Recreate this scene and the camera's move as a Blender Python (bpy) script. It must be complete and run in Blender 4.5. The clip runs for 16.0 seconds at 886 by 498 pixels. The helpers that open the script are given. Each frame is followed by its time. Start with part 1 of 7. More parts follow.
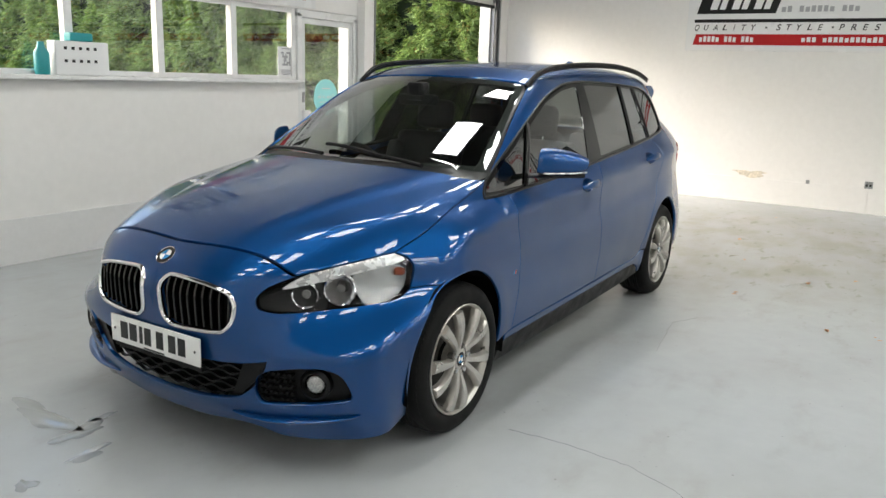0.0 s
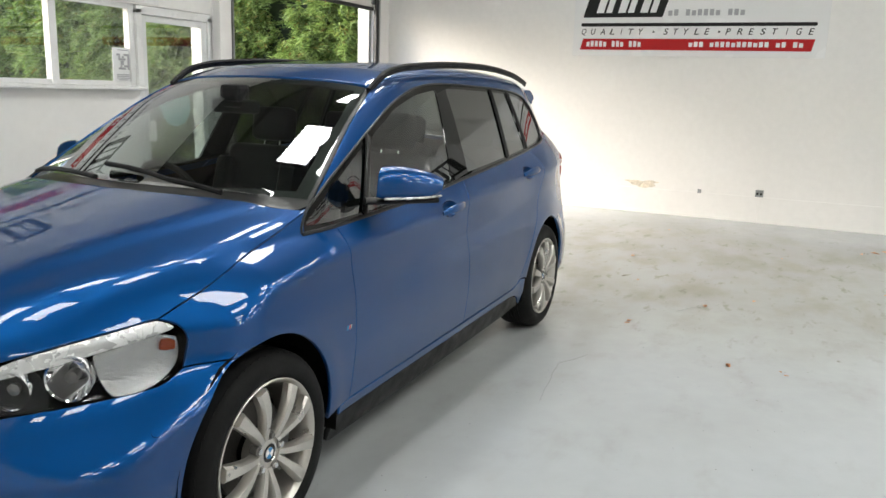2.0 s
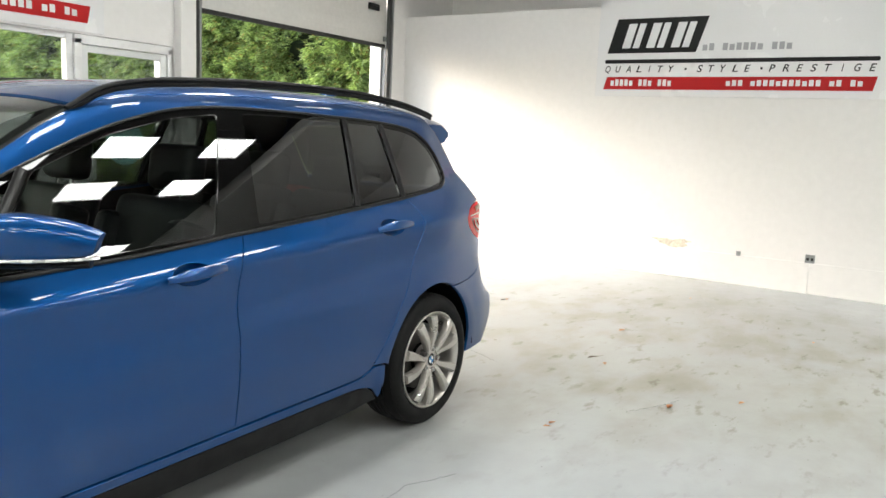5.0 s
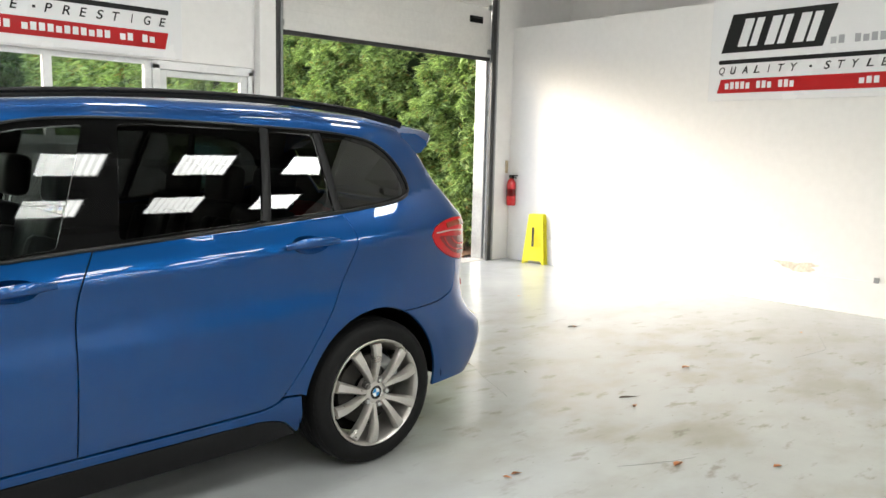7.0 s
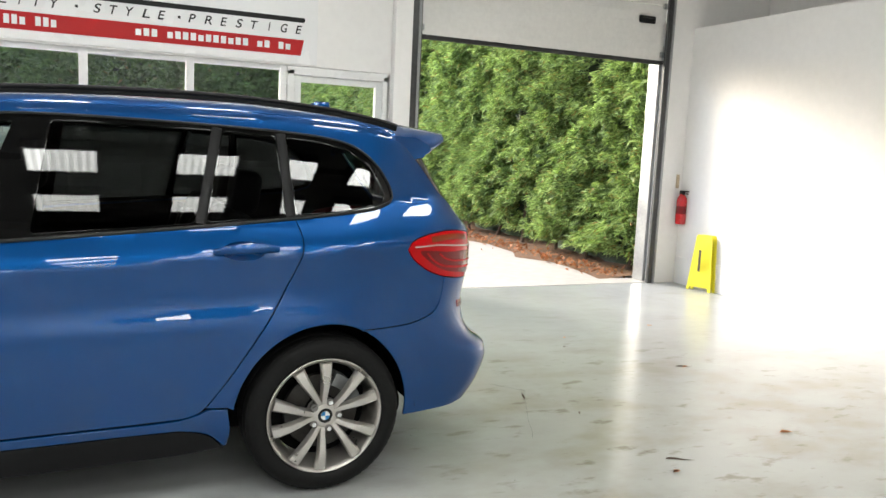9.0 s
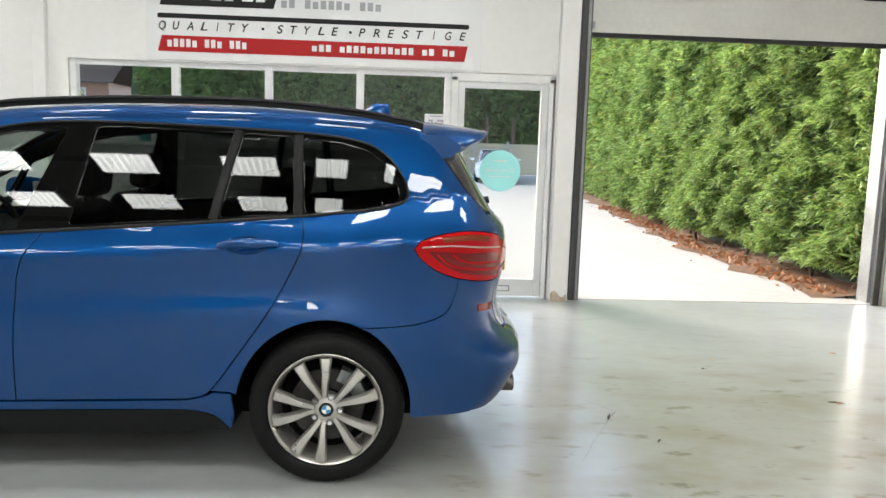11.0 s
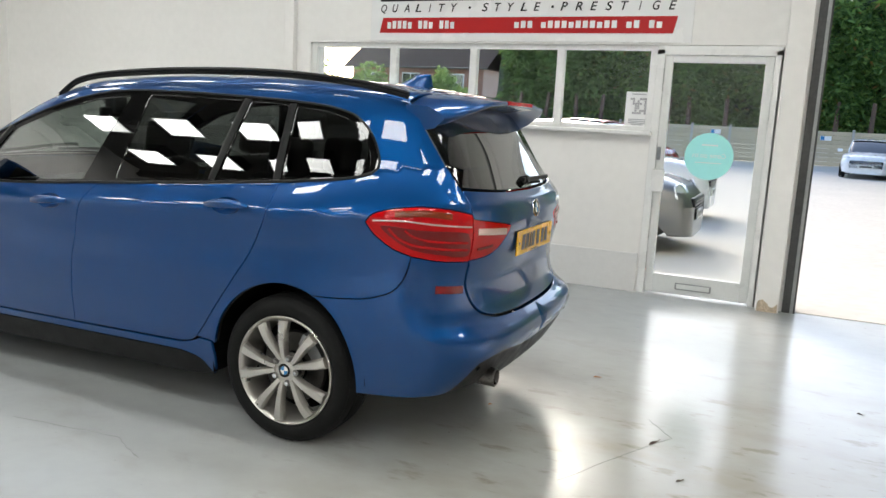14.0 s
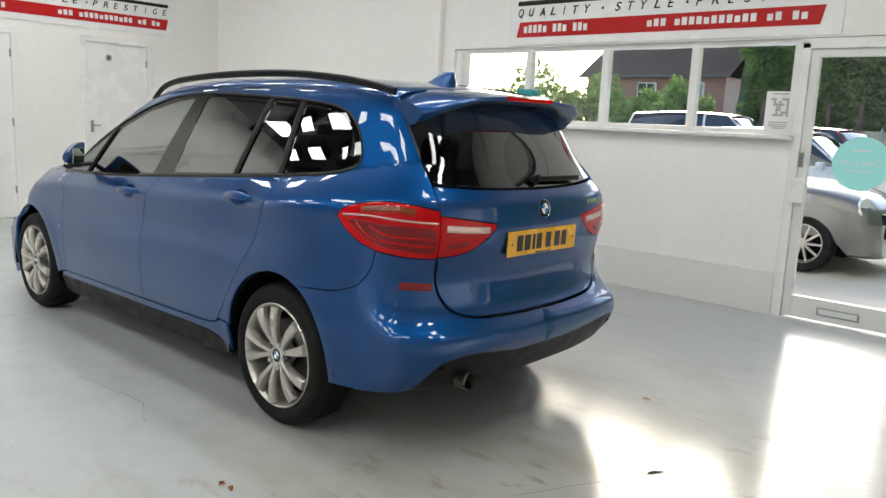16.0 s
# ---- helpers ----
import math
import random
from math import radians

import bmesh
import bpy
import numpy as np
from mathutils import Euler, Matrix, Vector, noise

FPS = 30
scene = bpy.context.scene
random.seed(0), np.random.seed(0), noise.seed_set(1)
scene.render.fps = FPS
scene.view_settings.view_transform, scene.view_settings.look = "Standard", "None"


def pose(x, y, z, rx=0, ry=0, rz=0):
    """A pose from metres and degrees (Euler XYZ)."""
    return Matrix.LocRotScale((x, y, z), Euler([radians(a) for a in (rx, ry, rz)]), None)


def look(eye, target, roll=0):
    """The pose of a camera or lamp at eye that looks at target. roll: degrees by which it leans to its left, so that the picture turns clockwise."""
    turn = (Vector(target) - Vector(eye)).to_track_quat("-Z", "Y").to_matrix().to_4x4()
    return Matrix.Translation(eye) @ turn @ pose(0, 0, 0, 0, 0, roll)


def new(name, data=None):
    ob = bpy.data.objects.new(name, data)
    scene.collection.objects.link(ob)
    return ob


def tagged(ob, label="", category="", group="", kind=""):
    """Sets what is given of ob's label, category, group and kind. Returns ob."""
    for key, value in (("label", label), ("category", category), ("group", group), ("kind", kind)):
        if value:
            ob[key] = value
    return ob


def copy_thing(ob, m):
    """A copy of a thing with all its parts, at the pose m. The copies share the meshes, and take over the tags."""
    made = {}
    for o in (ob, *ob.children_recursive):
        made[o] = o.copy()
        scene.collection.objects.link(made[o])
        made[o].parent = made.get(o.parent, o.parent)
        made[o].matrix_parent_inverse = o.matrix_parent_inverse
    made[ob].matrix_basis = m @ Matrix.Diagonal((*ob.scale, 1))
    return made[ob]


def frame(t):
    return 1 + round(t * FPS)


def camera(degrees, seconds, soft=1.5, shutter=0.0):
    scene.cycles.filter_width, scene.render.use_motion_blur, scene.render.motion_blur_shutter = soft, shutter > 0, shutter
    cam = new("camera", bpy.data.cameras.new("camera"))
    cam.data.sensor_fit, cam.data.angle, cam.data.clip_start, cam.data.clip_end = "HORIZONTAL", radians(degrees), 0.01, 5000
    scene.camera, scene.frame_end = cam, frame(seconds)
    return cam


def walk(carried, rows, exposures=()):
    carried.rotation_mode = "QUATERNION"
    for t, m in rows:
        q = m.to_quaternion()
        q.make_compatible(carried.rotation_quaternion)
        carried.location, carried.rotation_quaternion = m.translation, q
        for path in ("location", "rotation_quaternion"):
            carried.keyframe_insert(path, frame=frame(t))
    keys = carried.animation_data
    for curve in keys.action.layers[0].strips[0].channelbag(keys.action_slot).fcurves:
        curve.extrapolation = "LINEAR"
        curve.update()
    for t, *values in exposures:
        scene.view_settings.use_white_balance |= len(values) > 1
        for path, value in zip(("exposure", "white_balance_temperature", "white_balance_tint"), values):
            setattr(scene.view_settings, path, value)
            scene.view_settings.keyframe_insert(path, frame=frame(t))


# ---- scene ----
cam = camera(59.8, 16.0)
PATH = [
    (0, (-4.059, -2.419, 1.496), (-2.402, -1.388, 1.058), 2.0),
    (0.5, (-3.91, -2.397, 1.482), (-2.203, -1.451, 1.045), 1.7),
    (1, (-3.702, -2.319, 1.473), (-1.932, -1.502, 1.028), 1.8),
    (1.5, (-3.494, -2.301, 1.446), (-1.718, -1.491, 1.011), 1.6),
    (2, (-3.206, -2.284, 1.469), (-1.428, -1.462, 1.062), 1.9),
    (2.5, (-2.938, -2.275, 1.445), (-1.145, -1.472, 1.065), 1.6),
    (3, (-2.652, -2.268, 1.46), (-0.837, -1.505, 1.11), 1.7),
    (3.5, (-2.392, -2.367, 1.439), (-0.576, -1.601, 1.102), 2.1),
    (4, (-2.176, -2.521, 1.465), (-0.395, -1.667, 1.15), 2.3),
    (4.2, (-2.076, -2.581, 1.453), (-0.314, -1.687, 1.145), 2.5),
    (6.3, (-1.062, -3.299, 1.418), (0.412, -1.976, 1.141), 2.0),
    (6.5, (-0.953, -3.328, 1.418), (0.495, -1.976, 1.145), 2.0),
    (7, (-0.653, -3.483, 1.408), (0.696, -2.029, 1.149), 1.3),
    (7.5, (-0.381, -3.58, 1.412), (0.859, -2.03, 1.171), 1.5),
    (8, (-0.068, -3.638, 1.403), (1.066, -2.007, 1.178), 2.3),
    (8.5, (0.232, -3.707, 1.406), (1.226, -1.987, 1.175), 2.6),
    (9, (0.549, -3.816, 1.427), (1.366, -2.008, 1.172), 2.7),
    (9.2, (0.65, -3.825, 1.422), (1.418, -1.998, 1.158), 3.1),
    (11.3, (1.846, -3.989, 1.428), (1.856, -2.006, 1.168), 1.7),
    (11.5, (1.956, -3.949, 1.438), (1.901, -1.967, 1.176), 1.8),
    (12, (2.206, -3.869, 1.436), (1.986, -1.9, 1.16), 2.1),
    (12.5, (2.527, -3.836, 1.457), (2.155, -1.894, 1.157), 3.2),
    (13, (2.767, -3.74, 1.427), (2.262, -1.83, 1.116), 3.5),
    (13.5, (3.004, -3.589, 1.442), (2.361, -1.723, 1.12), 3.5),
    (14, (3.276, -3.495, 1.43), (2.475, -1.694, 1.095), 2.9),
    (14.5, (3.536, -3.401, 1.435), (2.589, -1.67, 1.107), 2.0),
    (15, (3.72, -3.234, 1.416), (2.67, -1.56, 1.105), 2.8),
    (15.5, (3.887, -3.033, 1.422), (2.697, -1.46, 1.092), 3.1),
    (16, (4.164, -2.861, 1.413), (2.845, -1.394, 1.079), 2.6),
]
walk(cam, [(t, look(eye, target, roll)) for t, eye, target, roll in PATH],
     exposures=[(0, 2.05), (2, 2.15), (4, 2.4), (6.5, 2.4), (8, 2.4), (9, 2.4), (12, 2.35), (13.5, 2.27), (16, 2.12)])

# light levels and the car's colour
SKY, SUN, LAMP = 0.125, 1.15, 4.4
PAINT = (0.001, 0.053, 0.200)
HOUSE = (-23.0, 50.0, 0)
SHRUBS = ((-24.5, 44, 3.2, 4.6), (-20.5, 43.5, 2.4, 3.6), (-28.5, 43, 3.5, 5.5), (-17.0, 42, 2.2, 4.2))

# ---------------------------------------------------------------- light
world = bpy.data.worlds.new("daylight")
scene.world = world
world.use_nodes = True
_nt = world.node_tree
_sky = _nt.nodes.new("ShaderNodeTexSky")
_sky.sky_type = "NISHITA"
_sky.sun_disc = False
_sky.sun_elevation = radians(24)
_sky.sun_rotation = radians(330)
_sky.dust_density, _sky.ozone_density, _sky.air_density = 1.2, 0.2, 0.8
_nt.links.new(_sky.outputs[0], _nt.nodes["Background"].inputs[0])
_nt.nodes["Background"].inputs[1].default_value = SKY
_sun = bpy.data.lights.new("sun", "SUN")
_sun.energy, _sun.angle, _sun.color = SUN, radians(32), (1.0, 0.93, 0.82)
sun = new("sun", _sun)
sun.matrix_world = look((0, 0, 20), (0.46 * 10, -0.79 * 10, 20 - 0.41 * 10))

# ---------------------------------------------------------------- materials


def node_mat(name, color, rough=0.5, metal=0.0, coat=0.0, vary=0.08, scale=6.0, fine=60.0, bump=0.0,
             rough_vary=0.1, spec=0.5, emit=None, strength=0.0, random_tone=0.0, coat_rough=0.03):
    """A principled material whose tone and gloss vary at two scales."""
    m = bpy.data.materials.new(name)
    m.use_nodes = True
    nt = m.node_tree
    b = nt.nodes["Principled BSDF"]
    b.inputs["Base Color"].default_value = (*color, 1)
    b.inputs["Roughness"].default_value = rough
    b.inputs["Metallic"].default_value = metal
    b.inputs["Specular IOR Level"].default_value = spec
    b.inputs["Coat Weight"].default_value = coat
    b.inputs["Coat Roughness"].default_value = coat_rough
    m.diffuse_color = (*color, 1)
    if emit:
        b.inputs["Emission Color"].default_value = (*emit, 1)
        b.inputs["Emission Strength"].default_value = strength
    if vary or bump or random_tone:
        tc = nt.nodes.new("ShaderNodeTexCoord")
        n1 = nt.nodes.new("ShaderNodeTexNoise")
        n1.inputs["Scale"].default_value, n1.inputs["Detail"].default_value = scale, 4
        n2 = nt.nodes.new("ShaderNodeTexNoise")
        n2.inputs["Scale"].default_value, n2.inputs["Detail"].default_value = fine, 3
        nt.links.new(tc.outputs["Object"], n1.inputs["Vector"])
        nt.links.new(tc.outputs["Object"], n2.inputs["Vector"])
        add = nt.nodes.new("ShaderNodeMath")
        add.operation = "ADD"
        nt.links.new(n1.outputs["Fac"], add.inputs[0])
        nt.links.new(n2.outputs["Fac"], add.inputs[1])
        src = add.outputs[0]
        if random_tone:
            oi = nt.nodes.new("ShaderNodeObjectInfo")
            mul = nt.nodes.new("ShaderNodeMath")
            mul.operation = "MULTIPLY_ADD"
            mul.inputs[1].default_value = random_tone
            nt.links.new(oi.outputs["Random"], mul.inputs[0])
            nt.links.new(src, mul.inputs[2])
            src = mul.outputs[0]
        mr = nt.nodes.new("ShaderNodeMapRange")
        mr.inputs["From Min"].default_value, mr.inputs["From Max"].default_value = 0.6, 1.4
        mr.inputs["To Min"].default_value, mr.inputs["To Max"].default_value = 1 - vary, 1 + vary
        nt.links.new(src, mr.inputs["Value"])
        mix = nt.nodes.new("ShaderNodeVectorMath")
        mix.operation = "SCALE"
        mix.inputs[0].default_value = color
        nt.links.new(mr.outputs[0], mix.inputs["Scale"])
        nt.links.new(mix.outputs[0], b.inputs["Base Color"])
        mr2 = nt.nodes.new("ShaderNodeMapRange")
        mr2.inputs["From Min"].default_value, mr2.inputs["From Max"].default_value = 0.3, 0.7
        mr2.inputs["To Min"].default_value = max(0.0, rough - rough_vary)
        mr2.inputs["To Max"].default_value = min(1.0, rough + rough_vary)
        nt.links.new(n1.outputs["Fac"], mr2.inputs["Value"])
        nt.links.new(mr2.outputs[0], b.inputs["Roughness"])
        if bump:
            bp = nt.nodes.new("ShaderNodeBump")
            bp.inputs["Strength"].default_value, bp.inputs["Distance"].default_value = 1.0, bump
            nt.links.new(add.outputs[0], bp.inputs["Height"])
            nt.links.new(bp.outputs[0], b.inputs["Normal"])
    return m


def glass_mat(name, tint, rough=0.0, base=0.06):
    """Thin pane: tinted see-through with a real mirror reflection by Fresnel."""
    m = bpy.data.materials.new(name)
    m.use_nodes = True
    nt = m.node_tree
    nt.nodes.remove(nt.nodes["Principled BSDF"])
    out = nt.nodes["Material Output"]
    tr = nt.nodes.new("ShaderNodeBsdfTransparent")
    tr.inputs[0].default_value = (*tint, 1)
    gl = nt.nodes.new("ShaderNodeBsdfGlossy")
    gl.inputs["Roughness"].default_value = rough
    lw = nt.nodes.new("ShaderNodeLayerWeight")
    lw.inputs["Blend"].default_value = 0.5
    pw = nt.nodes.new("ShaderNodeMath")
    pw.operation = "POWER"
    pw.inputs[1].default_value = 1.8
    nt.links.new(lw.outputs["Facing"], pw.inputs[0])
    fr = nt.nodes.new("ShaderNodeMath")
    fr.operation = "MULTIPLY_ADD"
    fr.inputs[1].default_value, fr.inputs[2].default_value = 0.9, base
    fr.use_clamp = True
    nt.links.new(pw.outputs[0], fr.inputs[0])
    mx = nt.nodes.new("ShaderNodeMixShader")
    nt.links.new(fr.outputs[0], mx.inputs[0])
    nt.links.new(tr.outputs[0], mx.inputs[1])
    nt.links.new(gl.outputs[0], mx.inputs[2])
    nt.links.new(mx.outputs[0], out.inputs[0])
    return m


def floor_mat():
    """Grey painted concrete: worn gloss, brown smudges, fine grit."""
    m = node_mat("painted_concrete", (0.435, 0.456, 0.468), 0.25, vary=0.04, scale=0.8, fine=9, bump=0.0)
    nt = m.node_tree
    b = nt.nodes["Principled BSDF"]
    b.inputs["Specular IOR Level"].default_value = 0.36
    tc = nt.nodes.new("ShaderNodeTexCoord")

    def noise(scale, detail, rough=0.5, stretch=(1, 1, 1)):
        mp = nt.nodes.new("ShaderNodeMapping")
        mp.inputs["Scale"].default_value = stretch
        nt.links.new(tc.outputs["Object"], mp.inputs["Vector"])
        n = nt.nodes.new("ShaderNodeTexNoise")
        n.inputs["Scale"].default_value, n.inputs["Detail"].default_value, n.inputs["Roughness"].default_value = scale, detail, rough
        nt.links.new(mp.outputs[0], n.inputs["Vector"])
        return n.outputs["Fac"]

    def ranged(src, lo, hi, to0=0.0, to1=1.0):
        r = nt.nodes.new("ShaderNodeMapRange")
        r.interpolation_type = "SMOOTHSTEP"
        for k, v in (("From Min", lo), ("From Max", hi), ("To Min", to0), ("To Max", to1)):
            r.inputs[k].default_value = v
        nt.links.new(src, r.inputs["Value"])
        return r.outputs[0]

    def times(p, q):
        k = nt.nodes.new("ShaderNodeMath")
        k.operation = "MULTIPLY"
        nt.links.new(p, k.inputs[0])
        nt.links.new(q, k.inputs[1])
        return k.outputs[0]

    def tint(prev, fac, col):
        mx = nt.nodes.new("ShaderNodeMix")
        mx.data_type, mx.blend_type = "RGBA", "MULTIPLY"
        nt.links.new(fac, mx.inputs["Factor"])
        nt.links.new(prev, mx.inputs[6])
        mx.inputs[7].default_value = (*col, 1)
        return mx.outputs[2]

    col = b.inputs["Base Color"].links[0].from_socket
    col = tint(col, ranged(noise(0.5, 3), 0.35, 0.75), (0.90, 0.885, 0.86))
    col = tint(col, ranged(noise(2.2, 6, 0.6, (1, 1.8, 1)), 0.50, 0.80), (0.89, 0.87, 0.84))
    # brown tyre smudges and dark rubbed marks on the part by the partition
    sp = nt.nodes.new("ShaderNodeMapping")
    sp.inputs["Location"].default_value, sp.inputs["Scale"].default_value = (-1.15, 0.36, 0), (0.30, 0.27, 1)
    nt.links.new(tc.outputs["Object"], sp.inputs["Vector"])
    gr = nt.nodes.new("ShaderNodeTexGradient")
    gr.gradient_type = "SPHERICAL"
    nt.links.new(sp.outputs[0], gr.inputs["Vector"])
    near = ranged(gr.outputs["Fac"], 0.0, 0.75)
    col = tint(col, near, (0.92, 0.885, 0.82))
    col = tint(col, times(near, ranged(noise(1.3, 5, 0.55, (1, 1.7, 1)), 0.42, 0.70)), (0.80, 0.755, 0.68))
    col = tint(col, times(near, ranged(noise(5.5, 4, 0.6, (0.7, 1.6, 1)), 0.575, 0.70)), (0.66, 0.62, 0.56))
    col = tint(col, times(near, ranged(noise(13.0, 3, 0.6, (0.45, 2.2, 1)), 0.64, 0.76)), (0.80, 0.77, 0.72))
    col = tint(col, ranged(noise(45.0, 1), 0.76, 0.82), (0.60, 0.57, 0.53))
    nt.links.new(col, b.inputs["Base Color"])
    nt.links.new(ranged(noise(0.8, 3), 0.35, 0.7, 0.17, 0.262), b.inputs["Roughness"])
    bp = nt.nodes.new("ShaderNodeBump")
    bp.inputs["Strength"].default_value, bp.inputs["Distance"].default_value = 0.5, 0.006
    nt.links.new(noise(3.5, 5), bp.inputs["Height"])
    nt.links.new(bp.outputs[0], b.inputs["Normal"])
    return m


def paint_mat():
    """Blue metallic car paint: a satin flake layer under a clear, mirror-smooth coat."""
    m = node_mat("blue_metallic_paint", PAINT, 0.40, 0.74, 1.0, vary=0.03, scale=3, fine=900, rough_vary=0.03, coat_rough=0.0)
    b = m.node_tree.nodes["Principled BSDF"]
    b.inputs["Coat IOR"].default_value = 1.46
    b.inputs["Specular IOR Level"].default_value = 0.1
    return m


def brick_mat(name, c1, c2, mortar, scale):
    m = bpy.data.materials.new(name)
    m.use_nodes = True
    nt = m.node_tree
    b = nt.nodes["Principled BSDF"]
    b.inputs["Roughness"].default_value = 0.85
    t = nt.nodes.new("ShaderNodeTexBrick")
    t.inputs["Color1"].default_value, t.inputs["Color2"].default_value = (*c1, 1), (*c2, 1)
    t.inputs["Mortar"].default_value = (*mortar, 1)
    t.inputs["Scale"].default_value = scale
    tc = nt.nodes.new("ShaderNodeTexCoord")
    mp = nt.nodes.new("ShaderNodeMapping")
    mp.inputs["Rotation"].default_value = (radians(90), 0, 0)
    nt.links.new(tc.outputs["Object"], mp.inputs["Vector"])
    nt.links.new(mp.outputs[0], t.inputs["Vector"])
    nt.links.new(t.outputs["Color"], b.inputs["Base Color"])
    return m


M_FLOOR = floor_mat()
M_WALL = node_mat("white_wall_paint", (0.80, 0.785, 0.765), 0.55, vary=0.035, scale=1.1, fine=14, bump=0.0008)
M_SKIRT = node_mat("pale_grey_skirting_paint", (0.70, 0.695, 0.69), 0.45, vary=0.04, scale=2, fine=30)
M_CEIL = node_mat("dark_ceiling_lining", (0.085, 0.082, 0.078), 0.85, vary=0.05, scale=1.5, fine=20)
M_UPVC = node_mat("white_frame_plastic", (0.78, 0.78, 0.77), 0.3, vary=0.03, scale=4, fine=40)
M_ALU = node_mat("painted_door_frame", (0.70, 0.71, 0.70), 0.35, vary=0.04, scale=4, fine=40)
M_STEEL = node_mat("dark_steel", (0.07, 0.07, 0.07), 0.45, 0.5, vary=0.25, scale=5, fine=50)
M_GREYSTEEL = node_mat("grey_galvanised_steel", (0.32, 0.33, 0.33), 0.4, 0.7, vary=0.2, scale=4, fine=40)
M_RUBBER = node_mat("black_rubber", (0.018, 0.018, 0.018), 0.65, vary=0.2, scale=8, fine=80, bump=0.0004)
M_SHUTTER = node_mat("white_door_panel", (0.66, 0.65, 0.62), 0.45, vary=0.07, scale=1.6, fine=25, bump=0.0005)
M_PAINT = paint_mat()
M_BLACKGLOSS = node_mat("gloss_black_trim", (0.004, 0.004, 0.004), 0.025, 0, 0.0, vary=0)
M_SATINBLACK = node_mat("satin_black_moulding", (0.006, 0.006, 0.006), 0.28, vary=0, spec=0.35)
M_BLACKPLASTIC = node_mat("black_textured_plastic", (0.005, 0.005, 0.0055), 0.45, vary=0.15, scale=12, fine=300, bump=0.0002, spec=0.22)
M_EXHAUST = node_mat("dull_exhaust_steel", (0.14, 0.13, 0.125), 0.3, 1.0, vary=0.2, scale=20)
M_BROW = node_mat("satin_silver_lamp_brow", (0.66, 0.66, 0.65), 0.28, 0.45, vary=0.04, scale=30)
M_RIBBED = node_mat("ribbed_reflector", (0.42, 0.42, 0.42), 0.12, 1.0, vary=0.2, scale=60, fine=260, bump=0.002)
M_CHROME = node_mat("chrome", (0.82, 0.82, 0.83), 0.07, 1.0, vary=0)
M_ALLOY = node_mat("silver_alloy", (0.56, 0.535, 0.50), 0.34, 0.8, 0.2, vary=0.05, scale=9, fine=120)
M_ALLOYDARK = node_mat("grey_alloy_recess", (0.20, 0.19, 0.18), 0.42, 0.6, 0.2, vary=0.12, scale=9, fine=120)
M_TYRE = node_mat("tyre_rubber", (0.007, 0.007, 0.007), 0.65, vary=0.25, scale=10, fine=90, bump=0.0006, spec=0.18)
M_DISC = node_mat("brake_disc_steel", (0.07, 0.066, 0.062), 0.45, 0.9, vary=0.2, scale=15, fine=150)
M_CAVITY = node_mat("unlit_black_liner", (0.005, 0.005, 0.005), 0.9, vary=0.2, spec=0.05)
M_GLASS = glass_mat("clear_car_glass", (0.60, 0.66, 0.63), base=0.028)
M_TINT = glass_mat("privacy_glass", (0.13, 0.138, 0.134), base=0.022)
M_PANE = glass_mat("window_glass", (0.95, 0.965, 0.955), base=0.03)
M_LENS = glass_mat("clear_lamp_lens", (0.96, 0.97, 0.98), base=0.02)
M_REDLENS = node_mat("red_lamp_lens", (0.46, 0.002, 0.004), 0.03, 0, 0.0, vary=0.10, scale=9, spec=0.25)
M_REDDARK = node_mat("dark_red_lamp_insert", (0.16, 0.001, 0.002), 0.10, 0, 0.0, vary=0.05)
M_PINK = node_mat("clear_reverse_lamp_insert", (0.66, 0.46, 0.43), 0.15, 0.3, 0.0, vary=0.05)
M_AMBER = node_mat("amber_insert", (0.20, 0.028, 0.005), 0.2, 0, 0.0, vary=0.05)
M_SEAT = node_mat("black_leather", (0.014, 0.014, 0.015), 0.5, vary=0.2, scale=8, fine=120, bump=0.0006, spec=0.2)
M_INTERIOR = node_mat("dark_cabin_trim", (0.013, 0.013, 0.014), 0.75, vary=0.15, scale=8, fine=150, spec=0.15)
M_HEADLINER = node_mat("grey_headlining", (0.10, 0.097, 0.094), 0.9, vary=0.06, scale=8, fine=120)
M_PLATEW = node_mat("white_plate", (0.82, 0.82, 0.80), 0.25, vary=0.02)
M_PLATEY = node_mat("yellow_plate", (0.80, 0.42, 0.02), 0.25, vary=0.03)
M_INK = node_mat("black_ink", (0.010, 0.010, 0.010), 0.35, vary=0)
M_SIGNW = node_mat("white_sign_board", (0.80, 0.80, 0.80), 0.22, vary=0.015, scale=2)
M_SIGNRED = node_mat("red_sign_vinyl", (0.45, 0.008, 0.010), 0.4, vary=0.02, spec=0.3)
M_SIGNBLACK = node_mat("black_sign_vinyl", (0.010, 0.010, 0.010), 0.45, vary=0.02, spec=0.25)
M_PAPER = node_mat("white_paper", (0.80, 0.80, 0.80), 0.7, vary=0.02)
M_GREYINK = node_mat("grey_print", (0.38, 0.38, 0.40), 0.7, vary=0.02)
M_TEAL = node_mat("teal_plastic", (0.02, 0.27, 0.29), 0.4, vary=0.05)
M_TURQ = node_mat("turquoise_sticker", (0.38, 0.84, 0.83), 0.4, vary=0.03)
M_RED = node_mat("red_enamel", (0.55, 0.012, 0.015), 0.25, 0, 0.5, vary=0.05)
M_YELLOW = node_mat("yellow_plastic", (0.80, 0.72, 0.03), 0.4, vary=0.05)
M_BLUEBADGE = node_mat("badge_blue", (0.03, 0.22, 0.50), 0.2, 0, 1.0, vary=0)
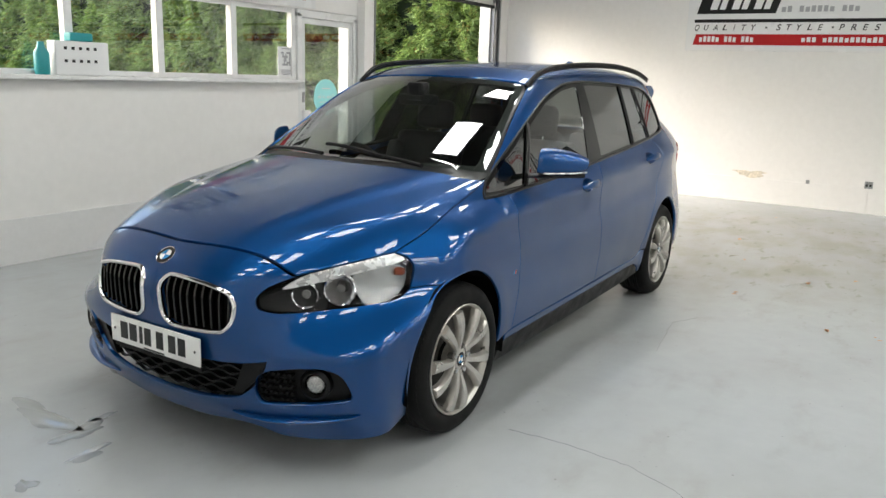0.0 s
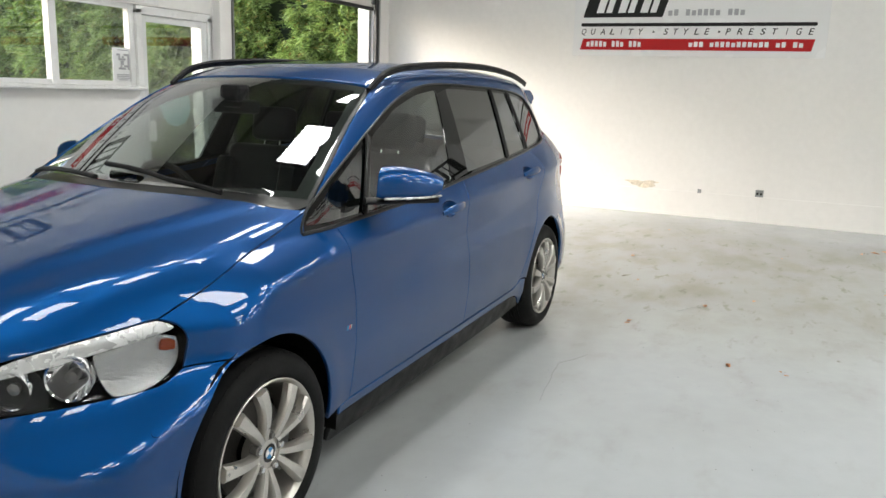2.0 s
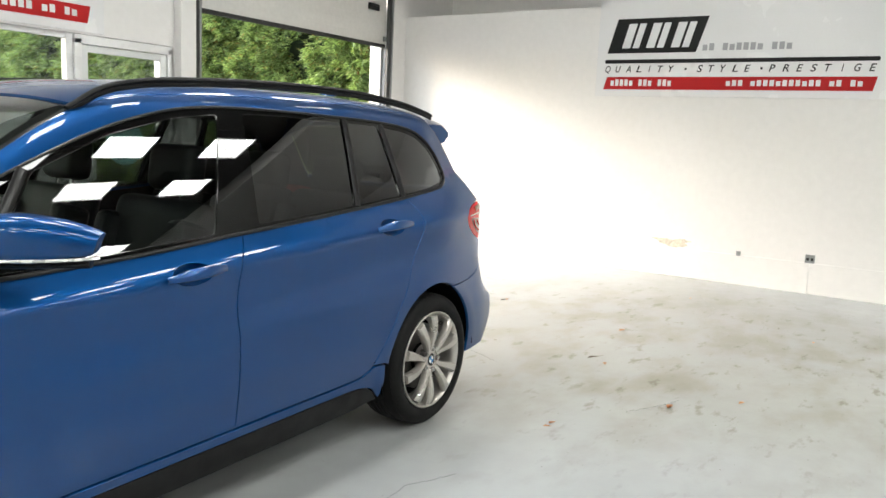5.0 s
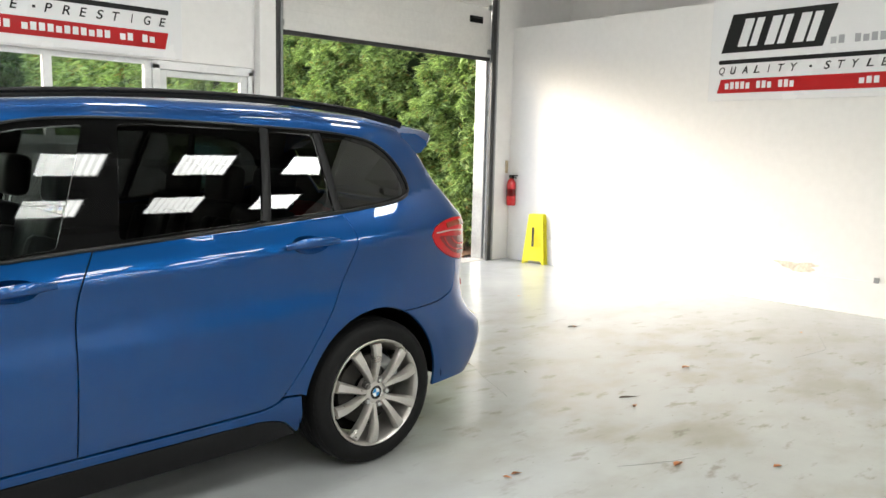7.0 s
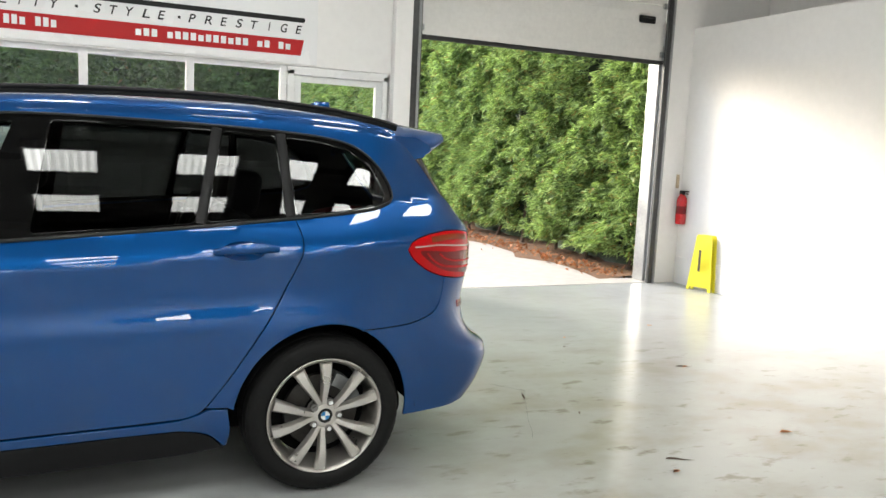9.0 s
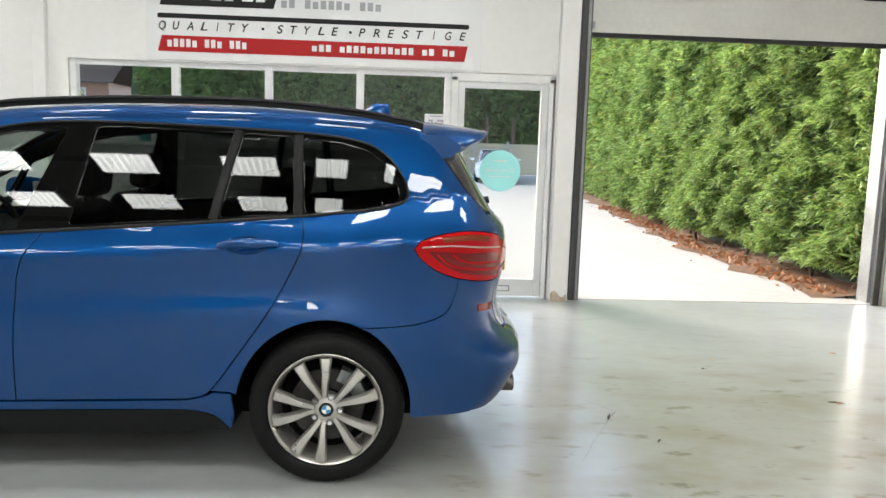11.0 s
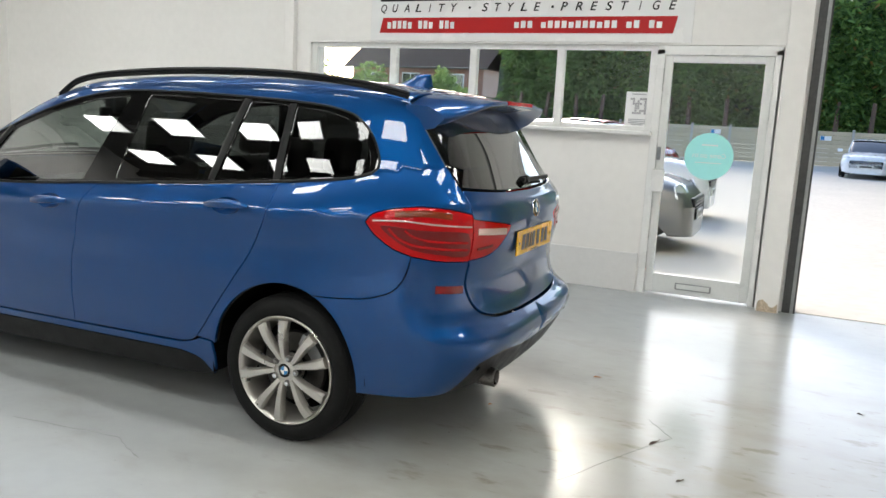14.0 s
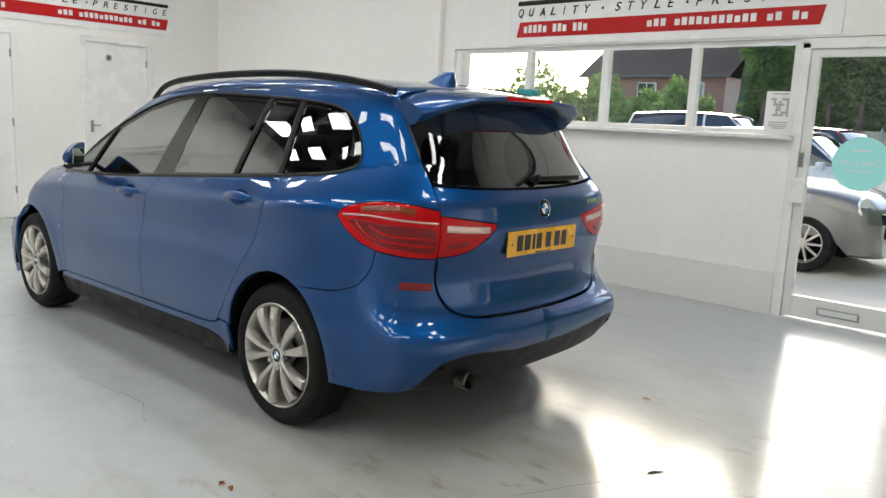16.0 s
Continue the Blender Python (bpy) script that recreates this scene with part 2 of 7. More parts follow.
M_YARD = node_mat("pale_concrete_yard", (0.50, 0.475, 0.435), 0.85, vary=0.14, scale=0.5, fine=8, bump=0.003)
M_SOIL = node_mat("leaf_litter", (0.20, 0.11, 0.06), 0.95, vary=0.45, scale=6, fine=40, bump=0.01)
M_BARK = node_mat("bark", (0.10, 0.065, 0.045), 0.9, vary=0.3, scale=9, fine=60, bump=0.004)
M_WOOD = node_mat("weathered_fence_board", (0.46, 0.37, 0.25), 0.8, vary=0.2, scale=1.2, fine=25, bump=0.001, random_tone=0.3)
M_FENCEPOST = node_mat("concrete_post", (0.42, 0.40, 0.36), 0.85, vary=0.12, scale=3, fine=30)
M_BRICK = brick_mat("red_brickwork", (0.34, 0.13, 0.08), (0.27, 0.10, 0.065), (0.40, 0.36, 0.32), 4.4)
M_ROOF = node_mat("dark_roof_tiles", (0.10, 0.065, 0.055), 0.8, vary=0.25, scale=4, fine=22, bump=0.01)
# rooflight sheet that emits by itself instead of passing daylight
M_LIGHT = node_mat("rooflight_sheet", (0.85, 0.85, 0.85), 0.5, vary=0, emit=(0.985, 1.0, 0.955), strength=LAMP)
# bright and dim stripes of the corrugation are put into the emission
_lt = M_LIGHT.node_tree
_tc, _wv, _mr = _lt.nodes.new("ShaderNodeTexCoord"), _lt.nodes.new("ShaderNodeTexWave"), _lt.nodes.new("ShaderNodeMapRange")
_wv.inputs["Scale"].default_value = 0.314 * 8 / 0.56
_mr.inputs["To Min"].default_value, _mr.inputs["To Max"].default_value = LAMP * 0.55, LAMP
_lt.links.new(_tc.outputs["Object"], _wv.inputs["Vector"])
_lt.links.new(_wv.outputs["Fac"], _mr.inputs["Value"])
_lt.links.new(_mr.outputs[0], _lt.nodes["Principled BSDF"].inputs["Emission Strength"])
M_WATER = node_mat("water_film", (0.30, 0.32, 0.33), 0.03, 0, 1.0, vary=0.02)
M_STAIN = node_mat("brown_scorch", (0.66, 0.60, 0.50), 0.8, vary=0.35, scale=9, fine=40)
M_RUST = node_mat("rust_and_flaked_paint", (0.50, 0.41, 0.31), 0.85, vary=0.5, scale=25, fine=90, bump=0.002)
M_LEAFBROWN = node_mat("dry_leaf", (0.36, 0.14, 0.05), 0.7, vary=0.3, scale=20, fine=90, random_tone=0.6)
M_SILVER = node_mat("silver_metallic_paint", (0.17, 0.17, 0.165), 0.35, 0.5, 0.8, vary=0.015, rough_vary=0.01)
M_WHITECAR = node_mat("white_car_paint", (0.78, 0.79, 0.80), 0.3, 0, 1.0, vary=0.02)
M_REDCAR = node_mat("red_car_paint", (0.50, 0.015, 0.015), 0.3, 0, 1.0, vary=0.02)
M_DARKGLASS = node_mat("dark_car_glass", (0.02, 0.025, 0.03), 0.06, 0, 1.0, vary=0)
M_GREEN1 = node_mat("conifer_spray_green", (0.085, 0.150, 0.030), 0.6, vary=0.45, scale=1.6, fine=14)
# green darkened to stand for the shade deep between the sprays
M_HEDGESHADE = node_mat("conifer_shade_green", (0.022, 0.042, 0.014), 0.65, vary=0.45, scale=1.6, fine=14)
M_GREEN3 = node_mat("shrub_green", (0.075, 0.155, 0.035), 0.55, vary=0.4, scale=2, fine=14)

# ---------------------------------------------------------------- mesh helpers


def mesh_ob(name, verts, faces, mat, parent=None, label="", smooth=False, normals=None, mats=None):
    me = bpy.data.meshes.new(name)
    me.from_pydata([tuple(map(float, v)) for v in verts], [], [tuple(map(int, f)) for f in faces])
    for mm in (mats or [mat]):
        me.materials.append(mm)
    if smooth or normals is not None:
        me.polygons.foreach_set("use_smooth", [True] * len(me.polygons))
    if normals is not None:
        me.normals_split_custom_set_from_vertices([tuple(map(float, n)) for n in normals])
    me.update()
    ob = new(name, me)
    if parent is not None:
        ob.parent = parent
    if label:
        ob["label"] = label
    return ob


def part(name, bm, material, parent, label="", smooth=False):
    me = bpy.data.meshes.new(name)
    if smooth:
        for f in bm.faces:
            f.smooth = True
    bm.normal_update()
    bm.to_mesh(me)
    bm.free()
    me.materials.append(material)
    if smooth:
        me.set_sharp_from_angle(angle=radians(35))
    ob = new(name, me)
    if parent is not None:
        ob.parent = parent
    if label:
        ob["label"] = label
    return ob


def thing(name, label, category, place=(0, 0, 0), rz=0.0, group="", kind=""):
    e = new(name)
    e.matrix_world = pose(*place, 0, 0, rz)
    return tagged(e, label, category, group, kind)


def add_box(bm, lo, hi, bevel=0.0, seg=2):
    r = bmesh.ops.create_cube(bm, size=1.0)
    vs = r["verts"]
    for v in vs:
        v.co = Vector([lo[i] + (v.co[i] + 0.5) * (hi[i] - lo[i]) for i in range(3)])
    if bevel:
        es = list({e for v in vs for e in v.link_edges})
        bmesh.ops.bevel(bm, geom=es, offset=bevel, segments=seg, affect="EDGES", profile=0.6)
    return bm


def box(lo, hi, bevel=0.0, seg=2):
    return add_box(bmesh.new(), lo, hi, bevel, seg)


def add_cyl(bm, p0, p1, r0, r1=None, n=20, caps=True):
    p0, p1 = Vector(p0), Vector(p1)
    d = p1 - p0
    m = Matrix.Translation((p0 + p1) / 2) @ d.to_track_quat("Z", "Y").to_matrix().to_4x4()
    bmesh.ops.create_cone(bm, cap_ends=caps, segments=n, radius1=r0, radius2=r0 if r1 is None else r1, depth=d.length, matrix=m)
    return bm


def lathe(profile, n=48, closed=False):
    """Turns (radius, along) about the y axis."""
    bm = bmesh.new()
    rings = []
    for r, s in profile:
        rings.append([bm.verts.new((r * math.cos(2 * math.pi * i / n), s, r * math.sin(2 * math.pi * i / n))) for i in range(n)])
    k = len(rings)
    for j in range(k if closed else k - 1):
        a, b = rings[j], rings[(j + 1) % k]
        for i in range(n):
            bm.faces.new((a[i], a[(i + 1) % n], b[(i + 1) % n], b[i]))
    bmesh.ops.recalc_face_normals(bm, faces=bm.faces)
    return bm


def sweep(path, section, ends=True, up=(0, 0, 1)):
    """Sweeps a closed section of (side, up) pairs, or one section a point, along a path."""
    bm = bmesh.new()
    P = [Vector(p) for p in path]
    rings = []
    for i, p in enumerate(P):
        t = (P[min(i + 1, len(P) - 1)] - P[max(i - 1, 0)]).normalized()
        s = t.cross(Vector(up)).normalized()
        u = s.cross(t).normalized()
        sec = section[i] if isinstance(section[0], list) else section
        rings.append([bm.verts.new(p + s * a + u * b) for a, b in sec])
    n = len(rings[0])
    for a, b in zip(rings, rings[1:]):
        for i in range(n):
            bm.faces.new((a[i], a[(i + 1) % n], b[(i + 1) % n], b[i]))
    if ends:
        bm.faces.new(rings[0][::-1])
        bm.faces.new(rings[-1])
    bmesh.ops.recalc_face_normals(bm, faces=bm.faces)
    return bm


def oval(w, h, n=12, power=1.0):
    out = []
    for i in range(n):
        c, s = math.cos(2 * math.pi * i / n), math.sin(2 * math.pi * i / n)
        out.append((w * math.copysign(abs(c) ** power, c), h * math.copysign(abs(s) ** power, s)))
    return out


def prism(pts, y0, y1, bevel=0.0):
    """A plate: outline of (x, z) between two values of y."""
    bm = bmesh.new()
    a = [bm.verts.new((x, y0, z)) for x, z in pts]
    b = [bm.verts.new((x, y1, z)) for x, z in pts]
    bm.faces.new(a)
    bm.faces.new(b[::-1])
    for i in range(len(pts)):
        j = (i + 1) % len(pts)
        bm.faces.new((a[j], a[i], b[i], b[j]))
    bmesh.ops.recalc_face_normals(bm, faces=bm.faces)
    if bevel:
        bmesh.ops.bevel(bm, geom=[e for e in bm.edges if abs(e.verts[0].co.y - e.verts[1].co.y) < 1e-6], offset=bevel, segments=2, affect="EDGES")
    return bm


def text_mesh(name, body, size, mat, parent, m, shear=0.0, spacing=1.0, extrude=0.001, align="LEFT", width=None, heavy=0.0):
    """Lettering as a mesh, laid out in x and y and then placed by m; width fits its length."""
    cu = bpy.data.curves.new(name, "FONT")
    cu.body, cu.size, cu.shear, cu.space_character, cu.extrude, cu.align_x = body, size, shear, spacing, extrude, align
    cu.offset = heavy
    tmp = bpy.data.objects.new(name, cu)
    scene.collection.objects.link(tmp)
    bpy.context.view_layer.update()
    me = bpy.data.meshes.new_from_object(tmp.evaluated_get(bpy.context.evaluated_depsgraph_get()))
    bpy.data.objects.remove(tmp)
    if width:
        xs = [v.co.x for v in me.vertices]
        k = width / (max(xs) - min(xs))
        x0 = min(xs)
        for v in me.vertices:
            v.co.x = (v.co.x - x0) * k
    me.transform(m)
    me.materials.clear()
    me.materials.append(mat)
    ob = new(name, me)
    ob.parent = parent
    return ob


def pchip(xs, ys):
    """A smooth curve through a few control values, with no overshoot."""
    xs, ys = np.array(xs, float), np.array(ys, float)
    h, d = np.diff(xs), np.diff(ys) / np.diff(xs)
    m = np.zeros_like(ys)
    m[0], m[-1] = d[0], d[-1]
    for i in range(1, len(xs) - 1):
        if d[i - 1] * d[i] > 0:
            w1, w2 = 2 * h[i] + h[i - 1], h[i] + 2 * h[i - 1]
            m[i] = (w1 + w2) / (w1 / d[i - 1] + w2 / d[i])

    def f(x):
        x = np.asarray(x, float)
        i = np.clip(np.searchsorted(xs, x) - 1, 0, len(xs) - 2)
        t = (x - xs[i]) / h[i]
        lo, hi = t < 0, t > 1
        tc = np.clip(t, 0, 1)
        v = (ys[i] * (1 + 2 * tc) * (1 - tc) ** 2 + h[i] * m[i] * tc * (1 - tc) ** 2
             + ys[i + 1] * tc ** 2 * (3 - 2 * tc) + h[i] * m[i + 1] * tc ** 2 * (tc - 1))
        v = np.where(lo, ys[0] + m[0] * (x - xs[0]), v)
        return np.where(hi, ys[-1] + m[-1] * (x - xs[-1]), v)
    return f

# ---------------------------------------------------------------- the showroom
XL, XR, YW, YB, HC = -5.86, 6.78, 3.30, -12.0, 4.62
TW = 0.26
def struct(name, bm, mat, label, category="wall", smooth=False):
    return tagged(part(name, bm, mat, None, "", smooth), label, category, kind="structure")


bm = bmesh.new()
nx, ny = 50, 46
gv = [[bm.verts.new((XL - 0.2 + (8.0 - XL) * i / nx, YB - 0.2 + (YW + TW - YB + 0.2) * j / ny, 0)) for j in range(ny + 1)] for i in range(nx + 1)]
for i in range(nx):
    for j in range(ny):
        bm.faces.new((gv[i][j], gv[i + 1][j], gv[i + 1][j + 1], gv[i][j + 1]))
struct("floor", bm, M_FLOOR, "grey painted concrete floor with scuffs and stains", "floor")

# window wall with its openings
WX0, WX1, WZ0, WZ1 = -1.335, 2.135, 1.405, 2.125
DX0, DX1, DZ1 = 2.165, 3.10, 2.09
RX0, RX1, RZ1 = 3.36, 6.44, 3.55
bm = bmesh.new()
for lo, hi in (((XL - 0.2, YW, 0), (WX0, YW + TW, HC)), ((WX0, YW, 0), (DX0 - 0.03, YW + TW, WZ0)), ((WX0, YW, WZ1), (DX1 + 0.0, YW + TW, HC)),
               ((DX1, YW, 0), (RX0, YW + TW, HC)), ((RX0, YW, RZ1), (RX1, YW + TW, HC)), ((RX1, YW, 0), (7.9, YW + TW, HC))):
    add_box(bm, lo, hi)
struct("wall_window", bm, M_WALL, "white painted wall with windows, glazed door and shutter opening")
struct("wall_corner_pier", box((-1.62, YW - 0.07, 0), (-1.50, YW, HC), 0.01), M_WALL, "white boxed pier beside the windows")
struct("wall_door_pier", box((3.125, YW - 0.10, 0.0), (3.30, YW - 0.001, HC), 0.008), M_WALL, "white boxed pier beside the shutter")
# partition with the large sign; a taller wall stands behind it
struct("wall_partition", box((XR, YB, 0), (XR + 0.12, YW - 0.002, 2.93), 0.006), M_WALL, "white partition wall lower than the ceiling")
struct("wall_east", box((7.9, YB, 0), (8.05, YW + TW, HC)), M_WALL, "white end wall above the partition")
struct("wall_west", box((XL - 0.2, YB, 0), (XL, YW, HC)), M_WALL, "white wall with two flush doors")
struct("wall_south", box((XL - 0.2, YB - 0.2, 0), (8.05, YB, HC)), M_WALL, "white wall behind")
bm = box((XL - 0.2, YB - 0.2, HC), (8.05, YW + TW, HC + 0.2))
for y in np.arange(YB + 0.6, YW, 1.9):
    add_box(bm, (XL, y - 0.06, HC - 0.16), (7.9, y + 0.06, HC - 0.001))
struct("ceiling", bm, M_CEIL, "dark ceiling with downstand beams", "ceiling")
bm = box((4.62, YB, HC - 0.26), (7.898, YW - 0.002, HC - 0.162), 0.004)
add_box(bm, (4.62, YB, HC - 0.34), (4.70, YW - 0.002, HC - 0.262), 0.004)
struct("ceiling_end_bay", bm, M_WALL, "white lowered ceiling over the end bay", "ceiling")
# skirting bands
struct("baseboard_window", box((XL, YW - 0.018, 0), (DX0 - 0.04, YW - 0.001, 0.345), 0.004), M_SKIRT, "grey-white painted skirting band", "skirting")
for k, (y0, y1) in enumerate(((-8.4, -1.846), (-1.842, 3.28))):
    struct("baseboard_partition", box((XR - 0.016, y0, 0), (XR - 0.001, y1, 0.315), 0.003), M_WALL, "white painted skirting board", "skirting")
struct("baseboard_west", box((XL + 0.001, YB, 0), (XL + 0.016, 0.30, 0.12), 0.003), M_WALL, "white painted skirting board", "skirting")

# windows
win = thing("window_1", "white framed window of four panes above the sill", "window", kind="structure")
mull = [WX0, -0.395, 0.450, 1.290, WX1]
for x in mull:
    w = 0.035 if x not in (WX0, WX1) else 0.03
    lo, hi = (x, x + 2 * w) if x == WX0 else ((x - 2 * w, x) if x == WX1 else (x - w, x + w))
    part("window_frame", box((lo, YW + 0.03, WZ0), (hi, YW + 0.10, WZ1), 0.006), M_UPVC, win)
for z0, z1 in ((WZ0, WZ0 + 0.04), (WZ1 - 0.045, WZ1)):
    part("window_frame", box((WX0, YW + 0.035, z0), (WX1, YW + 0.095, z1), 0.005), M_UPVC, win)
for a, b in zip(mull, mull[1:]):
    pn = part("pane", box((a + 0.03, YW + 0.062, WZ0 + 0.03), (b - 0.03, YW + 0.068, WZ1 - 0.035)), M_PANE, win)
    pn.visible_shadow = False
struct("window_sill", box((WX0 - 0.02, YW - 0.085, WZ0 - 0.035), (2.15, YW + 0.03, WZ0), 0.012, 3), M_UPVC, "white rounded window board", "sill")
# glazed door
door = thing("door_1", "white framed glazed entrance door, closed", "door", kind="structure")
for lo, hi in (((DX0 - 0.03, YW + 0.0, 0), (DX0 + 0.035, YW + 0.12, DZ1)), ((DX1 - 0.045, YW, 0), (DX1 + 0.02, YW + 0.12, DZ1)), ((DX0 - 0.03, YW, DZ1 - 0.045), (DX1 + 0.02, YW + 0.12, DZ1 + 0.03))):
    part("door_frame", box(lo, hi, 0.006), M_UPVC, door)
for lo, hi in (((DX0 + 0.036, YW + 0.02, 0.02), (DX0 + 0.10, YW + 0.075, DZ1 - 0.05)), ((DX1 - 0.115, YW + 0.02, 0.02), (DX1 - 0.046, YW + 0.075, DZ1 - 0.05)),
               ((DX0 + 0.10, YW + 0.021, 0.02), (DX1 - 0.115, YW + 0.074, 0.185)), ((DX0 + 0.10, YW + 0.021, DZ1 - 0.105), (DX1 - 0.115, YW + 0.074, DZ1 - 0.05))):
    part("door_leaf_rail", box(lo, hi, 0.006), M_ALU, door)
pn = part("pane", box((DX0 + 0.09, YW + 0.045, 0.17), (DX1 - 0.105, YW + 0.051, DZ1 - 0.095)), M_PANE, door)
pn.visible_shadow = False
part("letter_box", box((2.46, YW + 0.012, 0.065), (2.76, YW + 0.022, 0.125), 0.006), M_GREYSTEEL, door, "metal letter plate")
part("letter_flap", box((2.475, YW + 0.008, 0.075), (2.745, YW + 0.013, 0.115), 0.003), M_ALU, door)
part("lock_box", box((2.185, YW - 0.045, 0.90), (2.285, YW + 0.02, 1.09), 0.012, 3), M_UPVC, door, "white lock housing")
part("lock_plate", box((2.205, YW - 0.002, 1.17), (2.235, YW + 0.02, 1.28), 0.004), M_GREYSTEEL, door)
stk = tagged(part("door_sticker", add_cyl(bmesh.new(), (2.625, YW + 0.0440, 1.222), (2.625, YW + 0.0420, 1.222), 0.196, n=48), M_TURQ, None), "round turquoise sticker on the door glass", "sticker")
for word, x, w in (("Come", 2.76, 0.125), ("on", 2.615, 0.055), ("in", 2.54, 0.045)):
    text_mesh("sticker_word", word, 0.06, M_PAPER, stk, Matrix.Translation((x, YW + 0.0405, 1.21)) @ pose(0, 0, 0, 90, 0, 0) @ Matrix.Diagonal((-1, 1, 1, 1)), width=w, extrude=0.0006)
part("sticker_bar", box((2.56, YW + 0.039, 1.31), (2.69, YW + 0.0418, 1.322)), M_PAPER, stk)
part("sticker_bar", box((2.52, YW + 0.039, 1.165), (2.73, YW + 0.0418, 1.172)), M_PAPER, stk)
ntc = tagged(part("notice", box((1.895, YW + 0.050, 1.425), (2.115, YW + 0.056, 1.735), 0.001, 1), M_PAPER, None), "white paper notice stuck on the window", "notice")
random.seed(5)
for i in range(7):
    for j in range(7):
        if random.random() < 0.62:
            part("print_mark", box((1.935 + i * 0.02, YW + 0.0475, 1.545 + j * 0.02), (1.953 + i * 0.02, YW + 0.0505, 1.563 + j * 0.02)), M_GREYINK, ntc)
for z, w in ((1.715, 0.12), (1.50, 0.15), (1.485, 0.15), (1.470, 0.15), (1.455, 0.1)):
    part("print_bar", box((2.005 - w / 2, YW + 0.0475, z - 0.004), (2.005 + w / 2, YW + 0.0505, z + 0.004)), M_GREYINK, ntc)

# sectional overhead door with its guides
sh = thing("overhead_door", "white sectional overhead door, three quarters open", "garage door")
for k in range(2):
    z0 = 2.535 + k * 0.61
    p = part("door_section", box((3.40, YW + 0.035, z0), (6.40, YW + 0.085, z0 + 0.60), 0.006), M_SHUTTER, sh)
    for g in range(1, 6):
        part("rib", box((3.41, YW + 0.0325, z0 + g * 0.1), (6.39, YW + 0.0352, z0 + g * 0.1 + 0.006), 0.001, 1), M_SHUTTER, p)
part("bottom_seal", box((3.40, YW + 0.03, 2.495), (6.40, YW + 0.09, 2.537), 0.008), M_RUBBER, sh, "black rubber bottom seal")
part("lift_handle", box((6.02, YW + 0.012, 2.925), (6.24, YW + 0.036, 3.005), 0.015, 3), M_BLACKPLASTIC, sh, "black recessed handle")
part("lift_handle_grip", box((6.05, YW + 0.002, 2.975), (6.21, YW + 0.02, 2.992), 0.005), M_RUBBER, sh)
for x in (3.43, 6.37):
    for z in (2.60, 3.13):
        part("roller_bracket", box((x - 0.03, YW + 0.008, z - 0.03), (x + 0.03, YW + 0.034, z + 0.03), 0.004), M_GREYSTEEL, sh)
for nm, x0, x1 in (("guide_left", 3.325, 3.425), ("guide_right", 6.375, 6.475)):
    gd = thing("door_guide", "dark steel vertical door guide with rubber seal", "door guide", group="overhead door guides")
    part("channel", box((x0, YW - 0.03, 0.0), (x1, YW + 0.005, 3.5), 0.006), M_STEEL, gd)
    part("lip", box((x0 + 0.06, YW - 0.045, 0.0), (x0 + 0.085, YW - 0.029, 3.5), 0.003), M_GREYSTEEL, gd)
    part("seal", box((x0 + 0.02, YW + 0.006, 0.0), (x1 - 0.01, YW + 0.03, 2.5), 0.004), M_RUBBER, gd)
struct("door_reveal", box((6.395, YW + 0.095, 0), (6.438, YW + TW + 0.02, 3.0), 0.008), M_GREYSTEEL, "grey steel outer door jamb", "jamb")
struct("threshold", box((3.30, YW + 0.02, -0.02), (6.48, YW + TW + 0.05, 0.006), 0.004), M_YARD, "worn concrete threshold strip", "threshold")

# flush doors in the end wall
for k, y1 in enumerate((2.25, 0.585)):
    d = thing("door_%d" % (k + 2), "white flush interior door in a painted frame, closed", "door", kind="structure")
    y0 = y1 - 0.84
    part("door_leaf", box((XL - 0.01, y0 + 0.03, 0.01), (XL + 0.012, y1 - 0.03, 2.165), 0.003), M_UPVC, d)
    for lo, hi in (((XL, y0 - 0.04, 0), (XL + 0.03, y0 + 0.028, 2.20)), ((XL, y1 - 0.028, 0), (XL + 0.03, y1 + 0.04, 2.20)), ((XL, y0 - 0.04, 2.168), (XL + 0.031, y1 + 0.04, 2.235))):
        part("architrave", box(lo, hi, 0.006), M_UPVC, d)
    part("door_handle", box((XL + 0.012, y0 + 0.05, 1.04), (XL + 0.020, y0 + 0.09, 1.19), 0.003), M_GREYSTEEL, d, "metal lever handle")
    part("handle_lever", box((XL + 0.035, y0 + 0.06, 1.12), (XL + 0.050, y0 + 0.17, 1.138), 0.005), M_GREYSTEEL, d)
    for z in (0.3, 1.1, 1.9):
        part("hinge", box((XL + 0.012, y1 - 0.045, z), (XL + 0.034, y1 - 0.028, z + 0.09), 0.002), M_GREYSTEEL, d)
    if k == 0:
        part("door_disc", add_cyl(bmesh.new(), (XL + 0.011, 1.715, 1.985), (XL + 0.017, 1.715, 1.985), 0.042, n=24), M_GREYSTEEL, d, "small round door sign")
        part("disc_mark", box((XL + 0.016, 1.703, 1.965), (XL + 0.019, 1.727, 2.005), 0.002), M_INK, d)


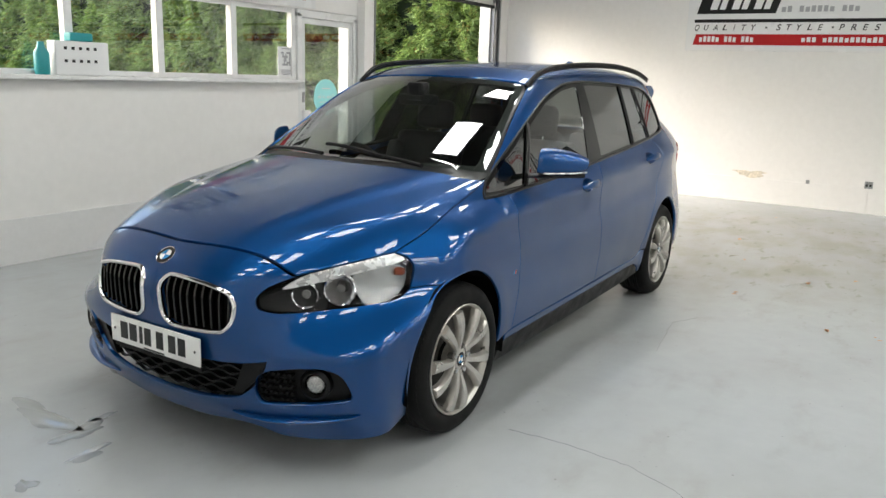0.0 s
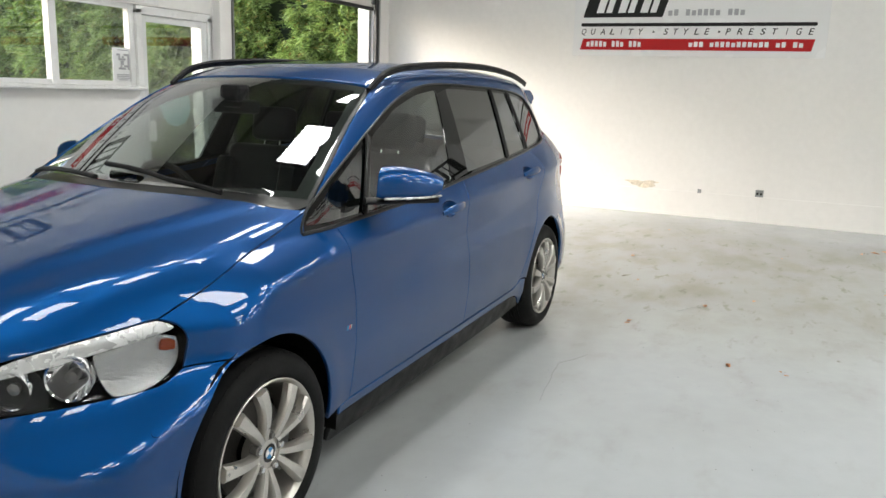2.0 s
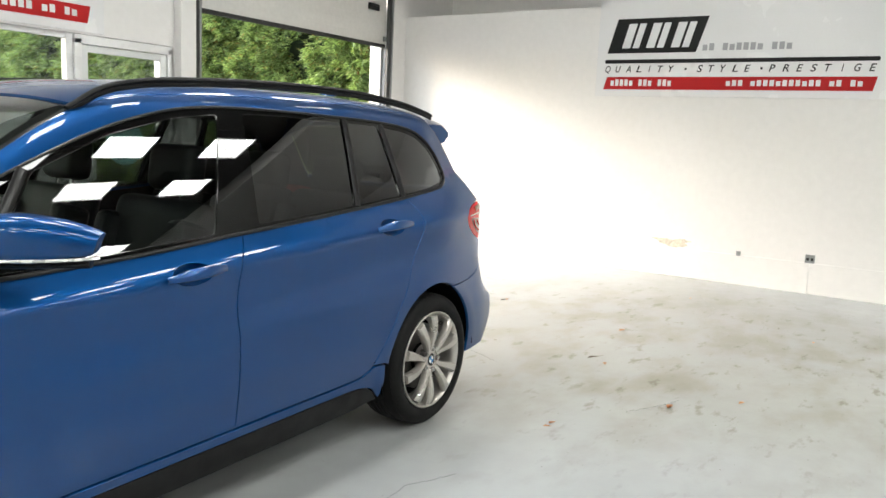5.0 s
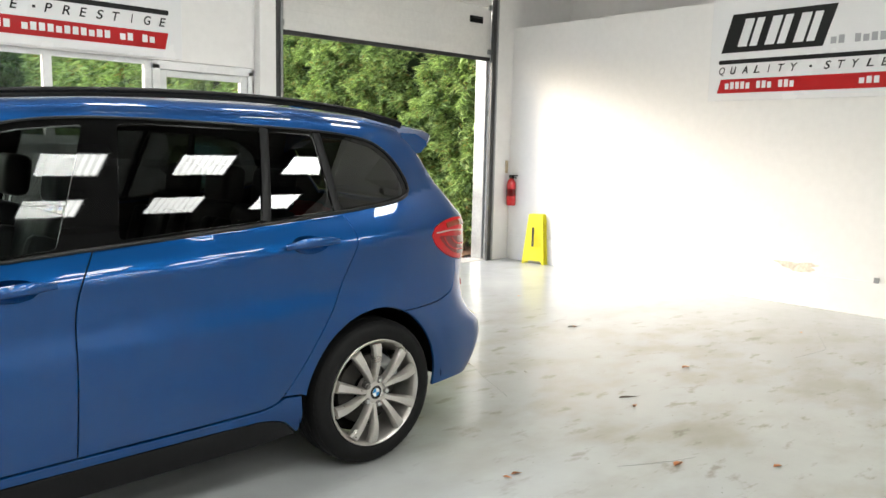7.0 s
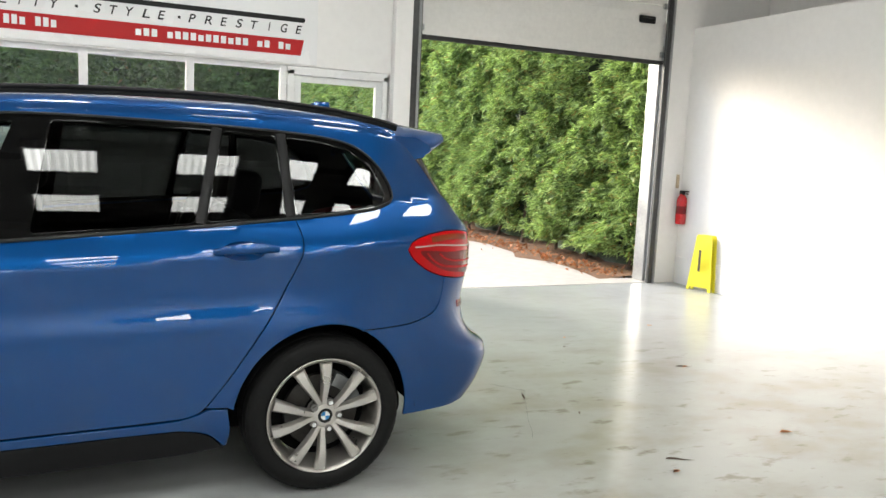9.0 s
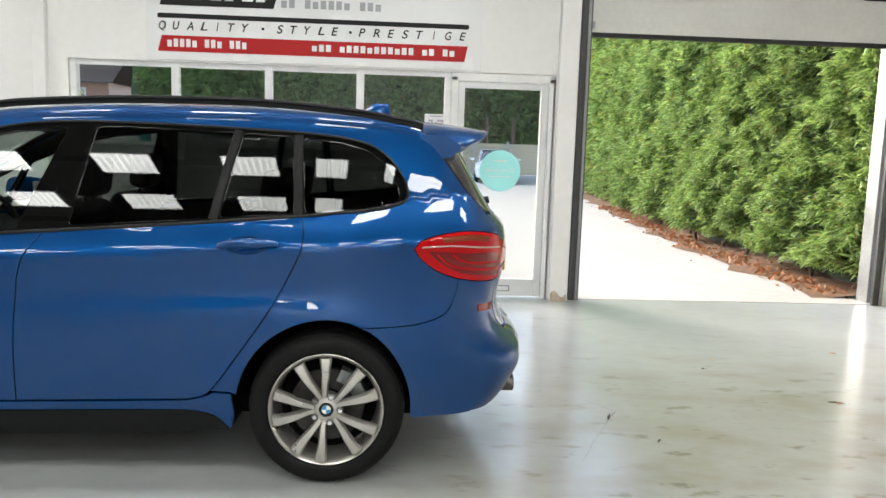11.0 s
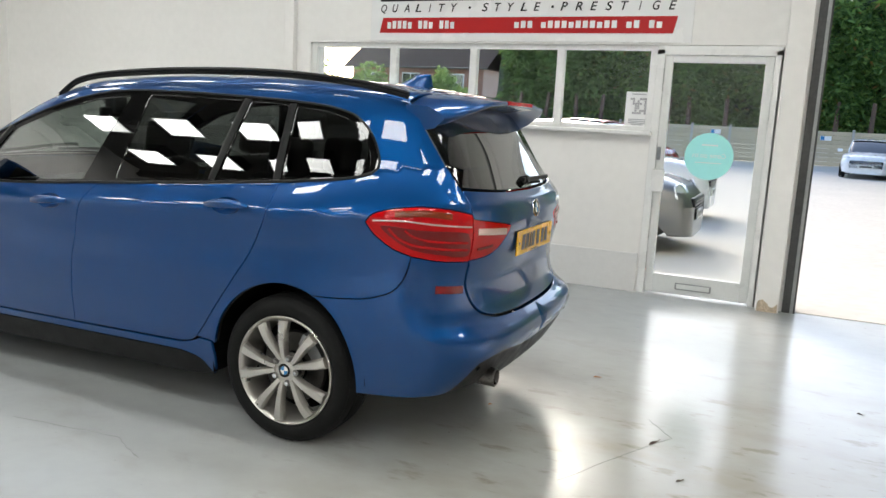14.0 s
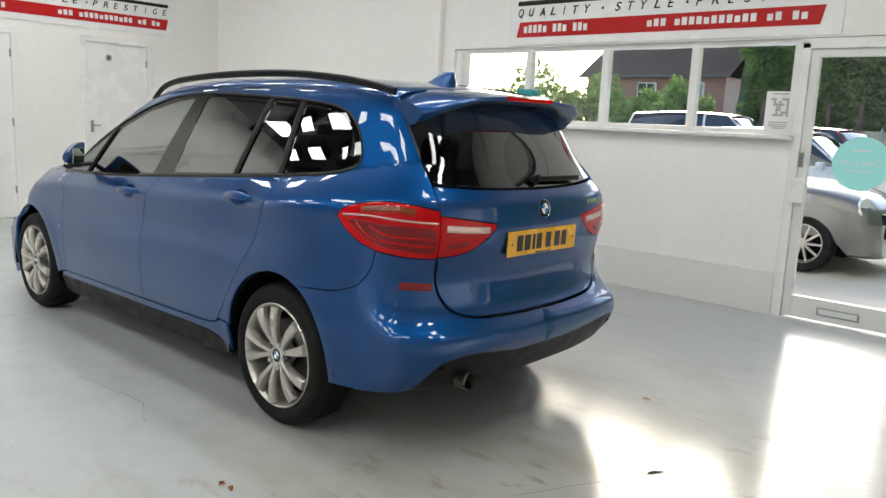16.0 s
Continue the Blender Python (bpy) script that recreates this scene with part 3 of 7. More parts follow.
def sign(width, place, rz):
    """White board: black name block, bar, slogan line, red band. Local x along the board, z up, faces -y."""
    s = thing("wall_sign", "white dealership sign board with red band and black lettering", "sign", place, rz, "wall signs")
    k = width / 2.80
    part("board", box((-0.10 * k, -0.012, -0.075), (2.93 * k, -0.001, 1.0 * k), 0.002, 1), M_SIGNW, s)
    y0, y1 = -0.016, -0.0122

    def slab(name, pts, mat):
        return part(name, prism([(x * k, z * k) for x, z in pts], y0, y1), mat, s)
    slab("red_band", [(0, 0), (2.775, 0), (2.805, 0.14), (0.035, 0.14)], M_SIGNRED)
    slab("black_bar", [(0.0, 0.300), (0.008, 0.292), (2.80, 0.292), (2.81, 0.300), (2.81, 0.325), (2.80, 0.334), (0.008, 0.334), (0.0, 0.325)], M_SIGNBLACK)
    slab("name_block", [(0.02, 0.405), (1.03, 0.405), (1.145, 0.785), (0.125, 0.785)], M_SIGNBLACK)
    for x in (0.19, 0.47, 0.75):
        for u0, u1, v0, v1 in ((0.0, 0.095, 0.0, 0.27), (0.125, 0.20, 0.0, 0.27)):
            lean = 0.27
            part("name_mark", prism([((x + u0 + v0 * lean) * k, (0.46 + v0) * k), ((x + u1 + v0 * lean) * k, (0.46 + v0) * k), ((x + u1 + v1 * lean) * k, (0.46 + v1) * k), ((x + u0 + v1 * lean) * k, (0.46 + v1) * k)], y0 - 0.002, y0 - 0.0002), M_SIGNW, s)

    def bars(name, x, w, z, h, count, gaps, y0, y1, mat):
        """A run of plain upright bars, one for each character; gaps are left free."""
        step = w / count
        for i in range(count):
            if i not in gaps:
                hh = h * (1.0 if i % 4 else 0.82)
                part(name, box(((x + step * i) * k, y0, z * k), ((x + step * (i + 0.70)) * k, y1, (z + hh) * k)), mat, s)
    bars("name_bar", 1.10, 0.92, 0.420, 0.075, 13, (2, 9), y0, y1, M_GREYINK)
    for txt, x, w in (("Q U A L I T Y", 0.01, 0.80), ("S T Y L E", 1.06, 0.555), ("P R E S T I G E", 1.80, 0.985)):
        word = txt.replace(" ", "")
        for i, ch in enumerate(word):
            cw = 0.062 if ch != "I" else 0.020
            xx = x + (w - 0.062) * i / (len(word) - 1) + (0.02 if ch == "I" else 0)
            text_mesh("slogan_letter", ch, 0.105 * k, M_SIGNBLACK, s, Matrix.Translation((xx * k, y0, 0.192 * k)) @ pose(0, 0, 0, 90), shear=0.25, width=cw * k, extrude=0.0015, heavy=0.0 if ch == "Q" else 0.0010)
    for x in (0.925, 1.715):
        part("slogan_dot", box((x * k, y0, 0.215 * k), ((x + 0.022) * k, y1, 0.237 * k), 0.001, 1), M_SIGNBLACK, s)
    bars("number_bar", 0.085, 0.72, 0.040, 0.072, 13, (5, 9), y0 - 0.002, y0 - 0.0002, M_SIGNW)
    bars("address_bar", 1.38, 1.32, 0.044, 0.062, 21, (3, 15, 18), y0 - 0.002, y0 - 0.0002, M_SIGNW)
    return s


sign(2.80, (-0.53, YW, 2.215), 0)
sign(2.72, (XR, 0.485, 2.020), -90)
sign(2.80, (XL, -0.27, 2.41), 90)
sign(2.72, (XR, -3.40, 2.020), -90)
sign(2.72, (XR, -6.70, 2.020), -90)

# double socket, small fittings and a scorch stain on the partition
sk = thing("wall_socket", "grey double wall socket above the skirting", "socket", (XR, -1.84, 0.355))
part("plate", box((-0.012, -0.045, -0.045), (-0.001, 0.045, 0.045), 0.003), M_GREYSTEEL, sk)
for y in (-0.02, 0.02):
    part("outlet", box((-0.015, y - 0.012, -0.015), (-0.0118, y + 0.012, 0.012), 0.001, 1), M_INK, sk)
nb = thing("wall_stud", "small grey wall fitting", "fitting", (XR, -1.15, 0.33))
part("cap", box((-0.02, -0.022, -0.025), (-0.001, 0.022, 0.025), 0.006), M_GREYSTEEL, nb)
st = bmesh.new()
random.seed(21)
rim = []
for i in range(40):
    a = 2 * math.pi * i / 40
    r = 1 + 0.15 * math.sin(3 * a + 1) + 0.12 * math.sin(7 * a) + random.uniform(-0.06, 0.06)
    rim.append(st.verts.new((-0.004, 0.19 * r * math.cos(a), 0.045 * r * math.sin(a) + 0.012 * math.cos(2 * a))))
mid = st.verts.new((-0.0042, 0, 0))
for i in range(40):
    st.faces.new((mid, rim[(i + 1) % 40], rim[i]))
stain = tagged(part("wall_stain", st, M_STAIN, None), "brown scorch stain on the white wall", "stain", kind="stuff")
stain.matrix_world = pose(XR, -0.45, 0.375)
rs = bmesh.new()
random.seed(8)
foot = [rs.verts.new((3.135 + 0.155 * i / 12, YW - 0.1015, 0.0)) for i in range(13)]
crest = [rs.verts.new((3.135 + 0.155 * i / 12, YW - 0.1015, 0.035 + 0.030 * (1 + math.sin(i * 0.55)) + random.uniform(0, 0.012))) for i in range(13)]
for i in range(12):
    rs.faces.new((foot[i], foot[i + 1], crest[i + 1], crest[i]))
tagged(part("pier_stain", rs, M_RUST, None), "brown rust and flaked paint at the pier foot", "stain", kind="stuff")
# fire extinguisher on the pier by the shutter
fx = thing("fire_extinguisher", "red fire extinguisher hung on the white wall", "fire extinguisher", (6.735, YW - 0.085, 0.60))
part("cylinder", lathe([(0.0005, 0.10), (0.050, 0.10), (0.058, 0.112), (0.060, 0.14), (0.060, 0.36), (0.052, 0.405), (0.030, 0.435), (0.022, 0.45), (0.0005, 0.45)], 28), M_RED, fx, "", True).rotation_euler = (radians(90), 0, 0)
part("label", lathe([(0.0606, 0.22), (0.0606, 0.31)], 28), M_REDDARK, fx).rotation_euler = (radians(90), 0, 0)
bm = box((-0.02, -0.03, 0.44), (0.02, 0.03, 0.49), 0.008)
add_box(bm, (-0.012, -0.10, 0.475), (0.012, 0.02, 0.49), 0.004)
part("valve", bm, M_BLACKPLASTIC, fx)
part("hose", sweep([(0.03, -0.03, 0.46), (0.075, -0.05, 0.43), (0.085, -0.05, 0.34), (0.080, -0.045, 0.22)], oval(0.009, 0.009, 8)), M_RUBBER, fx, "", True)
bk = thing("extinguisher_bracket", "wooden hanging batten on the wall", "bracket", (6.715, YW, 1.17))
part("batten", box((-0.018, -0.02, -0.06), (0.018, -0.001, 0.10), 0.003), M_WOOD, bk)
# yellow wet-floor sign folded against the wall
wf = thing("wet_floor_sign", "yellow folding wet floor sign against the wall", "floor sign", (6.685, 2.74, 0))
for sx, lean in ((-1, -4), (1, 4)):
    pl = part("leaf", prism([(-0.155, 0), (-0.12, 0), (-0.105, 0.04), (0.105, 0.04), (0.12, 0), (0.155, 0), (0.10, 0.60), (0.085, 0.625), (-0.085, 0.625), (-0.10, 0.60)], -0.006, 0.006, 0.003), M_YELLOW, wf)
    pl.rotation_euler = (radians(lean) * sx, 0, radians(104))
    pl.location = (0.030 * sx, 0, 0.0)
pm = part("warning_mark", box((-0.118, -0.05, 0.22), (-0.108, 0.05, 0.46), 0.002), M_INK, wf, "black warning triangle print")
pm.scale, pm.location = (0.05, 0.35, 1), (-0.042, 0, 0)
# white sanitiser box with a teal lid on the window board
sb = thing("counter_box", "white perforated box with teal lid on the window board", "box", (-0.36, YW - 0.03, WZ0))
part("carton", box((-0.225, -0.05, 0.0), (0.225, 0.06, 0.255), 0.012, 3), M_PAPER, sb)
for i in range(5):
    for z in (0.095, 0.19):
        part("hole", box((-0.155 + i * 0.062, -0.053, z), (-0.130 + i * 0.062, -0.0495, z + 0.022), 0.001, 1), M_INK, sb)
part("lid", box((-0.09, -0.04, 0.256), (0.10, 0.05, 0.32), 0.012, 3), M_TEAL, sb)
tb = thing("teal_bottle", "teal plastic bottle beside the white box", "bottle", (-0.66, YW - 0.02, WZ0))
part("bottle", lathe([(0.0005, 0), (0.05, 0.0), (0.055, 0.02), (0.055, 0.16), (0.03, 0.20), (0.022, 0.24), (0.0005, 0.24)], 24), M_TEAL, tb, "", True).rotation_euler = (radians(90), 0, 0)

# corrugated rooflight panels, given a glow in place of daylight, in pairs of rows
def ceiling_light(x, y):
    l = thing("ceiling_light", "square corrugated rooflight panel, glowing in place of daylight", "light", (x, y, HC), group="ceiling lights")
    fr = bmesh.new()
    for lo, hi in (((-0.31, -0.27, -0.20), (-0.28, 0.27, -0.001)), ((0.28, -0.27, -0.20), (0.31, 0.27, -0.001)),
                   ((-0.28, -0.27, -0.20), (0.28, -0.24, -0.001)), ((-0.28, 0.24, -0.20), (0.28, 0.27, -0.001))):
        add_box(fr, lo, hi)
    part("frame", fr, M_STEEL, l)
    V, Fc = [], []
    n = 64
    for i in range(n + 1):
        xx = -0.28 + 0.56 * i / n
        z = -0.19 + 0.012 * math.sin(2 * math.pi * 8 * i / n)
        V += [(xx, -0.24, z), (xx, 0.24, z)]
    for i in range(n):
        Fc.append((2 * i, 2 * i + 1, 2 * i + 3, 2 * i + 2))
    mesh_ob("diffuser", V, Fc, M_LIGHT, l, "corrugated translucent sheet", smooth=True)
    return l


l0 = ceiling_light(-4.80, -3.70)
# rows beyond y = -6 are unseen, added to fill the room with light
for y in (-11.4, -10.3, -8.1, -7.0, -4.78, -3.70, -0.55, 0.62):
    for i in range(8):
        x = -4.80 + i * 1.25
        if (i, y) != (0, -3.70) and not (y < -6 and i < 3):
            copy_thing(l0, pose(x, y, HC))

# leaves, grit and small puddles on the floor
leaf_bm = bmesh.new()
vs = [leaf_bm.verts.new(v) for v in ((-0.03, 0, 0.002), (-0.012, 0.014, 0.008), (0.014, 0.011, 0.006), (0.034, 0, 0.003), (0.012, -0.013, 0.009), (-0.014, -0.011, 0.005))]
leaf_bm.faces.new(vs[:4])
leaf_bm.faces.new((vs[0], vs[3], vs[4], vs[5]))
bmesh.ops.solidify(leaf_bm, geom=leaf_bm.faces, thickness=0.0015)
leaf0 = tagged(part("fallen_leaf", leaf_bm, M_LEAFBROWN, None), "dry brown leaf on the floor", "leaf", "floor leaves")
leaf0.matrix_world = pose(1.20, -2.03, 0.002, 0, 0, 20)
random.seed(11)
for x, y, s in ((2.775, -2.07, 0.9), (2.985, -1.17, 0.9), (1.79, -1.355, 0.8), (3.93, -0.945, 1.3), (2.44, -1.76, 1.2), (4.29, 0.26, 1.0), (5.41, -3.03, 1.6), (5.30, -2.90, 1.2), (5.55, -3.12, 1.3), (1.19, -2.33, 0.5), (1.24, -2.30, 0.4), (3.53, -2.99, 0.8), (3.6, -3.10, 0.5), (1.73, -1.355, 0.7), (2.01, 0.045, 0.5), (2.39, 0.77, 0.8), (4.6, -2.2, 0.7), (4.9, 1.4, 0.8), (3.9, 1.2, 0.7), (5.6, -1.0, 0.7)):
    o = leaf0.copy()
    scene.collection.objects.link(o)
    o.matrix_world = pose(x, y, 0.002, 0, 0, random.uniform(0, 360)) @ Matrix.Scale(s, 4)


def puddle(x, y, sx, sy, seed):
    random.seed(seed)
    ph = [random.uniform(0, 6.28) for _ in range(4)]
    bm = bmesh.new()
    n = 48
    rim, top = [], []
    for i in range(n):
        a = 2 * math.pi * i / n
        r = 1 + 0.28 * math.sin(2 * a + ph[0]) + 0.22 * math.sin(3 * a + ph[1]) + 0.12 * math.sin(5 * a + ph[2]) + 0.06 * math.sin(9 * a + ph[3])
        rim.append(bm.verts.new((x + sx * r * math.cos(a), y + sy * r * math.sin(a), 0.0008)))
        top.append(bm.verts.new((x + sx * r * 0.94 * math.cos(a), y + sy * r * 0.94 * math.sin(a), 0.0025)))
    for i in range(n):
        bm.faces.new((rim[i], rim[(i + 1) % n], top[(i + 1) % n], top[i]))
    bm.faces.new(top)
    tagged(part("puddle", bm, M_WATER, None, "", True), "thin puddle of water on the floor", "puddle", "floor puddles")


# dark slivers and grit lying about
random.seed(31)
for x, y, L, rz in ((4.29, 0.27, 0.13, -12), (3.10, -1.06, 0.14, -25), (5.35, -2.95, 0.09, 30), (3.0, -0.35, 0.05, 60), (4.9, -1.9, 0.05, 10), (2.84, 0.0, 0.10, 70), (3.75, 0.95, 0.04, 0), (1.6, -2.6, 0.03, 40), (4.1, -2.2, 0.03, 80)):
    bm = bmesh.new()
    top = [bm.verts.new((L * (i / 6 - 0.5), 0.007 * math.sin(math.pi * (0.1 + 0.8 * i / 6)) + random.uniform(-0.002, 0.002), 0.004 + 0.004 * math.sin(i))) for i in range(7)]
    low = [bm.verts.new((L * (i / 6 - 0.5), -0.007 * math.sin(math.pi * (0.1 + 0.8 * i / 6)) + random.uniform(-0.002, 0.002), 0.002)) for i in range(7)]
    for i in range(6):
        bm.faces.new((low[i], low[i + 1], top[i + 1], top[i]))
    bmesh.ops.solidify(bm, geom=bm.faces, thickness=0.0018)
    o = tagged(part("debris_sliver", bm, M_BARK, None), "dark dry sliver lying on the floor", "debris", "floor debris")
    o.matrix_world = pose(x, y, 0.001, 0, 0, rz)

for k, (x, y, sx, sy) in enumerate(((-2.34, 0.66, 0.07, 0.20), (-2.33, 0.40, 0.10, 0.06), (-2.43, 0.20, 0.09, 0.035), (-2.70, 0.17, 0.03, 0.05), (-2.2, 0.45, 0.05, 0.03))):
    puddle(x, y, sx, sy, k)
# hairline cracks in the paint
def crack(pts, w, seed):
    random.seed(seed)
    P = []
    for (x0, y0), (x1, y1) in zip(pts, pts[1:]):
        for i in range(10):
            t = i / 10
            P.append((x0 + (x1 - x0) * t + random.uniform(-0.006, 0.006), y0 + (y1 - y0) * t + random.uniform(-0.006, 0.006), 0.0006))
    sec = [[(-w * random.uniform(0.3, 1), -0.0004), (w * random.uniform(0.3, 1), -0.0004), (0, 0.0004)] for _ in P]
    tagged(part("floor_crack", sweep(P, sec), M_STEEL, None), "thin dark crack in the floor paint", "crack", "floor cracks", "stuff")


crack([(-1.245, -1.04), (-1.23, -1.3), (-1.255, -1.58), (-1.34, -1.79), (-1.5, -2.0)], 0.0014, 3)
crack([(0.2, -1.25), (0.75, -1.18), (1.0, -1.30)], 0.0012, 4)
crack([(2.2, -1.6), (2.45, -1.72), (2.6, -1.78)], 0.0016, 5)
crack([(5.9, -1.0), (5.2, -1.35), (4.7, -1.3)], 0.0012, 6)
crack([(2.55, -0.6), (2.9, 0.1), (2.75, 0.3)], 0.0012, 7)

# ---------------------------------------------------------------- the blue car: body form
# x runs from nose to tail, a is the distance from the middle plane, z is height.
plan_w = pchip([-2.3, -2.1, -1.9, -1.6, -1.3, -0.9, 0, 0.9, 1.4, 1.8, 2.05, 2.3], [0.72, 0.80, 0.848, 0.876, 0.886, 0.880, 0.882, 0.886, 0.893, 0.872, 0.815, 0.70])
low_w = pchip([0.10, 0.20, 0.30, 0.42, 0.56, 0.70, 0.82, 1.0, 1.2], [-0.12, -0.062, -0.030, -0.012, -0.001, -0.004, -0.011, -0.012, -0.012])
crease_z = pchip([-2.2, -1.7, -0.9, 0, 1.2, 1.75, 2.3], [0.74, 0.82, 0.885, 0.925, 0.995, 1.02, 1.03])
belt_z = pchip([-2.2, -1.6, -1.08, -0.67, 0.13, 1.25, 1.7, 2.3], [0.80, 0.92, 0.968, 0.985, 1.035, 1.118, 1.19, 1.28])
glass_w = pchip([-2.2, -1.3, -1.08, -0.5, 0.3, 1.2, 1.6, 1.85, 2.1, 2.3], [0.66, 0.755, 0.772, 0.788, 0.800, 0.806, 0.782, 0.725, 0.655, 0.58])
hood_z = pchip([-2.4, -2.28, -2.2, -2.10, -1.9, -1.6, -1.3, -1.12, -0.5], [0.62, 0.72, 0.780, 0.842, 0.918, 0.992, 1.048, 1.078, 1.17])
roof_z = pchip([-0.8, -0.31, 0, 0.5, 1.0, 1.5, 1.8, 2.1], [1.46, 1.533, 1.570, 1.600, 1.603, 1.582, 1.552, 1.50])
nose_x = pchip([0.10, 0.18, 0.25, 0.40, 0.55, 0.68, 0.77, 0.86, 1.0], [-2.125, -2.165, -2.198, -2.224, -2.245, -2.255, -2.228, -2.12, -1.9])
nose_plan = pchip([0, 0.15, 0.30, 0.45, 0.607, 0.70, 0.76, 0.81, 0.87, 1.0], [0, 0.005, 0.026, 0.098, 0.272, 0.425, 0.545, 0.640, 0.735, 0.92])
tail_x = pchip([0.18, 0.30, 0.42, 0.50, 0.535, 0.60, 0.66, 0.75, 0.84, 0.90, 0.97, 1.07, 1.13, 1.45, 1.56], [2.07, 2.175, 2.240, 2.272, 2.270, 2.200, 2.170, 2.160, 2.176, 2.190, 2.194, 2.182, 2.132, 1.945, 1.86])


def smooth_max(a, b, k):
    h = np.maximum(k - np.abs(a - b), 0) / k
    return np.maximum(a, b) + h * h * k * 0.25


def ease(lo, hi, v):
    t = np.clip((v - lo) / (hi - lo), 0, 1)
    return t * t * (3 - 2 * t)


def flank(x, z):
    """How far the side leans in, from the sill up to the shoulder."""
    square = 0.80 * (1 - ease(-1.90, -1.62, x)) + 0.45 * ease(1.70, 1.95, x)
    return low_w(z) * (1 - square * (1 - ease(0.40, 0.56, z))) - 0.034 * ease(0.70, 1.02, z) * (1 - ease(1.0, 1.6, x)) - 0.075 * ease(1.2, 2.1, x) * ease(0.40, 1.05, z)


def half_width(x, z):
    zc, zb = crease_z(x), belt_z(x)
    low = plan_w(x) + flank(x, z)
    d = np.sqrt((z - zc) ** 2 + 0.012 ** 2)
    low = low + 0.014 * np.exp(-d / 0.055)
    low = low - 0.010 * np.exp(-((z - zc + 0.16) / 0.07) ** 2) * ease(-1.0, -0.4, x) * (1 - ease(1.3, 1.7, x))
    for cx in (-1.39, 1.39):
        r = np.hypot(x - cx, z - 0.33)
        low = low + 0.005 * np.exp(-((r - 0.385) / 0.05) ** 2)
    s = np.clip((z - zc) / np.maximum(zb - zc, 0.02), 0, None)
    g = glass_w(x) - 0.35 * (z - 1.0) - 0.14 * np.clip(z - 1.0, 0, None) ** 2
    edge = plan_w(x) + flank(x, zc) + 0.011
    belt_w = glass_w(x) - 0.35 * (zb - 1.0) - 0.14 * np.clip(zb - 1.0, 0, None) ** 2
    shoulder = edge + (belt_w - edge) * np.minimum(s, 1) ** 1.45
    w = np.where(z > zb, g, np.where(z > zc, np.minimum(low, shoulder), low))
    return w


def top_height(x, a):
    hood = hood_z(x) - 0.055 * a ** 2 - 0.13 * a ** 4
    line = 0.28 + (x + 2.1) * 0.28
    hood = hood + 0.013 * (1 - ease(-0.07, 0.07, a - line)) * ease(-2.2, -1.9, x)
    hood = hood + 0.004 * np.exp(-((a - line - 0.01) / 0.05) ** 2) * ease(-2.2, -1.9, x)
    xe = x - 0.30 * a ** 2
    screen = 1.078 + 0.556 * (xe + 1.12) - 0.06 * a ** 2 - 0.035 * np.clip((xe + 1.12) / 0.8, 0, 1) * (np.clip((xe + 1.12) / 0.8, 0, 1) - 1) * 1.2
    roof = roof_z(x) - 0.07 * a ** 2 - 0.26 * a ** 4
    green = -smooth_max(-screen, -roof, 0.10)
    return np.maximum(hood, green)


def nose(a, z):
    lo, hi = 0.14 * a ** 2 + 0.34 * a ** 4, nose_plan(a)
    return nose_x(z) + lo + (hi - lo) * ease(0.47, 0.72, z)


def tail(a, z):
    return tail_x(z) - 0.04 * a ** 2 - (0.36 - 0.20 * np.exp(-((z - 0.44) / 0.17) ** 2)) * a ** 4 - 0.10 * ease(1.1, 1.5, z) * a ** 2


def body(p):
    x, a, z = p[..., 0], np.abs(p[..., 1]), p[..., 2]
    v = (a - half_width(x, z)) * 0.95
    v = smooth_max(v, (z - top_height(x, a)) * 0.85, np.where(x < -1.0, 0.09, 0.075))
    v = smooth_max(v, nose(a, z) - x, 0.07)
    return smooth_max(v, x - tail(a, z), 0.11)


def body_normal(p):
    g = np.zeros_like(p)
    for i in range(3):
        e = np.zeros(3)
        e[i] = 0.002
        g[..., i] = body(p + e) - body(p - e)
    return g / np.maximum(np.linalg.norm(g, axis=-1, keepdims=True), 1e-9)


def shoot(p, d, reach=1.6, steps=110):
    """Carries points along d until they meet the body."""
    p, d = np.array(p, float), np.array(d, float)
    ts = np.linspace(0, reach, steps)
    f = np.stack([body(p + d * t) for t in ts])
    inside = f <= 0
    first = np.where(inside.any(0), inside.argmax(0), steps - 1)
    lo, hi = ts[np.maximum(first - 1, 0)], ts[first]
    for _ in range(26):
        mid = (lo + hi) / 2
        neg = body(p + d * mid[:, None]) <= 0
        hi, lo = np.where(neg, mid, hi), np.where(neg, lo, mid)
    return p + d * ((lo + hi) / 2)[:, None]


def settle(pts):
    p = np.array(pts, float)
    for _ in range(14):
        e = 0.002
        g = np.stack([(body(p + np.eye(3)[i] * e) - body(p - np.eye(3)[i] * e)) / (2 * e) for i in range(3)], -1)
        p = p - 0.8 * (body(p) / np.maximum((g * g).sum(-1), 0.05))[:, None] * g
    return p


def side(pts):
    return shoot([(x, 1.5, z) for x, z in pts], (0, -1, 0))


def above(pts):
    return shoot([(x, a, 2.3) for x, a in pts], (0, 0, -1), 2.0)


def front(pts):
    return shoot([(-3.0, a, z) for a, z in pts], (1, 0, 0))


def back(pts):
    return shoot([(3.0, a, z) for a, z in pts], (-1, 0, 0))


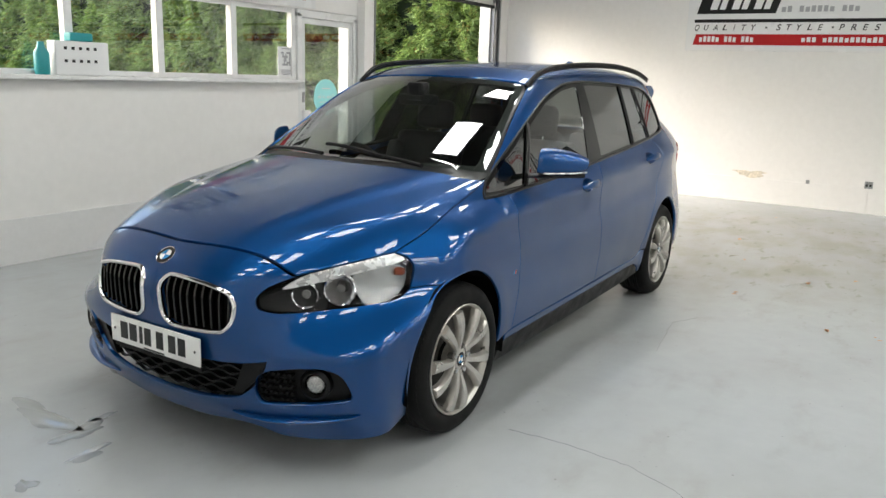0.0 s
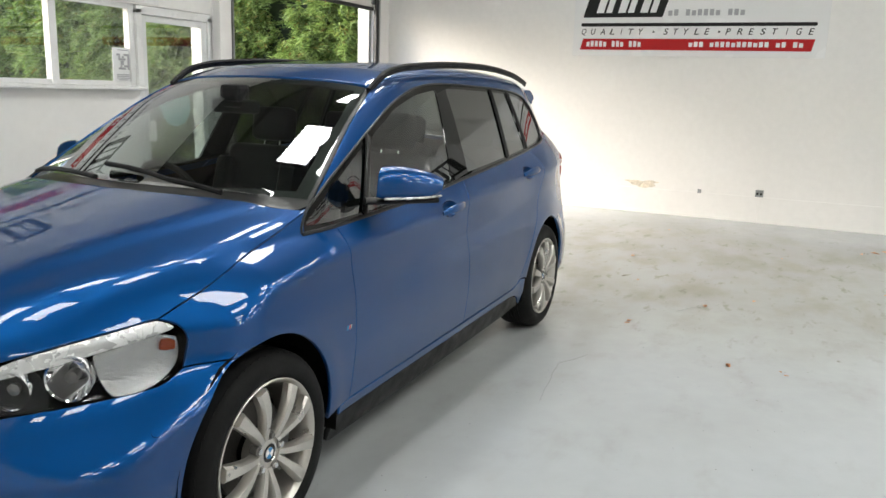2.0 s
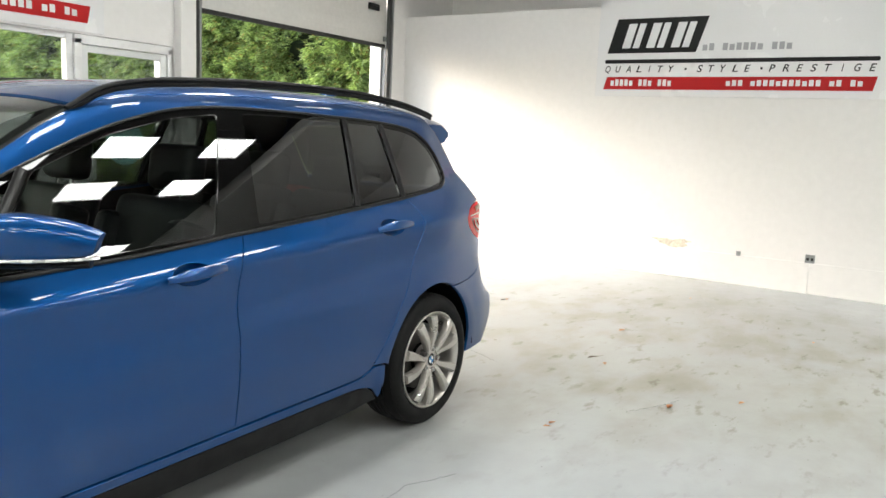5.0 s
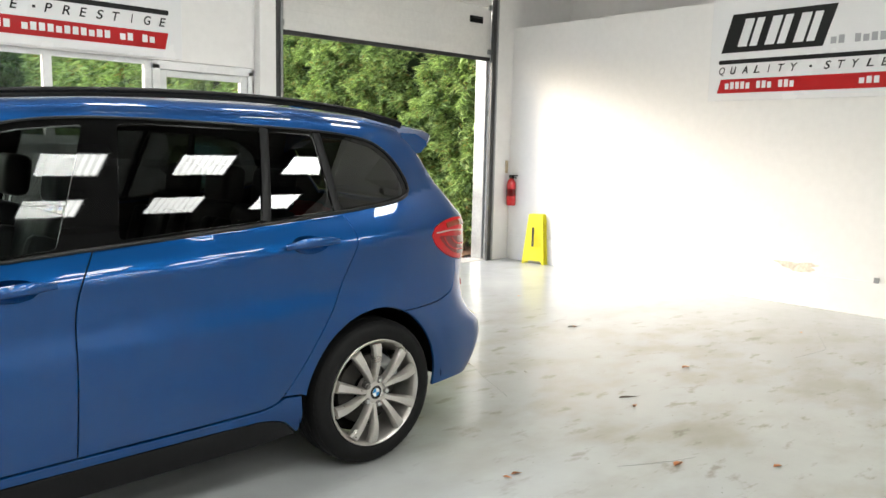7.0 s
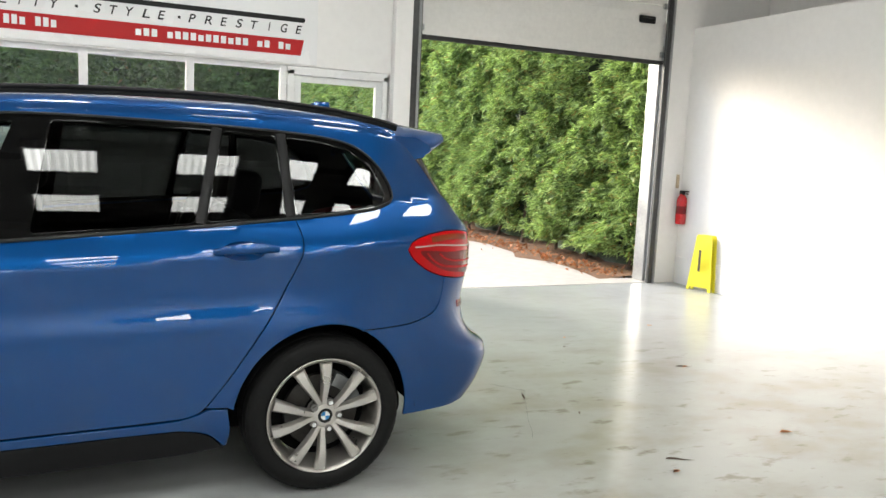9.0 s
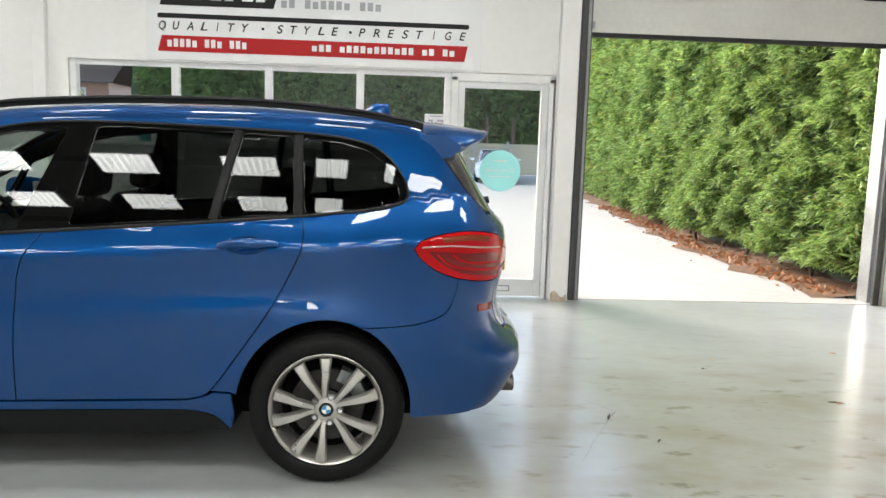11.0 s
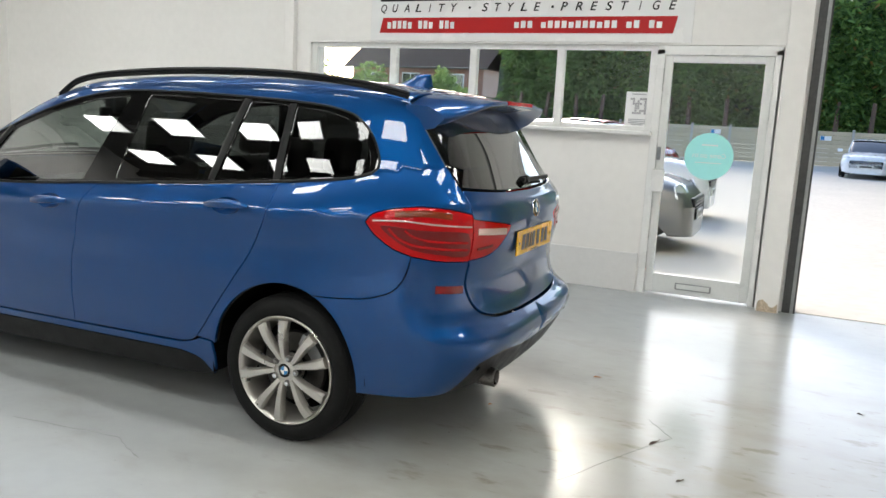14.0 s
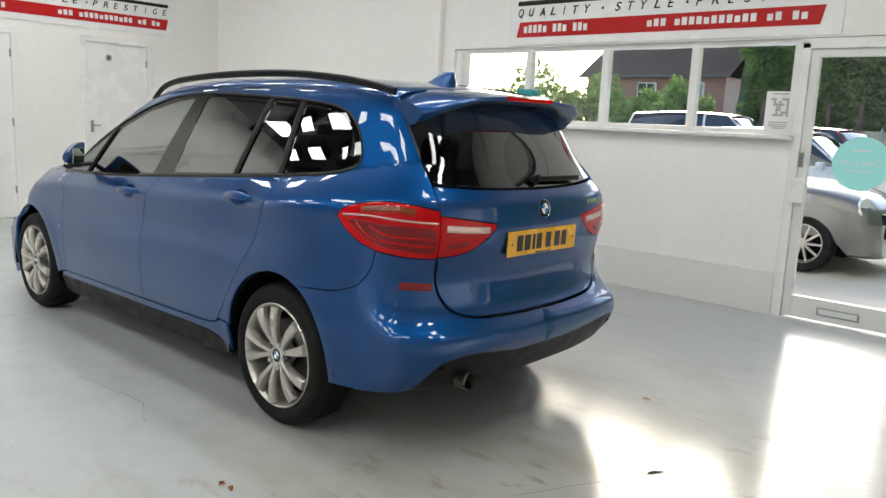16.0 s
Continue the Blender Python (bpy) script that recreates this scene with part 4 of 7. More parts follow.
def curve(pts, step=0.02, closed=False):
    """Catmull-Rom through the points, resampled evenly."""
    P = [np.array(p, float) for p in pts]
    n = len(P)
    out = []
    segs = n if closed else n - 1
    for i in range(segs):
        p1, p2 = P[i % n], P[(i + 1) % n]
        p0 = P[(i - 1) % n] if closed or i > 0 else 2 * p1 - p2
        p3 = P[(i + 2) % n] if closed or i + 2 < n else 2 * p2 - p1
        L = np.linalg.norm(p2 - p1)
        k = max(1, int(round(L / step)))
        l0, l2 = max(np.linalg.norm(p1 - p0), 1e-6), max(np.linalg.norm(p3 - p2), 1e-6)
        m1 = (p2 - p1) * 0.5 + (p1 - p0) * 0.5 * min(L / l0, 1.0)
        m2 = (p3 - p2) * 0.5 * min(L / l2, 1.0) + (p2 - p1) * 0.5
        for j in range(k):
            t = j / k
            out.append(p1 * (1 + 2 * t) * (1 - t) ** 2 + m1 * t * (1 - t) ** 2 + p2 * t * t * (3 - 2 * t) + m2 * t * t * (t - 1))
    if not closed:
        out.append(P[-1])
    return np.array(out)


def line_on(kind, pts, step=0.02, closed=False):
    """A seam: a smoothed control line laid onto the body from one direction."""
    c = curve(pts, step, closed)
    return {"side": side, "above": above, "front": front, "back": back, "free": settle}[kind](c)


def join(*lines):
    out = [lines[0]]
    for l in lines[1:]:
        out.append(l[1:] if np.linalg.norm(l[0] - out[-1][-1]) < 1e-3 else l)
    P = np.concatenate(out)
    if np.linalg.norm(P[0] - P[-1]) < 1e-3:
        P = P[:-1]
    keep = [0]
    for i in range(1, len(P)):
        if np.linalg.norm(P[i] - P[keep[-1]]) > 1.5e-3:
            keep.append(i)
    return P[keep]


def mirrored(half):
    """A half outline that starts and ends on the middle plane, made whole."""
    m = half[::-1] * np.array([1, -1, 1])
    P = [p for p in half]
    for p in m:
        if abs(p[1]) > 1e-3:
            P.append(p)
    return np.array(P)


def in_poly(P, poly):
    x, y = P[:, 0], P[:, 1]
    r = np.zeros(len(P), bool)
    n = len(poly)
    for i in range(n):
        x0, y0 = poly[i]
        x1, y1 = poly[(i + 1) % n]
        c = (y0 > y) != (y1 > y)
        with np.errstate(divide="ignore", invalid="ignore"):
            r ^= c & (x < (x1 - x0) * (y - y0) / (y1 - y0 + 1e-15) + x0)
    return r


def skin(loops, view, h=0.03, gap=0.0034, depth=0.016, sink=0.0):
    """Fills outlines on the body with a fine mesh in one chart. Returns points, faces and normals; edges are turned in."""
    from mathutils.geometry import delaunay_2d_cdt
    d = np.array(view, float)
    d /= np.linalg.norm(d)
    e1 = np.cross(d, (0, 0, 1)) if abs(d[2]) < 0.9 else np.array((1.0, 0, 0)) - d * d[0]
    e1 /= np.linalg.norm(e1)
    e2 = np.cross(e1, d)
    rings, start = [], 0
    for k, L in enumerate(loops):
        n = body_normal(L)
        t = np.roll(L, -1, 0) - np.roll(L, 1, 0)
        t /= np.maximum(np.linalg.norm(t, axis=1, keepdims=True), 1e-9)
        q = np.stack([L @ e1, L @ e2], 1)
        area = 0.5 * np.sum(q[:, 0] * np.roll(q[:, 1], -1) - q[:, 1] * np.roll(q[:, 0], -1))
        inward = np.cross(n, t)
        if (np.dot(np.cross(e1, e2), d) < 0) == (area > 0):
            inward = -inward
        if np.median(np.sum(n * d, 1)) < 0:
            inward = -inward
        sgn = 1.0
        test = q + 0.002 * np.stack([inward @ e1, inward @ e2], 1)
        if in_poly(test, q).mean() < 0.5:
            sgn = -1.0
        inward = inward * sgn * (1 if k == 0 else -1)
        mid = np.abs(L[:, 1]) < 1e-3
        inward[mid] *= np.array([1, 0, 1])
        rings.append((L + inward * gap, n, -inward, mid))
    B = np.concatenate([r[0] for r in rings])
    q = np.stack([B @ e1, B @ e2], 1)
    polys, s = [], 0
    for r in rings:
        polys.append(q[s:s + len(r[0])])
        s += len(r[0])
    lo, hi = polys[0].min(0), polys[0].max(0)
    gx, gy = np.meshgrid(np.arange(lo[0] + h / 2, hi[0], h), np.arange(lo[1] + h / 2, hi[1], h))
    G = np.stack([gx.ravel(), gy.ravel()], 1)
    G[:, 0] += (np.arange(len(gx)).repeat(gx.shape[1]) % 2) * h * 0.5
    ok = in_poly(G, polys[0])
    for pl in polys[1:]:
        ok &= ~in_poly(G, pl)
    G = G[ok]
    if len(G):
        near = np.min(np.linalg.norm(G[:, None] - q[None], axis=2), 1) if len(G) * len(q) < 6e6 else np.full(len(G), 9.0)
        G = G[near > h * 0.45]
    allq = np.concatenate([q, G]) if len(G) else q
    edges, s = [], 0
    for pl in polys:
        m = len(pl)
        edges += [(s + i, s + (i + 1) % m) for i in range(m)]
        s += m
    res = delaunay_2d_cdt([Vector(v) for v in allq], edges, [], 0, 1e-7)
    v2 = np.array([tuple(v) for v in res[0]])
    src = [o[0] if o else -1 for o in res[3]]
    tri = np.array([f for f in res[2] if len(f) == 3])
    cen = v2[tri].mean(1)
    ok = in_poly(cen, polys[0])
    for pl in polys[1:]:
        ok &= ~in_poly(cen, pl)
    tri = tri[ok]
    P = np.zeros((len(v2), 3))
    free = []
    for i, o in enumerate(src):
        if 0 <= o < len(B):
            P[i] = B[o]
        else:
            free.append(i)
    if free:
        base = v2[free]
        far = base[:, :1] * e1 + base[:, 1:] * e2
        depthc = (B @ d).min()
        P[free] = shoot(far + d * (depthc - 0.25), d, 1.6, 120)
    N = body_normal(P)
    v0, v1, v3 = P[tri[:, 0]], P[tri[:, 1]], P[tri[:, 2]]
    fn = np.cross(v1 - v0, v3 - v0)
    flip = np.sum(fn * N[tri[:, 0]], 1) < 0
    tri[flip] = tri[flip][:, ::-1]
    faces = [tuple(f) for f in tri]
    if sink:
        P = P - N * sink
    where = {}
    for i, o in enumerate(src):
        if 0 <= o < len(B):
            where[o] = i
    Pn, Nn = [*P], [*N]
    if depth:
        s = 0
        for L, n, outw, mid in rings:
            m = len(L)
            idx = [where.get(s + i, None) for i in range(m)]
            a, b = [], []
            for i in range(m):
                base = (P[idx[i]] if idx[i] is not None else L[i] - n[i] * sink)
                rim = outw[i] * 0.8 + n[i] * 0.6
                Pn.append(base + outw[i] * 0.0010 - n[i] * 0.0015)
                Nn.append(rim / np.linalg.norm(rim))
                a.append(len(Pn) - 1)
                Pn.append(base + outw[i] * 0.0010 - n[i] * depth)
                Nn.append(outw[i])
                b.append(len(Pn) - 1)
            for i in range(m):
                j = (i + 1) % m
                if mid[i] and mid[j]:
                    continue
                for u, v, w, x in ((idx[i], idx[j], a[j], a[i]), (a[i], a[j], b[j], b[i])):
                    if u is None or v is None:
                        continue
                    f = np.cross(Pn[v] - Pn[u], Pn[w] - Pn[u])
                    faces.append((u, v, w, x) if np.dot(f, outw[i] + 0.3 * n[i]) > 0 else (x, w, v, u))
            s += m
    return np.array(Pn), faces, np.array(Nn)


FLIP = np.array([1, -1, 1.0])


def side_normal(p):
    """The lean of the flat side glass, free of the rounding into the roof."""
    e, q = 0.004, np.abs(p[:, 1])
    x, z = p[:, 0], np.clip(p[:, 2], belt_z(p[:, 0]) + 0.012, None)
    gx = (half_width(x + e, z) - half_width(x - e, z)) / (2 * e)
    gz = (half_width(x, z + e) - half_width(x, z - e)) / (2 * e)
    gz = gz * (0.50 + 0.50 * ease(-0.72, -0.45, x))
    n = np.stack([-gx, np.ones_like(q), -gz], 1)
    return n / np.linalg.norm(n, axis=1, keepdims=True)


def panel(name, loops, view, mat, parent, label="", mode="pair", flat=0.0, **kw):
    """A body panel: 'pair' gives left and right objects, 'whole' one mesh of both halves, 'one' the outline as it is."""
    P, Fc, N = skin(loops, view, **kw)
    if flat:
        N = N * (1 - flat) + side_normal(P) * flat
        N = N / np.linalg.norm(N, axis=1, keepdims=True)
    obs = []
    if mode == "one":
        obs.append(mesh_ob(name, P, Fc, mat, parent, label, normals=N))
    elif mode == "whole":
        k = len(P)
        P2, N2 = np.concatenate([P, P * FLIP]), np.concatenate([N, N * FLIP])
        obs.append(mesh_ob(name, P2, Fc + [tuple(i + k for i in f[::-1]) for f in Fc], mat, parent, label, normals=N2))
    else:
        obs.append(mesh_ob(name, P * FLIP, [f[::-1] for f in Fc], mat, parent, label, normals=N * FLIP))
        obs.append(mesh_ob(name, P, Fc, mat, parent, label, normals=N))
    return obs


def circle_arc(cx, r, a0, a1, n=24):
    out = []
    for i in range(n + 1):
        a = radians(a0 + (a1 - a0) * i / n)
        rx = 0.372 if math.cos(a) < 0 else 0.348
        out.append((cx + rx * math.cos(a), 0.33 + r * math.sin(a)))
    return out


# seams shared by neighbouring panels
ARCH = 0.382
hood_front = line_on("free", [(-2.105, 0, 0.838), (-2.08, 0.22, 0.828), (-2.05, 0.40, 0.795), (-2.04, 0.545, 0.768)])
hood_front[0][1] = 0
lamp_top = line_on("free", [(-2.04, 0.545, 0.768), (-1.95, 0.62, 0.800), (-1.82, 0.70, 0.828), (-1.70, 0.752, 0.842)])
lamp_top[0] = hood_front[-1]
fender_top = line_on("free", [(-1.70, 0.752, 0.842), (-1.55, 0.775, 0.895), (-1.35, 0.772, 0.965), (-1.15, 0.757, 1.02), (-0.98, 0.732, 1.066)])
fender_top[0] = lamp_top[-1]
lamp_out = line_on("free", [(-1.70, 0.752, 0.842), (-1.660, 0.785, 0.815), (-1.648, 0.80, 0.765), (-1.672, 0.80, 0.695)])
lamp_out[0] = lamp_top[-1]
lamp_low = line_on("free", [(-1.672, 0.80, 0.695), (-1.74, 0.77, 0.655), (-1.85, 0.70, 0.637), (-1.98, 0.60, 0.628), (-2.09, 0.505, 0.632), (-2.145, 0.452, 0.655), (-2.148, 0.447, 0.69), (-2.12, 0.475, 0.728), (-2.04, 0.545, 0.768)])
lamp_low[0], lamp_low[-1] = lamp_out[-1], hood_front[-1]
fender_seam = side([(-1.662, 0.694), (-1.61, 0.690), (-1.39 + 0.372 * math.cos(radians(112)), 0.33 + ARCH * math.sin(radians(112)))])
fender_seam = line_on("free", [lamp_out[-1], fender_seam[1], fender_seam[2]])
fender_seam[0] = lamp_out[-1]
arch_front_a = side(circle_arc(-1.39, ARCH, 112, -4))
arch_front_a[0] = fender_seam[-1]
arch_front_b = side(circle_arc(-1.39, ARCH, 112, 202))
arch_front_b[0] = fender_seam[-1]
belt_front = line_on("side", [(-1.075, 0.968), (-0.98, 0.971), (-0.897, 0.975)])
gap_front = line_on("side", [(-0.897, 0.975), (-0.903, 0.88), (-0.893, 0.74), (-0.897, 0.52), (-0.905, 0.335)])
belt_mid = line_on("side", [(-0.897, 0.975), (-0.67, 0.985), (-0.2, 1.008), (0.235, 1.042)])
gap_mid = line_on("side", [(0.235, 1.042), (0.180, 0.95), (0.152, 0.85), (0.142, 0.6), (0.136, 0.352)])
belt_back = line_on("side", [(0.235, 1.042), (0.6, 1.070), (0.95, 1.098), (1.272, 1.126)])
gap_back = line_on("side", [(1.272, 1.126), (1.288, 1.06), (1.278, 0.985), (1.17, 0.77), (1.04, 0.575), (0.955, 0.455), (0.915, 0.405)])
glass_low = line_on("side", [(1.272, 1.126), (1.50, 1.148), (1.62, 1.166), (1.69, 1.188)])
glass_up = line_on("side", [(1.69, 1.188), (1.712, 1.212), (1.705, 1.26), (1.65, 1.35), (1.56, 1.420), (1.44, 1.452), (1.25, 1.470), (0.9, 1.484), (0.5, 1.492), (0.25, 1.488), (0.05, 1.466), (-0.2, 1.402), (-0.5, 1.282), (-0.8, 1.135), (-1.0, 1.022), (-1.060, 0.986), (-1.075, 0.968)])
pillar_base = line_on("free", [(-1.075, 0.79, 0.968), (-1.04, 0.765, 1.02), (-0.98, 0.732, 1.066)])
pillar_base[0], pillar_base[-1] = glass_up[-1], fender_top[-1]
screen_side = line_on("free", [(-0.98, 0.732, 1.066), (-0.80, 0.688, 1.165), (-0.55, 0.622, 1.310), (-0.25, 0.548, 1.462)])
screen_side[0] = fender_top[-1]
roof_side = line_on("above", [(-0.25, 0.548), (0.1, 0.545), (0.6, 0.548), (1.2, 0.545), (1.60, 0.535), (1.765, 0.525)])
roof_side[0] = screen_side[-1]
gate_side = line_on("free", [(1.765, 0.525, 1.53), (1.80, 0.54, 1.46), (1.835, 0.553, 1.415), (1.95, 0.577, 1.27), (2.045, 0.592, 1.142), (2.085, 0.602, 1.075), (2.10, 0.606, 1.045)])
gate_side[0] = roof_side[-1]
tl_top = line_on("free", [(2.10, 0.606, 1.045), (2.03, 0.70, 1.070), (1.93, 0.76, 1.078), (1.83, 0.80, 1.064), (1.765, 0.82, 1.036), (1.742, 0.83, 1.003)])
tl_top[0] = gate_side[-1]
tl_low_a = line_on("free", [(1.742, 0.83, 1.003), (1.775, 0.83, 0.96), (1.85, 0.82, 0.91), (1.935, 0.79, 0.878)])
tl_low_a[0] = tl_top[-1]
tl_low_b = line_on("free", [(1.935, 0.79, 0.878), (2.02, 0.73, 0.862), (2.105, 0.612, 0.857)])
tl_low_b[0] = tl_low_a[-1]
tl_split = line_on("free", [(2.105, 0.612, 0.857), (2.115, 0.608, 0.95), (2.10, 0.606, 1.045)])
tl_split[0], tl_split[-1] = tl_low_b[-1], gate_side[-1]
_th = 66
bump_seam = line_on("free", [(1.935, 0.79, 0.878), (1.925, 0.82, 0.80), (1.885, 0.85, 0.742), (1.76, 0.88, 0.697), (1.39 + 0.348 * math.cos(radians(_th)), 0.89, 0.33 + ARCH * math.sin(radians(_th)))])
bump_seam[0] = tl_low_a[-1]
arch_back_a = side(circle_arc(1.39, ARCH, _th, 171))
arch_back_a[0] = bump_seam[-1]
arch_back_b = side(circle_arc(1.39, ARCH, _th, -6))
arch_back_b[0] = bump_seam[-1]

CUPS = {}
for key, x0, x1, z0, z1 in (("front", -0.145, 0.095, 0.925, 0.940), ("rear", 0.945, 1.190, 1.000, 1.012)):
    xm, zm = (x0 + x1) / 2 - 0.01, (z0 + z1) / 2 + 0.002
    CUPS[key] = side([(xm + 0.078 * math.cos(2 * math.pi * i / 32), zm + 0.034 * math.sin(2 * math.pi * i / 32)) for i in range(32)])

car = thing("car", "blue metallic people carrier parked in the showroom", "car")
SIDE, UPSIDE = (0, -1, 0), (0, -0.82, -0.57)
FRONTQ, BACKQ = (0.78, -0.62, 0), (-0.78, -0.62, 0)

panel("hood", [mirrored(join(hood_front, lamp_top, fender_top, line_on("free", [(-0.98, 0.732, 1.066), (-1.06, 0.64, 1.068), (-1.135, 0.45, 1.075), (-1.18, 0.22, 1.077), (-1.19, 0, 1.078)])))], (0.35, 0, -1), M_PAINT, car, mode="one", h=0.026)
panel("front_fender", [join(fender_top, pillar_base[::-1], belt_front, gap_front, side([(-0.905, 0.335), (-0.97, 0.325)]), arch_front_a[::-1], fender_seam[::-1], lamp_out[::-1])], UPSIDE, M_PAINT, car, h=0.026)
body_loop = join(screen_side, roof_side, gate_side, tl_top, tl_low_a, bump_seam, arch_back_a, side([(0.995, 0.40), (0.915, 0.405)]), gap_back[::-1], glass_low, glass_up, pillar_base)
panel("body_side", [body_loop], UPSIDE, M_PAINT, car, h=0.026)
front_doors = panel("front_door", [join(gap_front[::-1], belt_mid, gap_mid, line_on("side", [(0.136, 0.352), (-0.905, 0.335)])), CUPS["front"]], SIDE, M_PAINT, car, h=0.03, depth=0.008)
rear_doors = panel("rear_door", [join(gap_mid[::-1], belt_back, gap_back, line_on("side", [(0.915, 0.405), (0.885, 0.382), (0.82, 0.368), (0.136, 0.352)])), CUPS["rear"]], SIDE, M_PAINT, car, h=0.03, depth=0.008)
# blue rocker strip and the black sill under it
rock_top = line_on("side", [(-0.97, 0.322), (-0.905, 0.331), (0.136, 0.347), (0.82, 0.363), (0.9, 0.385), (0.925, 0.398), (1.0, 0.394)])
panel("rocker_strip", [join(rock_top, line_on("side", [(1.0, 0.394), (1.012, 0.30), (0.995, 0.235), (0.93, 0.292), (0.82, 0.318), (0.136, 0.309), (-0.97, 0.290)]))], SIDE, M_PAINT, car, h=0.03)
panel("sill_skirt", [join(line_on("side", [(-1.0, 0.288), (0.136, 0.306), (0.82, 0.315), (0.93, 0.288), (0.99, 0.225)]), line_on("side", [(0.99, 0.225), (0.8, 0.205), (-0.95, 0.170), (-1.0, 0.19)]))], SIDE, M_BLACKPLASTIC, car, h=0.03, sink=0.003, depth=0.02)

# roof, screens
roof_front = line_on("free", [(-0.25, 0.548, 1.462), (-0.285, 0.40, 1.50), (-0.325, 0.2, 1.525), (-0.335, 0, 1.53)])
roof_front[0] = screen_side[-1]
roof_rear = line_on("above", [(1.765, 0.525), (1.80, 0.3), (1.81, 0)])
roof_rear[0] = roof_side[-1]
panel("roof", [mirrored(join(roof_front[::-1], roof_side, roof_rear))], (0, 0, -1), M_PAINT, car, mode="one", h=0.035)
screen_in = screen_side.copy()
screen_in[:, 1] -= 0.016
screen_loop = mirrored(join(line_on("free", [(-1.11, 0, 1.08), (-1.085, 0.25, 1.08), (-1.02, 0.50, 1.082), (screen_in[2][0], screen_in[2][1], screen_in[2][2])]), settle(screen_in[3:-1]), line_on("free", [(-0.275, 0.515, 1.47), (-0.31, 0.3, 1.505), (-0.345, 0, 1.522)])))
panel("windscreen", [screen_loop], (0.5, 0, -0.87), M_GLASS, car, "clear laminated glass", mode="one", h=0.05, sink=0.006, depth=0)
frame_in = mirrored(join(line_on("free", [(-1.075, 0, 1.095), (-1.05, 0.25, 1.095), (-0.99, 0.48, 1.10), (-0.925, 0.635, 1.10)]), line_on("free", [(-0.925, 0.635, 1.10), (-0.75, 0.60, 1.19), (-0.5, 0.55, 1.32), (-0.31, 0.498, 1.43)]), line_on("free", [(-0.31, 0.498, 1.43), (-0.36, 0.3, 1.48), (-0.39, 0, 1.50)])))
edge_out = mirrored(join(line_on("free", [(-1.185, 0, 1.07), (-1.165, 0.25, 1.07), (-1.11, 0.47, 1.07), (-1.03, 0.66, 1.065), (-0.965, 0.725, 1.07)]), settle(screen_side[1:-1]), roof_front))
panel("screen_surround", [edge_out, frame_in], (0.5, 0, -0.87), M_SATINBLACK, car, "black printed screen edge and scuttle", mode="one", h=0.05, sink=0.010, depth=0.01)

# side glass: black surround with five panes
dlo = join(belt_front, belt_mid, belt_back, glass_low, glass_up)


def pane_outline(pts, r=0.014):
    P = [np.array(p, float) for p in pts]
    out = []
    n = len(P)
    for i in range(n):
        a, b, c = P[i - 1], P[i], P[(i + 1) % n]
        for w in (0, 0.5, 1):
            u = b + (a - b) / np.linalg.norm(a - b) * r
            v = b + (c - b) / np.linalg.norm(c - b) * r
            out.append((1 - w) ** 2 * u + 2 * w * (1 - w) * b + w * w * v)
    dense = []
    for i in range(len(out)):
        a, b = out[i], out[(i + 1) % len(out)]
        k = max(1, int(np.linalg.norm(b - a) / 0.03))
        dense += [a + (b - a) * j / k for j in range(k)]
    return side(dense)


panes = [
    ("front_quarter_glass", M_GLASS, [(-1.025, 0.993), (-0.715, 1.000), (-0.520, 1.252), (-0.80, 1.115)]),
    ("front_door_glass", M_GLASS, [(-0.655, 1.002), (0.118, 1.050), (0.270, 1.462), (0.06, 1.440), (-0.2, 1.376), (-0.465, 1.268)]),
    ("rear_door_glass", M_TINT, [(0.330, 1.070), (0.885, 1.110), (0.968, 1.462), (0.5, 1.472), (0.395, 1.469)]),
    ("rear_door_fixed_glass", M_TINT, [(0.935, 1.114), (1.232, 1.139), (1.212, 1.452), (1.010, 1.460)]),
    ("rear_quarter_glass", M_TINT, [(1.285, 1.144), (1.50, 1.163), (1.655, 1.190), (1.675, 1.212), (1.665, 1.26), (1.615, 1.345), (1.53, 1.405), (1.42, 1.432), (1.262, 1.447)]),
]
holes = []
for nm, mt, pts in panes:
    L = pane_outline(pts)
    holes.append(L)
    panel(nm, [L], UPSIDE, mt, car, flat=0.9, h=0.022, sink=0.006, depth=0, gap=-0.006)
panel("window_surround", [dlo] + holes, UPSIDE, M_BLACKGLOSS, car, "gloss black window surround and pillars", flat=0.75, h=0.03, sink=0.003, depth=0.012)
